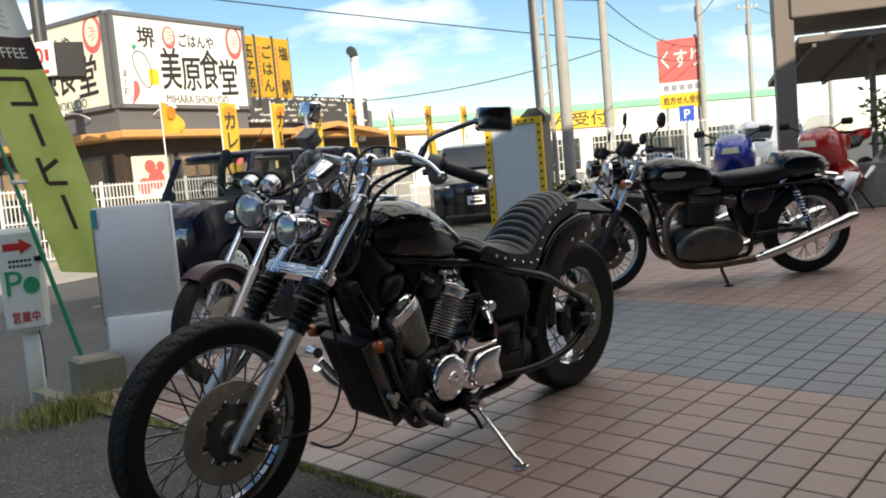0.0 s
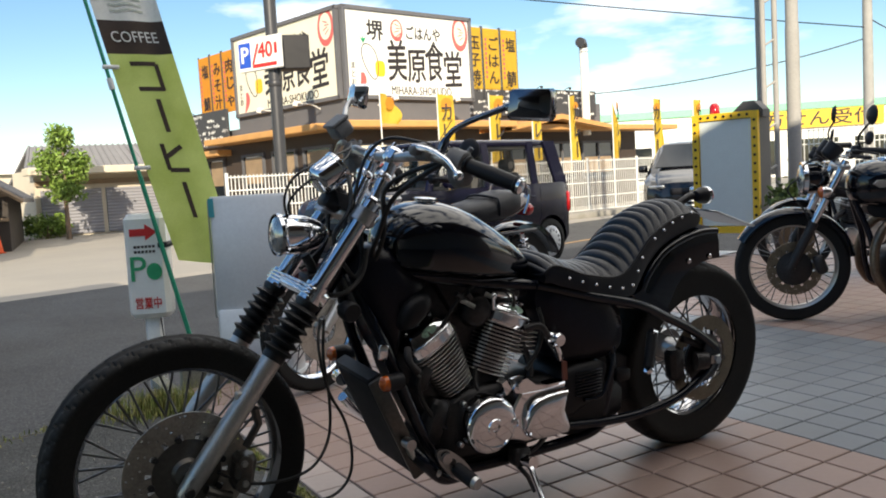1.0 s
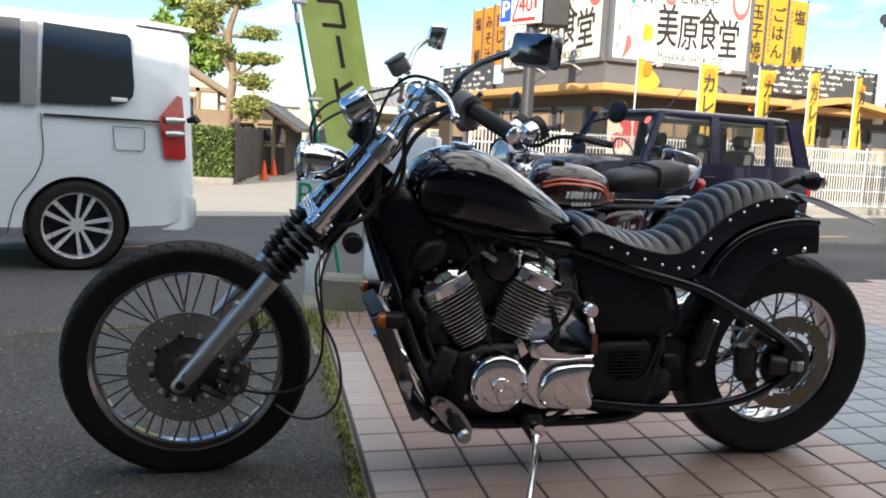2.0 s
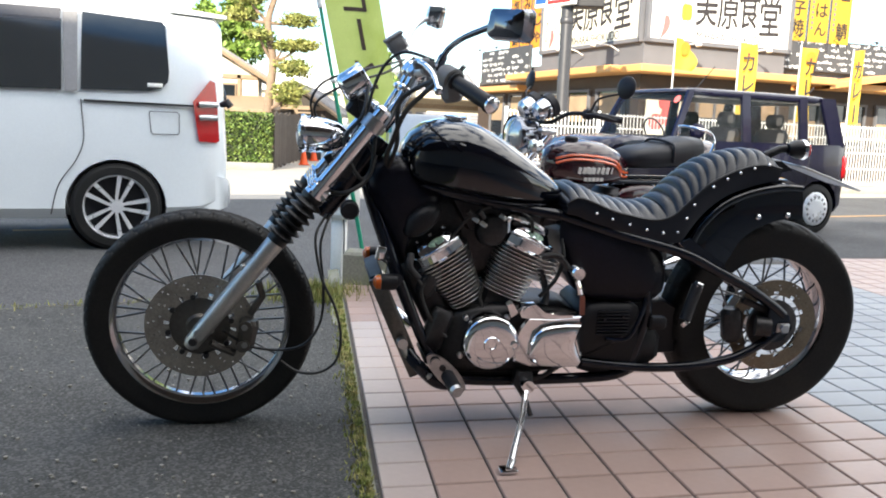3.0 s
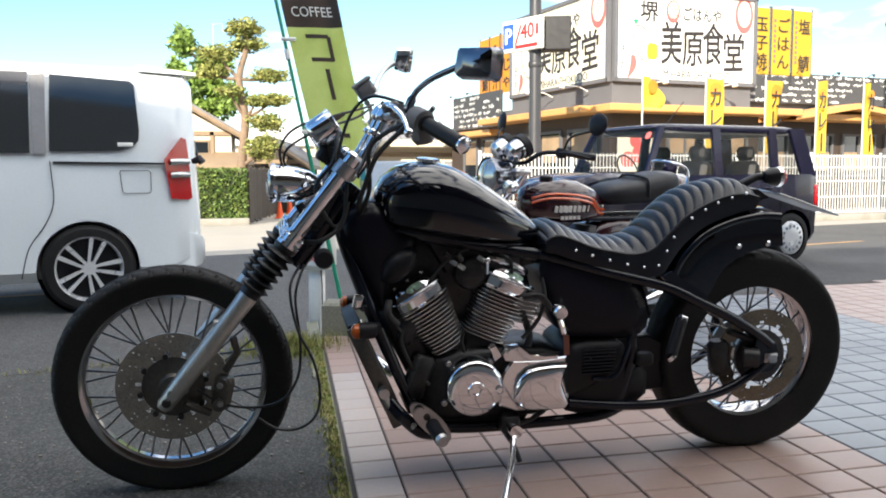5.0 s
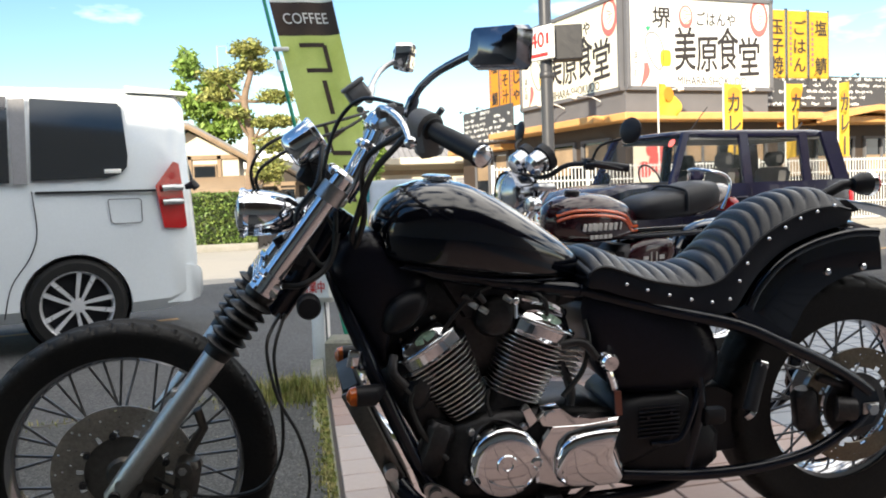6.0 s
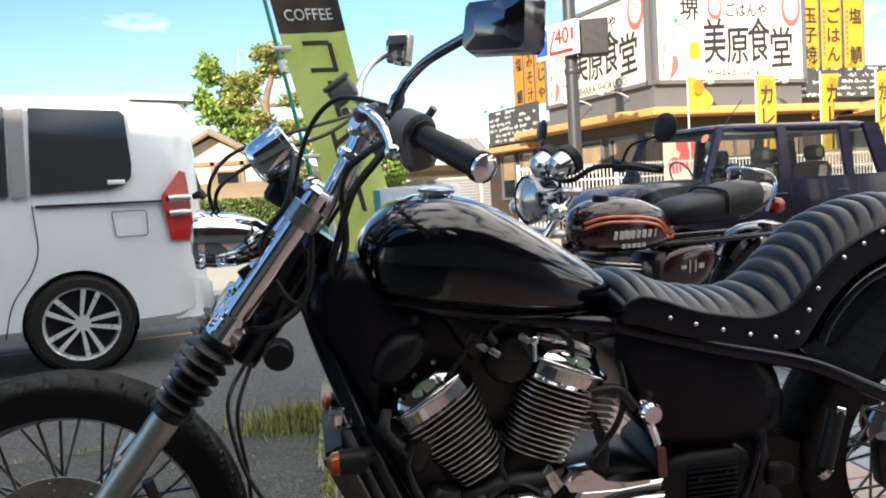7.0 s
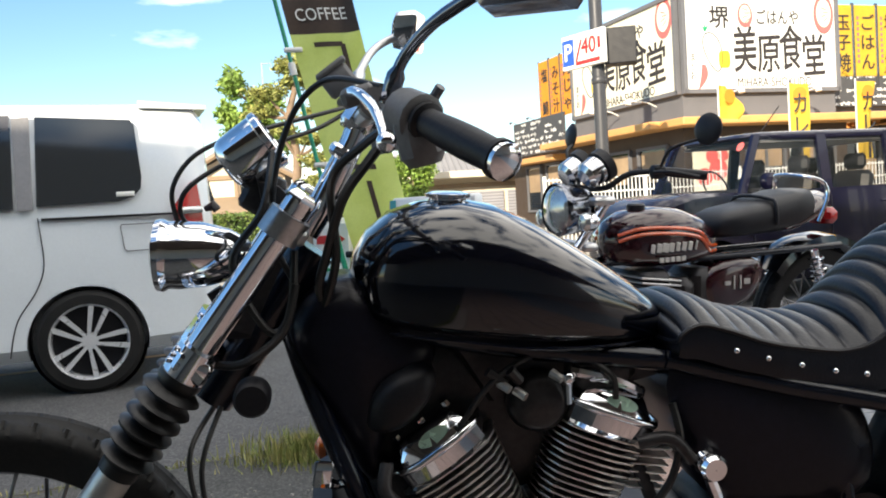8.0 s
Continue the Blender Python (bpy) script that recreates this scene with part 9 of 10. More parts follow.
text("lettering", "営業中", 0.07, REDINK, bx_, pose(0, -0.0845, 0.455) @ FACE, 0.14)
c = Mesh()
c.loft([[(0.042 * math.cos(t) + 0.045, -0.084 - k, 0.635 + 0.047 * math.sin(t)) for t in [2 * math.pi * i / 24 for i in range(24)]] for k in (0, 0.003)])
part("green_dot", c, GREENINK, bx_, smooth=0)
c = Mesh()
c.plate([(-0.075, 0.875), (0.01, 0.875), (0.01, 0.90), (0.075, 0.855), (0.01, 0.81), (0.01, 0.835), (-0.075, 0.835)], -0.0835, -0.087)
part("red_arrow", c, REDINK, bx_, smooth=0)
c = Mesh()
for i in range(2):
    for k in range(6):
        c.box((-0.05 + 0.02 * k, -0.0845, 0.775 - 0.028 * i), (0.014, 0.003, 0.014))
part("small_print", c, INK, bx_, smooth=0)
part("clamp", Mesh().box((0.10, 0.0, 0.78), (0.05, 0.19, 0.03), None, 0.006), SATIN, sg)
c = Mesh()
c.tube(spline([(0.05, -0.05, 0.37), (0.06, -0.06, 0.26), (0.055, -0.05, 0.1)], 4), 0.004, 6)
part("cord", c, SATIN, sg)

bk = thing("concrete_block", Matrix.Translation((0.705, 2.32, -0.03)) @ pose(0, 0, 0, 0, 0, -10), "mossy concrete block weighing down the banner pole", "concrete block")
c = Mesh()
c.loft([[(-0.12, -0.10, 0), (0.12, -0.10, 0), (0.12, 0.10, 0), (-0.12, 0.10, 0)], [(-0.12, -0.10, 0.20), (0.12, -0.10, 0.195), (0.12, 0.10, 0.195), (-0.12, 0.10, 0.2)], [(-0.10, -0.08, 0.215), (0.10, -0.08, 0.21), (0.10, 0.08, 0.21), (-0.10, 0.08, 0.215)]])
part("block", c, MOSSY, bk, smooth=30)

# leaning green pole with the coffee banner
P0, P1 = Vector((0.735, 2.46, -0.02)), Vector((0.305, 2.725, 2.22))
PD = (P1 - P0).normalized()
bn = thing("coffee_banner", Matrix(), "green cloth coffee banner on a leaning green pole", "banner")
c = Mesh()
c.tube([P0, P0.lerp(P1, 0.5)], 0.0125, 12)
c.tube([P0.lerp(P1, 0.48), P1], 0.0100, 12)
part("pole", c, GREENPOLE, bn)
c = Mesh()
c.rod(P1 + Vector((-0.03, 0, 0)), P1 + Vector((0.52, -0.10, -0.02)), 0.007, n=8)
part("arm", c, FENCEWHITE, bn)
for u in (0.52, 0.76, 0.72, 0.93):
    c = Mesh()
    p = P0.lerp(P1, u)
    if u == 0.72:
        c.rod(p - PD * 0.03, p + PD * 0.03, 0.016, n=12)
        part("joint", c, FENCEWHITE, bn)
    else:
        c.box(p + Vector((0.025, -0.004, 0)), (0.085, 0.02, 0.022), None, 0.004)
        part("clip", c, FENCEWHITE, bn)
BW, BH = 0.34, 1.60
BX = Vector((0.975, -0.20, -0.02)).normalized()


def on_banner(u, v, off=0.0):
    """A place on the cloth: u across from the pole, v down from the top."""
    drift = 0.02 + 0.10 * v * v
    fold = 0.055 * u * math.sin(3.0 * v + 2.2 * u + 0.4) + 0.022 * math.sin(9 * u + 2.5 * v) * u
    sag = 0.12 * max(0, v - 0.62) * u
    p = P1 + Vector((0.02, 0, -0.02)) + BX * (BW * u * (1 - 0.10 * v)) - PD * (BH * v) + Vector((drift * 0.4, 0, -sag)) + Vector((0.15, 0.98, 0)) * (fold - off)
    return p


def banner_piece(name, v0, v1, material, label=""):
    c = Mesh()
    ny = max(3, int((v1 - v0) * 44))
    c.loft([[on_banner(j / 16, v0 + (v1 - v0) * i / ny) for j in range(17)] for i in range(ny + 1)], False, False)
    return part(name, c, material, bn, label, smooth=70)


banner_piece("cloth_top", 0.0, 0.17, FLAGWHITE, "white top with a printed cup")
banner_piece("cloth_band", 0.17, 0.285, FLAGBROWN, "dark brown band")
banner_piece("cloth", 0.285, 1.0, FLAGGREEN, "yellow-green cloth")


def stroke(pts, wd, material, name="lettering"):
    """A painted stroke lying on the cloth."""
    c = Mesh()
    for i in range(len(pts) - 1):
        (u0, v0), (u1, v1) = pts[i], pts[i + 1]
        du, dv = (u1 - u0) * BW, (v1 - v0) * BH
        ll = math.hypot(du, dv)
        nu, nv = -dv / ll * wd / 2 / BW, du / ll * wd / 2 / BH
        q = []
        for k in range(9):
            t = k / 8
            uu, vv = u0 + (u1 - u0) * t, v0 + (v1 - v0) * t
            q.append([on_banner(uu + nu, vv + nv, 0.004), on_banner(uu - nu, vv - nv, 0.004)])
        c.loft(q, False, False)
    return part(name, c, material, bn, smooth=0)


stroke([(0.30, 0.318), (0.70, 0.318), (0.70, 0.410)], 0.024, FLAGBROWN)
stroke([(0.32, 0.405), (0.72, 0.405)], 0.024, FLAGBROWN)
stroke([(0.56, 0.440), (0.56, 0.555)], 0.026, FLAGBROWN)
stroke([(0.38, 0.595), (0.38, 0.685), (0.70, 0.685)], 0.024, FLAGBROWN)
stroke([(0.68, 0.605), (0.40, 0.640)], 0.024, FLAGBROWN)
stroke([(0.54, 0.725), (0.54, 0.845)], 0.026, FLAGBROWN)
bent(text("lettering", "COFFEE", 0.085, FLAGWHITE, bn, Matrix(), 0.24), lambda q: on_banner(0.5 + q.x / BW, 0.228 - q.y / BH, 0.005 + q.z * 0.1))
c = Mesh()
for i in range(5):
    t = i / 4
    c.loft([[on_banner(0.25 + 0.5 * k / 8, 0.05 + 0.02 * i + 0.004 * math.sin(k), 0.004) for k in range(9)], [on_banner(0.25 + 0.5 * k / 8, 0.058 + 0.02 * i + 0.004 * math.sin(k), 0.004) for k in range(9)]], False, False)
part("cup_print", c, mat("pale_print", (0.55, 0.58, 0.50), 0.7), bn, smooth=0)

# weeds along the joint of tiles and asphalt, and round the block
rnd = random.Random(4)
c = Mesh()


def blade(c, p, h, lean, wd):
    a = rnd.uniform(0, 6.28)
    d = Vector((math.cos(a), math.sin(a), 0))
    s = Vector((-d.y, d.x, 0)) * wd
    p = Vector(p)
    m1, t1 = p + Vector((0, 0, h * 0.6)) + d * lean * 0.4, p + Vector((0, 0, h)) + d * lean
    o = len(c.v)
    c.v += [tuple(p - s), tuple(p + s), tuple(m1 + s * 0.8), tuple(m1 - s * 0.8), tuple(t1)]
    c.f += [(o, o + 1, o + 2, o + 3), (o + 3, o + 2, o + 4)]


for i in range(6500):
    w_ = rnd.uniform(-1.9, 1.9)
    k = abs(noise.noise((w_ * 2.1, 3.3, 0)))
    u_ = -0.016 - abs(rnd.gauss(0, 0.020 + 0.02 * k))
    if rnd.random() < 0.45 + 1.2 * k:
        blade(c, tile_at(u_, w_, -0.008), rnd.uniform(0.005, 0.022), rnd.uniform(0, 0.018), 0.0028)
for i in range(1300):
    a, r_ = rnd.uniform(0, 6.28), abs(rnd.gauss(0, 0.13))
    blade(c, (0.40 + math.cos(a) * r_ * 1.2, 2.00 + math.sin(a) * r_ * 0.8, -0.03), rnd.uniform(0.02, 0.12), rnd.uniform(0, 0.06), 0.0026)
for i in range(900):
    s_ = rnd.uniform(-4, 1.2)
    p = along(s_, -0.16 - abs(rnd.gauss(0, 0.05)), -0.03)
    blade(c, p, rnd.uniform(0.006, 0.03), rnd.uniform(0, 0.025), 0.0025)
tagged(part("grass", c, GRASS, smooth=0), "tufts of dry and green weeds along the paving joint", "grass", kind="stuff")
c = Mesh()
c.loft([[tile_at(-0.075, w, -0.012), tile_at(-0.008, w, -0.005)] for w in [-6 + 0.2 * i for i in range(45)]], False, False)
tagged(part("moss_strip", c, MOSSY, smooth=0), "strip of moss and dirt beside the tiles", "moss", kind="stuff")
# grit on the asphalt
c = Mesh()
for i in range(700):
    p = tile_at(rnd.uniform(-2.2, -0.1), rnd.uniform(-1.6, 1.6), -0.004)
    r_ = rnd.uniform(0.002, 0.006)
    c.box((p[0], p[1], p[2] + r_ * 0.3), (r_ * 2, r_ * 1.5, r_), Matrix.Rotation(rnd.uniform(0, 3), 3, "Z"))
tagged(part("grit", c, CONCRETE, smooth=0), "loose grit on the asphalt", "grit", kind="stuff")


# ---------------------------------------------------------------- yellow-framed sign and mast at the tile edge
ys = thing("bulb_sign", Matrix.Translation((7.45, 4.50, -0.14)) @ pose(0, 0, 0, 0, 0, -74), "standing sign with yellow bulb frame and red beacon", "sign")
c = Mesh()
c.box((0, 0, 1.02), (0.74, 0.34, 1.30), None, 0.01)
part("cabinet", c, POLEDARK, ys, "dark cabinet", smooth=0)
c = Mesh()
for s in (-1, 1):
    c.box((s * 0.345, -0.185, 1.02), (0.075, 0.05, 1.34))
    c.box((0, -0.185, 1.02 + s * 0.635), (0.62, 0.05, 0.075))
part("bulb_frame", c, YELLOWINK, ys, "yellow frame", smooth=0)
c = Mesh()
c.box((0, -0.176, 1.02), (0.60, 0.02, 1.18))
part("face", c, mat("blank_sign_face", (0.62, 0.68, 0.68), 0.35, 0, 0.05), ys, smooth=0)
c = Mesh()
c.plate([(0.05, 1.67), (0.20, 1.80), (0.32, 1.80), (0.42, 1.70), (0.42, 1.62), (0.05, 1.62)], -0.15, 0.05)
part("arrow_top", c, POLEDARK, ys, smooth=0)
bulb = None
for x, z in [(s * 0.345, 0.45 + i * 0.095) for i in range(13) for s in (-1, 1)] + [(-0.27 + i * 0.09, 1.655) for i in range(7)]:
    mm = Matrix.Translation((x, -0.215, z))
    bulb = part("bulb", Mesh().ball((0, 0, 0), 0.016, 8), SATIN, ys, m=mm) if bulb is None else (again(bulb, mm), bulb)[1]
c = Mesh()
c.lathe([(0.055, 1.67), (0.06, 1.70), (0.055, 1.79), (0.03, 1.82), (0.001, 1.825)], (-0.20, 0, 0), "z", 18)
part("beacon", c, REDLENS, ys, "red beacon")
c = Mesh()
for sx in (-0.3, 0.3):
    c.rod((sx, 0, 0.0), (sx, 0, 0.4), 0.02, n=8)
c.box((0, 0, 0.05), (0.8, 0.5, 0.10), None, 0.03)
part("stand", c, FENCEWHITE, ys)

ms = thing("steel_mast", Matrix.Translation((8.35, 4.72, -0.05)), "pale lattice mast beside a round pole", "mast")
c = Mesh()
for sx, sy in ((-0.11, -0.05), (0.11, -0.05), (0.0, 0.10)):
    c.rod((sx, sy, 0), (sx, sy, 6.5), 0.032, n=10)
part("mast_tube", c, POLEGREY, ms)
for i in range(12):
    c = Mesh()
    c.rod((-0.11, -0.05, 0.4 + i * 0.5), (0.11, -0.05, 0.5 + i * 0.5), 0.014, n=6)
    part("rung", c, POLEGREY, ms)
po = thing("round_pole", Matrix.Translation((8.72, 4.62, -0.05)), "pale round steel pole at the tile edge", "pole")
c = Mesh()
c.tube([(0, 0, 0), (0, 0, 2.6), (0, 0, 2.7), (0, 0, 6.5)], [0.085, 0.082, 0.075, 0.07], 16)
part("shaft", c, POLEGREY, po)


# ---------------------------------------------------------------- leaves
def leaf_cloud(c, center, size, count, leaf, seed, shell_=0.55, flat=0.0):
    """Many small leaf faces through an uneven blob."""
    rd_ = random.Random(seed)
    ctr = Vector(center)
    for i in range(count):
        while True:
            d = Vector((rd_.uniform(-1, 1), rd_.uniform(-1, 1), rd_.uniform(-1, 1)))
            if 0.05 < d.length < 1:
                break
        d.normalize()
        k = rd_.uniform(shell_, 1.0) * (0.78 + 0.42 * noise.noise((d.x * 1.9 + seed, d.y * 1.9, d.z * 1.9)))
        p = ctr + Vector((d.x * size[0], d.y * size[1], d.z * size[2])) * k
        a, b_ = Vector((rd_.uniform(-1, 1), rd_.uniform(-1, 1), rd_.uniform(-1, 1) * (1 - flat))).normalized(), Vector((rd_.uniform(-1, 1), rd_.uniform(-1, 1), rd_.uniform(-0.6, 0.6)))
        b_ = (b_ - a * b_.dot(a)).normalized()
        l = leaf * rd_.uniform(0.6, 1.35)
        o = len(c.v)
        c.v += [tuple(p - a * l), tuple(p + b_ * l * 0.42), tuple(p + a * l), tuple(p - b_ * l * 0.42)]
        c.f += [(o, o + 1, o + 2, o + 3)]


def tree(m, label, trunk_pts, radii, crowns, leaf, material, seed, needles=False):
    t = thing("tree" if not needles else "pine_tree", m, label, "tree")
    c = Mesh()
    c.tube(spline(trunk_pts, 4), [radii[0] + (radii[1] - radii[0]) * i / (len(trunk_pts) * 4 - 4) for i in range(len(trunk_pts) * 4 - 3)], 10)
    for (ct, sz, n_) in crowns:
        s_ = min(trunk_pts, key=lambda q: (Vector(q) - Vector(ct)).length + max(0, q[2] - ct[2]) * 2)
        c.tube(spline([s_, ((s_[0] + ct[0]) / 2, (s_[1] + ct[1]) / 2, (s_[2] + ct[2]) / 2 - 0.06), (ct[0], ct[1], ct[2] - sz[2] * 0.3)], 3), [0.05, 0.045, 0.04, 0.035, 0.03, 0.025, 0.018], 7)
    part("trunk", c, BARK, t)
    c = Mesh()
    for i, (ct, sz, n_) in enumerate(crowns):
        if needles:
            sz, n_ = (sz[0] * 1.22, sz[1] * 1.2, sz[2] * 1.15), int(n_ * 1.5)
        leaf_cloud(c, ct, sz, n_, leaf, seed + i, 0.35, 0.3 if needles else 0)
    tagged(part("crown", c, material, t, smooth=0), kind="stuff")
    return t


tree(Matrix.Translation((-0.05, 18.2, GZ)), "clipped garden pine with layered needle pads", [(0.0, 0, 0), (-0.08, 0, 1.2), (0.02, 0, 2.3), (-0.10, 0, 3.2), (0.08, 0, 3.9), (0.05, 0, 4.4)], (0.13, 0.05),
     [((0.05, 0, 4.35), (0.50, 0.45, 0.26), 900), ((0.10, 0.1, 4.00), (0.48, 0.45, 0.16), 700), ((-0.55, 0.0, 3.75), (0.55, 0.45, 0.22), 800), ((-0.70, 0.1, 3.35), (0.50, 0.45, 0.18), 700), ((0.60, 0, 3.28), (0.48, 0.40, 0.20), 800), ((0.62, -0.1, 2.72), (0.52, 0.42, 0.18), 800), ((0.25, -0.1, 2.68), (0.30, 0.3, 0.14), 350), ((0.50, -0.2, 2.20), (0.48, 0.42, 0.26), 900), ((0.40, -0.3, 1.62), (0.42, 0.4, 0.34), 900), ((-0.30, -0.2, 2.9), (0.35, 0.35, 0.14), 400)], 0.055, PINE, 20, True)
tree(Matrix.Translation((-0.98, 20.5, GZ)), "bright green broadleaf garden tree", [(0, 0, 0), (0.05, 0, 1.4), (0.0, 0, 2.6), (0.1, 0, 3.6)], (0.14, 0.06),
     [((-0.55, 0, 4.35), (0.45, 0.5, 0.55), 900), ((0.15, 0, 3.9), (0.62, 0.6, 0.55), 1200), ((-0.2, -0.2, 3.3), (0.85, 0.7, 0.60), 1500), ((0.5, -0.2, 3.0), (0.6, 0.6, 0.5), 1000), ((-0.75, -0.1, 3.6), (0.40, 0.5, 0.4), 700), ((0.1, -0.3, 2.65), (0.9, 0.6, 0.35), 1000)], 0.085, LEAF, 40)
tree(Matrix.Translation((3.15, 24.5, GZ)), "small green tree by the lot", [(0, 0, 0), (0, 0, 1.2), (0.05, 0, 2.2)], (0.08, 0.03),
     [((0.0, 0, 2.9), (0.55, 0.55, 0.50), 1000), ((-0.35, 0, 2.2), (0.60, 0.55, 0.55), 1100), ((0.34, 0, 2.1), (0.60, 0.5, 0.6), 1100), ((0, 0, 1.4), (0.65, 0.6, 0.5), 1000)], 0.075, LEAF, 60)
for x, y, s_, sd in ((2.75, 26.0, 0.75, 81), (-6.5, 24.5, 0.95, 82), (-5.2, 22.5, 0.8, 83), (-7.6, 23.5, 0.6, 84)):
    sh_ = thing("shrub", Matrix.Translation((x, y, GZ)), "rounded yellow-green garden shrub in the lot", "shrub")
    c = Mesh()
    for i in range(3):
        leaf_cloud(c, (0.25 * (i - 1) * s_ * 2, 0.1 * i, 0.5 * s_), (0.6 * s_, 0.6 * s_, 0.62 * s_), 700, 0.06, sd + i * 7, 0.4)
    tagged(part("foliage", c, LEAF, sh_, smooth=0), kind="stuff")
    c = Mesh()
    for i in range(4):
        c.rod((0, 0, 0), (0.2 * math.cos(i * 1.6), 0.2 * math.sin(i * 1.6), 0.5 * s_), 0.02, n=6)
    part("stem", c, BARK, sh_)

# clipped hedge on a low kerb
hd_ = thing("hedge", Matrix.Translation((-1.65, 15.35, GZ)), "clipped green hedge on a low concrete kerb", "hedge")
# solid box in near-black green paints the shade behind the outer leaves
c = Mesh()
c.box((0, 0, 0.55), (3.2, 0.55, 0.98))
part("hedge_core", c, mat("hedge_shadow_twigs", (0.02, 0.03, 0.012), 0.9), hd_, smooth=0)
c = Mesh()
rd2 = random.Random(9)
for i in range(7500):
    f_ = rd2.random()
    if f_ < 0.62:
        p = Vector((rd2.uniform(-1.64, 1.64), -0.29 - abs(rd2.gauss(0, 0.025)), rd2.uniform(0.08, 1.10)))
    elif f_ < 0.85:
        p = Vector((rd2.uniform(-1.64, 1.64), rd2.uniform(-0.3, 0.3), 1.06 + abs(rd2.gauss(0, 0.03))))
    else:
        p = Vector((1.62 + abs(rd2.gauss(0, 0.025)), rd2.uniform(-0.3, 0.3), rd2.uniform(0.08, 1.1)))
    a = Vector((rd2.uniform(-1, 1), rd2.uniform(-1, 1), rd2.uniform(-1, 1))).normalized()
    b_ = a.cross(Vector((rd2.uniform(-1, 1), rd2.uniform(-1, 1), rd2.uniform(-1, 1)))).normalized()
    l = rd2.uniform(0.022, 0.045)
    o = len(c.v)
    c.v += [tuple(p - a * l), tuple(p + b_ * l * 0.55), tuple(p + a * l), tuple(p - b_ * l * 0.55)]
    c.f += [(o, o + 1, o + 2, o + 3)]
tagged(part("hedge_leaf", c, HEDGE, hd_, smooth=0), kind="stuff")
c = Mesh()
c.box((0.0, -0.05, 0.02), (3.4, 0.75, 0.22), None, 0.02)
tagged(part("hedge_kerb", c, CONCRETE, m=Matrix.Translation((-1.65, 15.35, GZ))), "pale low kerb under the hedge", "kerb", kind="structure")
# weathered board fence running back from the hedge
wf = thing("board_fence", Matrix.Translation((0.06, 15.25, GZ)) @ pose(0, 0, 0, 0, 0, 82), "dark weathered upright board fence", "fence")
for i in range(34):
    c = Mesh()
    c.box((0.02 + i * 0.185, 0, 0.58 + 0.02 * math.sin(i * 2.3)), (0.17, 0.03, 1.10 + 0.05 * math.sin(i * 1.7)), None, 0.006)
    part("board", c, OLDWOOD, wf, smooth=0)
c = Mesh()
c.box((3.1, 0.04, 0.9), (6.3, 0.04, 0.08))
c.box((3.1, 0.04, 0.3), (6.3, 0.04, 0.08))
part("rail", c, OLDWOOD, wf, smooth=0)
for x, y in ((0.70, 17.4), (1.0, 19.6), (1.25, 21.0), (-3.6, 21.0), (-4.4, 20.4)):
    cn_ = thing("traffic_cone", Matrix.Translation((x, y, GZ)) @ Matrix.Diagonal((0.62, 0.62, 0.62, 1)), "orange plastic traffic cone", "traffic cone", "traffic cones")
    c = Mesh()
    c.lathe([(0.15, 0.03), (0.14, 0.06), (0.03, 0.66), (0.02, 0.70), (0.001, 0.70)], (0, 0, 0), "z", 20)
    part("cone", c, CONE, cn_)
    c = Mesh()
    c.box((0, 0, 0.018), (0.38, 0.38, 0.035), None, 0.01)
    part("base", c, CONE, cn_)


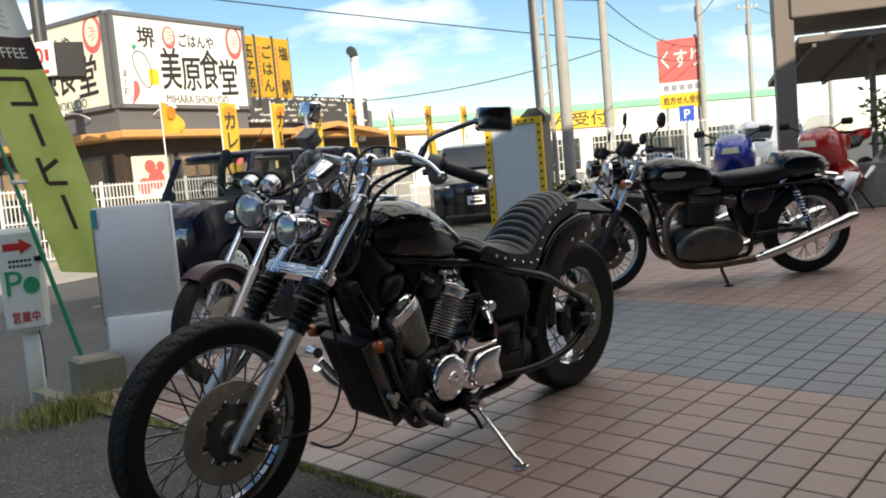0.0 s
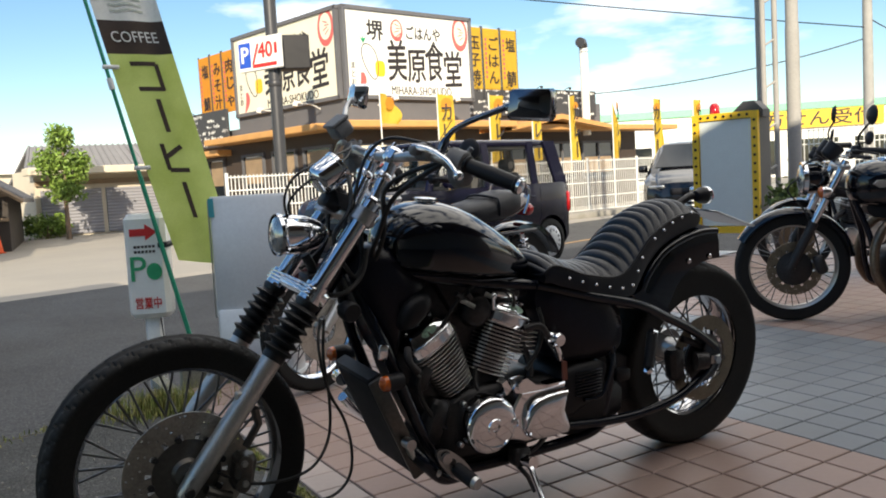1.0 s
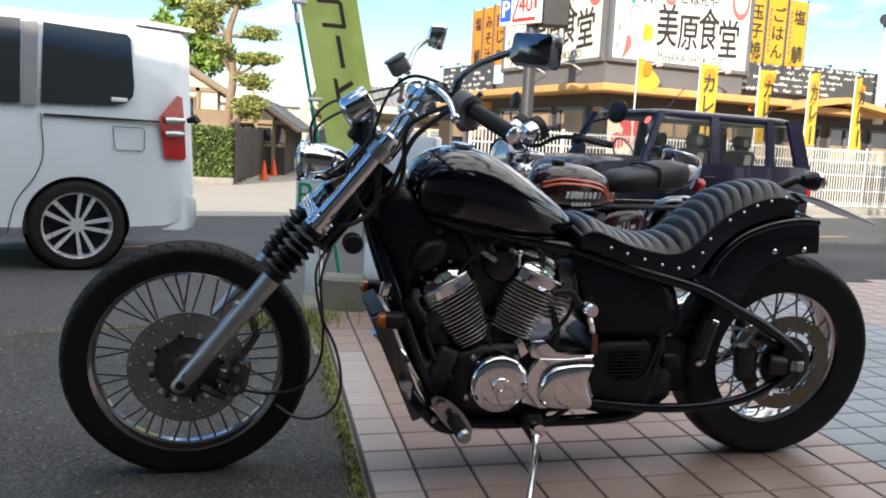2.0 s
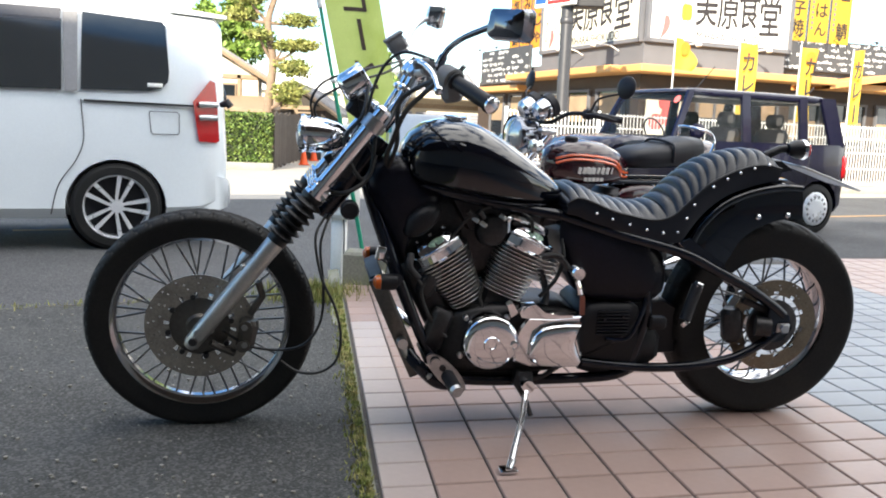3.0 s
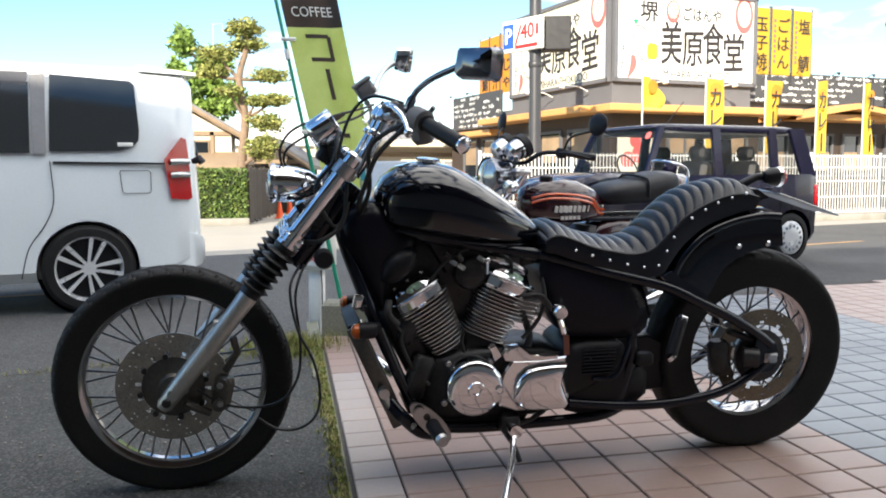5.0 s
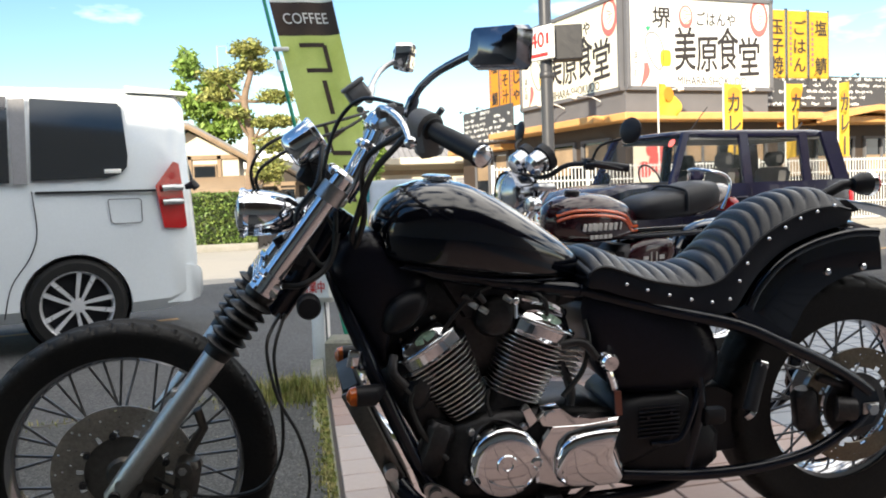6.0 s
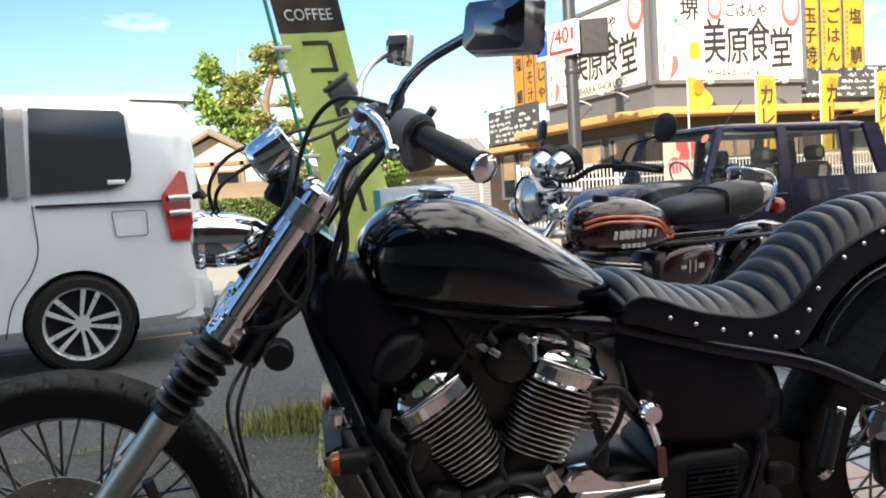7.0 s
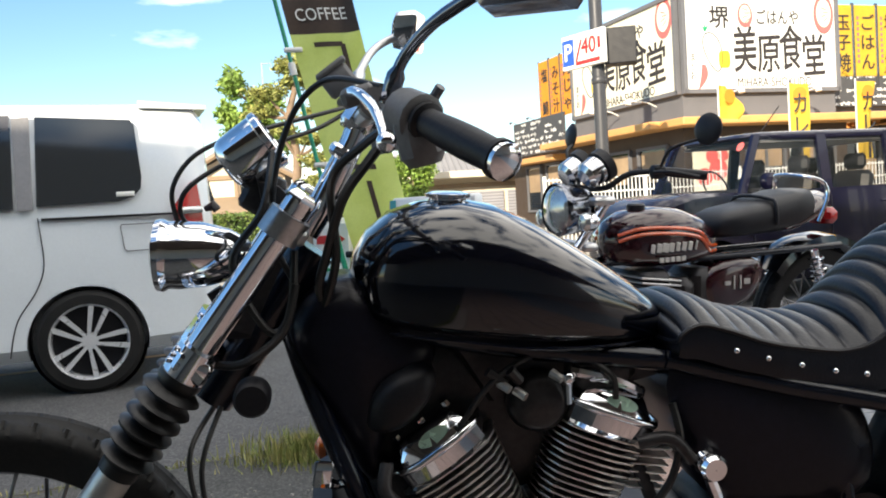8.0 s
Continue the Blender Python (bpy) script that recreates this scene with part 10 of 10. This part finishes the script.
# ---------------------------------------------------------------- houses and sheds
def gable_house(name, m, w_, d_, eave_, ridge_, over, wallm, label, tiles_=True):
    """A house with its gable to the front (-y)."""
    h = thing(name, m, label, "house")
    c = Mesh()
    c.loft([[(-w_ / 2, 0, 0), (w_ / 2, 0, 0), (w_ / 2, 0, eave_), (0, 0, ridge_ - 0.1), (-w_ / 2, 0, eave_)], [(-w_ / 2, d_, 0), (w_ / 2, d_, 0), (w_ / 2, d_, eave_), (0, d_, ridge_ - 0.1), (-w_ / 2, d_, eave_)]])
    part("wall", c, wallm, h, smooth=0)
    for s in (-1, 1):
        slope = (ridge_ - eave_) / (w_ / 2)
        c = Mesh()
        ex_ = w_ / 2 + over
        c.loft([[(0, -over, ridge_), (s * ex_, -over, ridge_ - slope * ex_), (s * ex_, -over, ridge_ - slope * ex_ + 0.09), (0, -over, ridge_ + 0.10)], [(0, d_ + over, ridge_), (s * ex_, d_ + over, ridge_ - slope * ex_), (s * ex_, d_ + over, ridge_ - slope * ex_ + 0.09), (0, d_ + over, ridge_ + 0.10)]])
        rf = part("roof", c, ROOFTILE, h, smooth=0)
        c = Mesh()
        n_ = int(d_ / 0.28)
        for i in range(n_):
            y = -over + 0.1 + i * (d_ + 2 * over - 0.2) / n_
            c.tube([(0, y, ridge_ + 0.10), (s * ex_, y, ridge_ - slope * ex_ + 0.10)], 0.045, 6)
        tagged(part("tile_rib", c, ROOFTILE, rf), kind="stuff")
        c = Mesh()
        c.tube([(0, -over - 0.02, ridge_ + 0.02), (s * ex_, -over - 0.02, ridge_ - slope * ex_ + 0.02)], 0.06, 6)
        part("verge_board", c, TIMBER, rf)
    for x in (-0.30, 0.0, 0.30):
        c = Mesh()
        c.box((x * w_, -0.02, eave_ * 0.5), (0.09, 0.06, eave_))
        part("post", c, TIMBER, h, smooth=0)
    c = Mesh()
    c.box((0, -0.02, eave_ * 0.98), (w_, 0.06, 0.10))
    c.box((0, -0.02, eave_ * 0.55), (w_, 0.06, 0.08))
    part("beam", c, TIMBER, h, smooth=0)
    c = Mesh()
    c.box((w_ * 0.15, -0.03, eave_ * 0.75), (w_ * 0.24, 0.04, eave_ * 0.3))
    wn_ = part("window", c, TIMBER, h, smooth=0)
    c = Mesh()
    c.box((w_ * 0.15, -0.055, eave_ * 0.75), (w_ * 0.21, 0.02, eave_ * 0.25))
    part("pane", c, TINTED, wn_, smooth=0)
    return h


gh = gable_house("gate_house", Matrix.Translation((-1.55, 19.6, GZ)), 2.3, 4.0, 2.05, 2.72, 0.30, PLASTER, "cream plastered timber-framed house with a tiled gable")
c = Mesh()
c.loft([[(-1.6, -1.1, 1.15), (1.7, -1.1, 1.15), (1.7, -1.1, 1.22), (-1.6, -1.1, 1.22)], [(-1.6, 0.0, 1.48), (1.7, 0.0, 1.48), (1.7, 0.0, 1.55), (-1.6, 0.0, 1.55)]])
part("lean_to_roof", c, TIMBER, gh, smooth=0)
an = thing("roof_antenna", Matrix.Translation((-0.80, 20.3, GZ + 2.35)), "thin steel television antenna on the house roof", "antenna")
part("mast", Mesh().rod((0, 0, -0.1), (0, 0, 2.45), 0.016, n=8), POLEGREY, an)
boom = part("boom", Mesh().rod((-0.35, 0, 1.80), (0.30, 0.1, 1.84), 0.010, n=6), POLEGREY, an)
for i in range(7):
    part("element", Mesh().rod((-0.33 + i * 0.1, -0.12 + i * 0.015, 1.68 + i * 0.006), (-0.33 + i * 0.1, 0.12 + i * 0.015, 1.92 + i * 0.006), 0.006, n=5), POLEGREY, boom)
part("top_bracket", Mesh().tube([(0, 0, 2.42), (0.22, 0.02, 2.44), (0.24, 0.02, 2.34)], 0.012, 6), POLEGREY, an)
gable_house("tiled_shed", Matrix.Translation((0.55, 20.2, GZ)) @ pose(0, 0, 0, 0, 0, -8), 1.5, 6.0, 1.35, 1.85, 0.35, OLDWOOD, "dark boarded shed with a tiled roof")
big = thing("tiled_house", Matrix.Translation((5.8, 33, GZ)), "low house with a wide grey tiled roof", "house")
c = Mesh()
c.box((0, 2, 0.9), (5.0, 4, 1.8))
part("wall", c, PLASTER, big, smooth=0)
c = Mesh()
c.loft([[(-3.0, -0.6, 1.75), (3.0, -0.6, 1.75), (3.0, -0.6, 1.85), (-3.0, -0.6, 1.85)], [(-2.4, 2.2, 3.2), (2.4, 2.2, 3.2), (2.4, 2.2, 3.3), (-2.4, 2.2, 3.3)], [(-3.0, 5, 1.75), (3.0, 5, 1.75), (3.0, 5, 1.85), (-3.0, 5, 1.85)]])
rf = part("roof", c, ROOFTILE, big, smooth=0)
c = Mesh()
for i in range(22):
    x = -2.9 + i * 0.276
    c.tube([(x, -0.62, 1.86), (x * 0.81, 2.2, 3.31)], 0.05, 6)
tagged(part("tile_rib", c, ROOFTILE, rf), kind="stuff")
shed = thing("garage_shed", Matrix.Translation((5.6, 27, GZ)) @ pose(0, 0, 0, 0, 0, 6), "low garage shed with grey shutters and a cream fascia", "garage")
c = Mesh()
c.box((0, 1.6, 1.05), (6.0, 3.0, 2.1))
part("wall", c, PLASTER, shed, smooth=0)
for i in range(3):
    c = Mesh()
    c.loft([[(-2.85 + 1.95 * i, 0.10, 0.05 + k * 0.05), (-1.05 + 1.95 * i, 0.10, 0.05 + k * 0.05), (-1.05 + 1.95 * i, 0.05 - 0.02 * (k % 2), 0.05 + k * 0.05), (-2.85 + 1.95 * i, 0.05 - 0.02 * (k % 2), 0.05 + k * 0.05)] for k in range(29)])
    part("shutter", c, SHEETGREY, shed, "grey roller shutter", smooth=0)
c = Mesh()
c.box((0, -0.25, 2.02), (6.6, 0.9, 0.22), None, 0.02)
part("fascia", c, PLASTER, shed, smooth=0)
c = Mesh()
c.box((0, 0.02, 1.66), (6.0, 0.06, 0.14))
part("wood_band", c, TIMBER, shed, smooth=0)
gw = thing("garden_wall", Matrix.Translation((-1.5, 30.5, GZ)), "long grey garden wall behind the lot", "wall")
c = Mesh()
for i in range(16):
    c.box((-13 + i * 1.25, 0, 0.7), (1.23, 0.14, 1.4), None, 0.02)
part("wall_panel", c, SHEETGREY, gw, smooth=0)
ware = thing("warehouse", Matrix.Translation((-8, 62, GZ)), "long pale warehouse with a ribbed white roof", "building")
c = Mesh()
c.box((0, 4, 1.6), (46, 8, 3.2))
part("wall", c, PLASTER, ware, smooth=0)
c = Mesh()
c.loft([[(-23.5, -0.5, 3.1), (23.5, -0.5, 3.1), (23.5, -0.5, 3.4), (-23.5, -0.5, 3.4)], [(-23.5, 4, 4.3), (23.5, 4, 4.3), (23.5, 4, 4.6), (-23.5, 4, 4.6)], [(-23.5, 8.5, 3.1), (23.5, 8.5, 3.1), (23.5, 8.5, 3.4), (-23.5, 8.5, 3.4)]])
part("roof", c, SIGNWHITE, ware, smooth=0)
for i in range(14):
    c = Mesh()
    c.box((-20 + i * 3.0, -0.03, 1.3), (2.2, 0.06, 1.6))
    part("window", c, GREYWALL, ware, smooth=0)


# ---------------------------------------------------------------- to the right: chemist, red sign, poles and wires
ch_ = thing("chemist_store", Matrix.Translation((47, 36, GZ)) @ pose(0, 0, 0, 0, 0, -38), "white low chemist store with a green stripe and yellow sign", "store")
c = Mesh()
c.box((0, 5, 2.2), (44, 10, 4.4))
part("wall", c, SIGNWHITE, ch_, smooth=0)
c = Mesh()
c.box((0, -0.05, 4.55), (44.4, 0.3, 0.45))
part("green_stripe", c, mat("pale_green_trim", (0.20, 0.60, 0.34), 0.4), ch_, smooth=0)
c = Mesh()
c.box((3.5, -0.15, 3.7), (9.5, 0.2, 1.15))
sgn = part("yellow_sign", c, YELLOWINK, ch_, smooth=0)
text("lettering", "処方せん受付", 1.05, INK, sgn, pose(3.5, -0.27, 3.65) @ FACE, 8.4)
for i in range(9):
    c = Mesh()
    c.box((-16 + i * 4, -0.04, 1.3), (3.0, 0.08, 2.2))
    part("window", c, TINTED, ch_, smooth=0)
rs_ = thing("red_store_sign", Matrix.Translation((39.0, 18.18, GZ)) @ pose(0, 0, 0, 0, 0, -62) @ Matrix.Diagonal((0.84, 0.9, 0.94, 1)), "tall red and yellow store sign on poles", "sign")
c = Mesh()
for s in (-1, 1):
    c.rod((s * 0.9, 0.1, 0), (s * 0.9, 0.1, 7.0), 0.09, n=10)
part("pole", c, POLEGREY, rs_)
for z_, hh, mt_ in ((5.75, 2.2, PINKINK), (4.32, 0.62, SIGNWHITE), (3.62, 0.74, YELLOWINK)):
    c = Mesh()
    c.box((0, 0, z_), (2.6, 0.25, hh), None, 0.02)
    part("sign_panel", c, mt_, rs_, smooth=0)
text("lettering", "くすり", 1.05, SIGNWHITE, rs_, pose(0, -0.14, 5.75) @ FACE, 2.2)
text("lettering", "処方せん受付", 0.42, INK, rs_, pose(0, -0.14, 3.62) @ FACE, 2.2)
c = Mesh()
for i in range(5):
    c.box((-0.9 + 0.45 * i, -0.13, 4.32), (0.32, 0.01, 0.30))
part("name_bar", c, SHEETGREY, rs_, smooth=0)
bs = thing("blue_parking_plate", Matrix.Translation((30.7, 13.85, GZ)) @ pose(0, 0, 0, 0, 0, -62), "blue parking plate on a thin pole", "sign")
c = Mesh()
c.rod((0, 0, 0), (0, 0, 2.7), 0.04, n=8)
part("pole", c, POLEGREY, bs)
c = Mesh()
c.box((0, -0.06, 2.38), (0.58, 0.04, 0.66), None, 0.02)
part("plate", c, BLUEINK, bs, smooth=0)
text("lettering", "P", 0.5, SIGNWHITE, bs, pose(0, -0.085, 2.37) @ FACE)


def utility_pole(x, y, h, arms):
    p = thing("utility_pole", Matrix.Translation((x, y, GZ)), "tall grey concrete utility pole with cross arms", "utility pole", "utility poles")
    c = Mesh()
    c.tube([(0, 0, -0.2), (0, 0, h)], [0.17, 0.11], 12)
    part("shaft", c, POLEGREY, p)
    for z_ in arms:
        c = Mesh()
        c.box((0, 0, z_), (1.5, 0.09, 0.09), Matrix.Rotation(radians(-40), 3, "Z"))
        a = part("cross_arm", c, POLEGREY, p, smooth=0)
        for s in (-0.6, -0.25, 0.25, 0.6):
            c = Mesh()
            c.tube([(s * 0.766, -s * 0.643, z_ + 0.04), (s * 0.766, -s * 0.643, z_ + 0.2)], [0.03, 0.045], 8)
            part("insulator", c, SIGNWHITE, a)
    c = Mesh()
    c.tube([(0.2, 0.1, h * 0.72), (0.2, 0.1, h * 0.72 + 0.7)], 0.2, 12)
    part("transformer", c, POLEGREY, p)
    return Vector((x, y, GZ))


poles = [utility_pole(24.26, 13.44, 10.5, (9.9, 8.9)), utility_pole(39.25, 17.2, 10.0, (9.4, 8.5)), utility_pole(54.0, 20.9, 11.0, (10.4, 9.6)), utility_pole(66.0, 20.0, 11.0, (10.3,)), utility_pole(-14.0, 27.0, 10.0, (9.5, 8.6))]
for (a, za), (b, zb), sg_ in (((poles[0], 9.9), (poles[1], 9.4), 0.5), ((poles[1], 9.4), (poles[2], 10.4), 0.5), ((poles[0], 6.3), (poles[1], 6.0), 0.6), ((poles[0], 5.2), (poles[1], 5.4), 0.5), ((poles[2], 9.8), (poles[3], 10.0), 0.6), ((poles[4], 9.6), (poles[0], 4.9), 0.35), ((poles[4], 8.6), (poles[0], 6.2), 0.5), ((poles[0], 4.6), (Vector((18.0, 20.0, GZ)), 3.6), 0.3), ((poles[1], 7.4), (Vector((12.68, 3.10, 0)), 5.0), 0.3)):
    A, B = a + Vector((0, 0, za)), b + Vector((0, 0, zb))
    c = Mesh()
    c.tube([A.lerp(B, i / 16) - Vector((0, 0, 4 * sg_ * (i / 16) * (1 - i / 16))) for i in range(17)], 0.018, 5)
    tagged(part("power_line", c, SATIN), "thin black overhead power line", "power line", "power lines")
# mesh fence and parked van in the far yard
mf = thing("mesh_fence", Matrix.Translation((17.5, 8.6, GZ)) @ pose(0, 0, 0, 0, 0, -55), "white wire mesh yard fence", "fence")
c = Mesh()
for i in range(46):
    c.rod((-2 + i * 0.1, 0, 0.1), (-2 + i * 0.1, 0, 1.75), 0.010, n=5)
for z_ in (0.2, 0.6, 1.0, 1.4, 1.7):
    c.rod((-2, 0, z_), (2.5, 0, z_), 0.012, n=5)
tagged(part("wire", c, FENCEWHITE, mf), kind="stuff")
sv = thing("silver_van", Matrix.Translation((33.9, 11.9, GZ)) @ pose(0, 0, 0, 0, 0, 2), "silver van parked in the far yard", "van")
SILVER = mat("silver_vehicle_paint", (0.42, 0.46, 0.52), 0.2, 0.4, 0.06, 3, coat=0.7)
part("body", shell([(-2.0, 0.4, 0.8, 0.85, 0.6, 0.65, 0.5), (-1.9, 0.25, 1.0, 1.05, 0.8, 0.82, 0.6), (-1.3, 0.24, 1.05, 1.7, 0.84, 0.84, 0.7), (-0.8, 0.24, 1.06, 1.9, 0.84, 0.84, 0.72), (1.6, 0.24, 1.06, 1.92, 0.84, 0.84, 0.72), (1.95, 0.3, 1.0, 1.8, 0.8, 0.8, 0.66), (2.0, 0.4, 0.8, 0.9, 0.7, 0.7, 0.55)]), SILVER, sv, smooth=35)
side_pane(sv, "side_window", [(-1.3, 1.12), (1.7, 1.14), (1.65, 1.62), (-0.9, 1.62)], -0.865, TINTED, "", 0.012, 0.15, 1.06)
c = Mesh()
c.box((-1.62, 0, 1.38), (0.05, 1.4, 0.55), Matrix.Rotation(radians(38), 3, "Y"))
part("windscreen", c, TINTED, sv)
for x in (-1.3, 1.3):
    for sd, yy in ((-1, -0.80), (1, 0.80)):
        car_wheel(sv, x, yy, 0.30, 0.16, 5, sd)

# canopy post, awnings and shrubs at the far end of the forecourt
cp = thing("carport", Matrix.Translation((12.68, 3.10, 0)) @ pose(0, 0, 0, 0, 0, -62), "brown steel carport with a flat roof on square posts", "carport")
for p_ in ((0, 0), (5.5, 0.3)):
    c = Mesh()
    c.box((p_[0], p_[1], 2.6), (0.30, 0.30, 5.4), None, 0.02)
    part("post", c, CANOPY, cp, smooth=0)
c = Mesh()
c.box((3.4, 1.1, 3.22), (6.6, 2.6, 0.72), None, 0.02)
part("upper_roof", c, CANOPY, cp, smooth=0)
c = Mesh()
c.loft([[(0.2, -0.2, 2.46), (7.2, -0.2, 2.46), (7.2, 4.2, 2.08), (0.2, 4.2, 2.08)], [(0.2, -0.2, 2.56), (7.2, -0.2, 2.56), (7.2, 4.2, 2.18), (0.2, 4.2, 2.18)]])
lr = part("lower_roof", c, CANOPY, cp, "flat lower roof", smooth=0)
for i in range(9):
    c = Mesh()
    c.loft([[(0.4 + i * 0.8 + k, -0.15, 2.38), (0.4 + i * 0.8 + k, -0.15, 2.457), (0.4 + i * 0.8 + k, 4.1, 2.085), (0.4 + i * 0.8 + k, 4.1, 2.01)] for k in (0, 0.06)])
    part("rafter", c, CANOPY, lr, smooth=0)
for x in (1.4, 1.7):
    c = Mesh()
    c.rod((x, 0.6, 0), (x, 0.6, 2.38), 0.05, n=10)
    part("prop", c, CANOPY, cp)
pw = thing("planter", Matrix.Translation((11.0, 1.72, 0)) @ pose(0, 0, 0, 0, 0, -62), "grey stone planter with evergreen shrubs", "planter")
c = Mesh()
c.box((1.6, 0, 0.3), (4.2, 0.7, 0.6), None, 0.02)
part("wall", c, CONCRETE, pw, smooth=0)
c = Mesh()
for i in range(4):
    leaf_cloud(c, (0.75 + i * 0.9, 0, 1.15), (0.62, 0.5, 0.85), 900, 0.06, 200 + i, 0.3)
tagged(part("foliage", c, HEDGE, pw, smooth=0), kind="stuff")
gp_ = thing("potted_plant", Matrix.Translation((7.45, 3.8, 0)), "leafy green potted plant by the mast", "plant")
c = Mesh()
c.lathe([(0.12, 0), (0.17, 0.26), (0.18, 0.28), (0.15, 0.28), (0.001, 0.26)], (0, 0, 0), "z", 20)
part("pot", c, BROWNWALL, gp_)
c = Mesh()
leaf_cloud(c, (0, 0, 0.55), (0.28, 0.28, 0.32), 500, 0.05, 300, 0.2)
tagged(part("foliage", c, HEDGE, gp_, smooth=0), kind="stuff")
# ---------------------------------------------------------------- floor tiles, laid one by one
def tile_mesh(su, sw):
    """One tile, its sides along the two joint directions."""
    c = Mesh()
    j = 0.0035
    hu, hw, b = su / 2 - j, sw / 2 - j, 0.003
    at = lambda a, k, z: TROW * a + TDIR * k + Vector((0, 0, z))
    r = lambda k, z: [at(-hu + k, -hw + k, z), at(hu - k, -hw + k, z), at(hu - k, hw - k, z), at(-hu + k, hw - k, z)]
    c.loft([r(0, -0.012), r(0, -0.003), r(b, 0.0)])
    return c


TILEGREY = mat("grey_band_tile", (0.19, 0.208, 0.232), 0.36, 0.0, 0.07, 2.0, 0.02, 40, spec=0.3, rand=0.07, rvary=0.15)
TILEFAR = mat("glazed_floor_tile_far", (0.335, 0.236, 0.204), 0.36, 0.0, 0.06, 2.0, 0.02, 40, spec=0.3, island=0.06, rvary=0.15)
TILEGREYFAR = mat("grey_band_tile_far", (0.19, 0.208, 0.232), 0.36, 0.0, 0.07, 2.0, 0.02, 40, spec=0.3, island=0.07, rvary=0.15)
cells = []
for iu in range(0, 78):
    for iw in range(-36, 54):
        u, w_ = 0.142 + (iu - 0.5) * PU, (iw + 0.5) * PW - 0.053
        if iu == 0:
            u = 0.072
        p = Vector(tile_at(u, w_))
        if (p - EDGE0).dot(ROAD_N) < -0.24:
            cells.append((iu, iw, u, w_))
cells.sort(key=lambda q: math.hypot(q[2] - 0.9, q[3] + 0.1))
protos = {"edge": tile_mesh(0.140, PW), "pink": tile_mesh(PU, PW), "grey": tile_mesh(PU, PW)}
kind_of = lambda iu: "edge" if iu == 0 else "grey" if 10 <= iu <= 19 else "pink"
made, fields = {}, {"pink": Mesh(), "grey": Mesh()}
for n_, (iu, iw, u, w_) in enumerate(cells):
    kd = kind_of(iu)
    mm = Matrix.Translation(tile_at(u, w_, 0.0)) @ pose(0, 0, 0, random.uniform(-0.06, 0.06), random.uniform(-0.06, 0.06), 0)
    if n_ >= 300:
        fields["grey" if kd == "grey" else "pink"].add([mm @ Vector(v) for v in protos[kd].v], protos[kd].f)
    elif kd in made:
        again(made[kd], mm)
    else:
        made[kd] = part("edge_tile" if kd == "edge" else "tile", protos[kd], {"edge": TILEPALE, "pink": TILE, "grey": TILEGREY}[kd], tile_floor, "grey glazed tile" if kd == "grey" else "", m=mm, smooth=0)
tagged(part("tile_field", fields["pink"], TILEFAR, tile_floor, smooth=0), kind="stuff")
tagged(part("grey_tile_field", fields["grey"], TILEGREYFAR, tile_floor, smooth=0), kind="stuff")
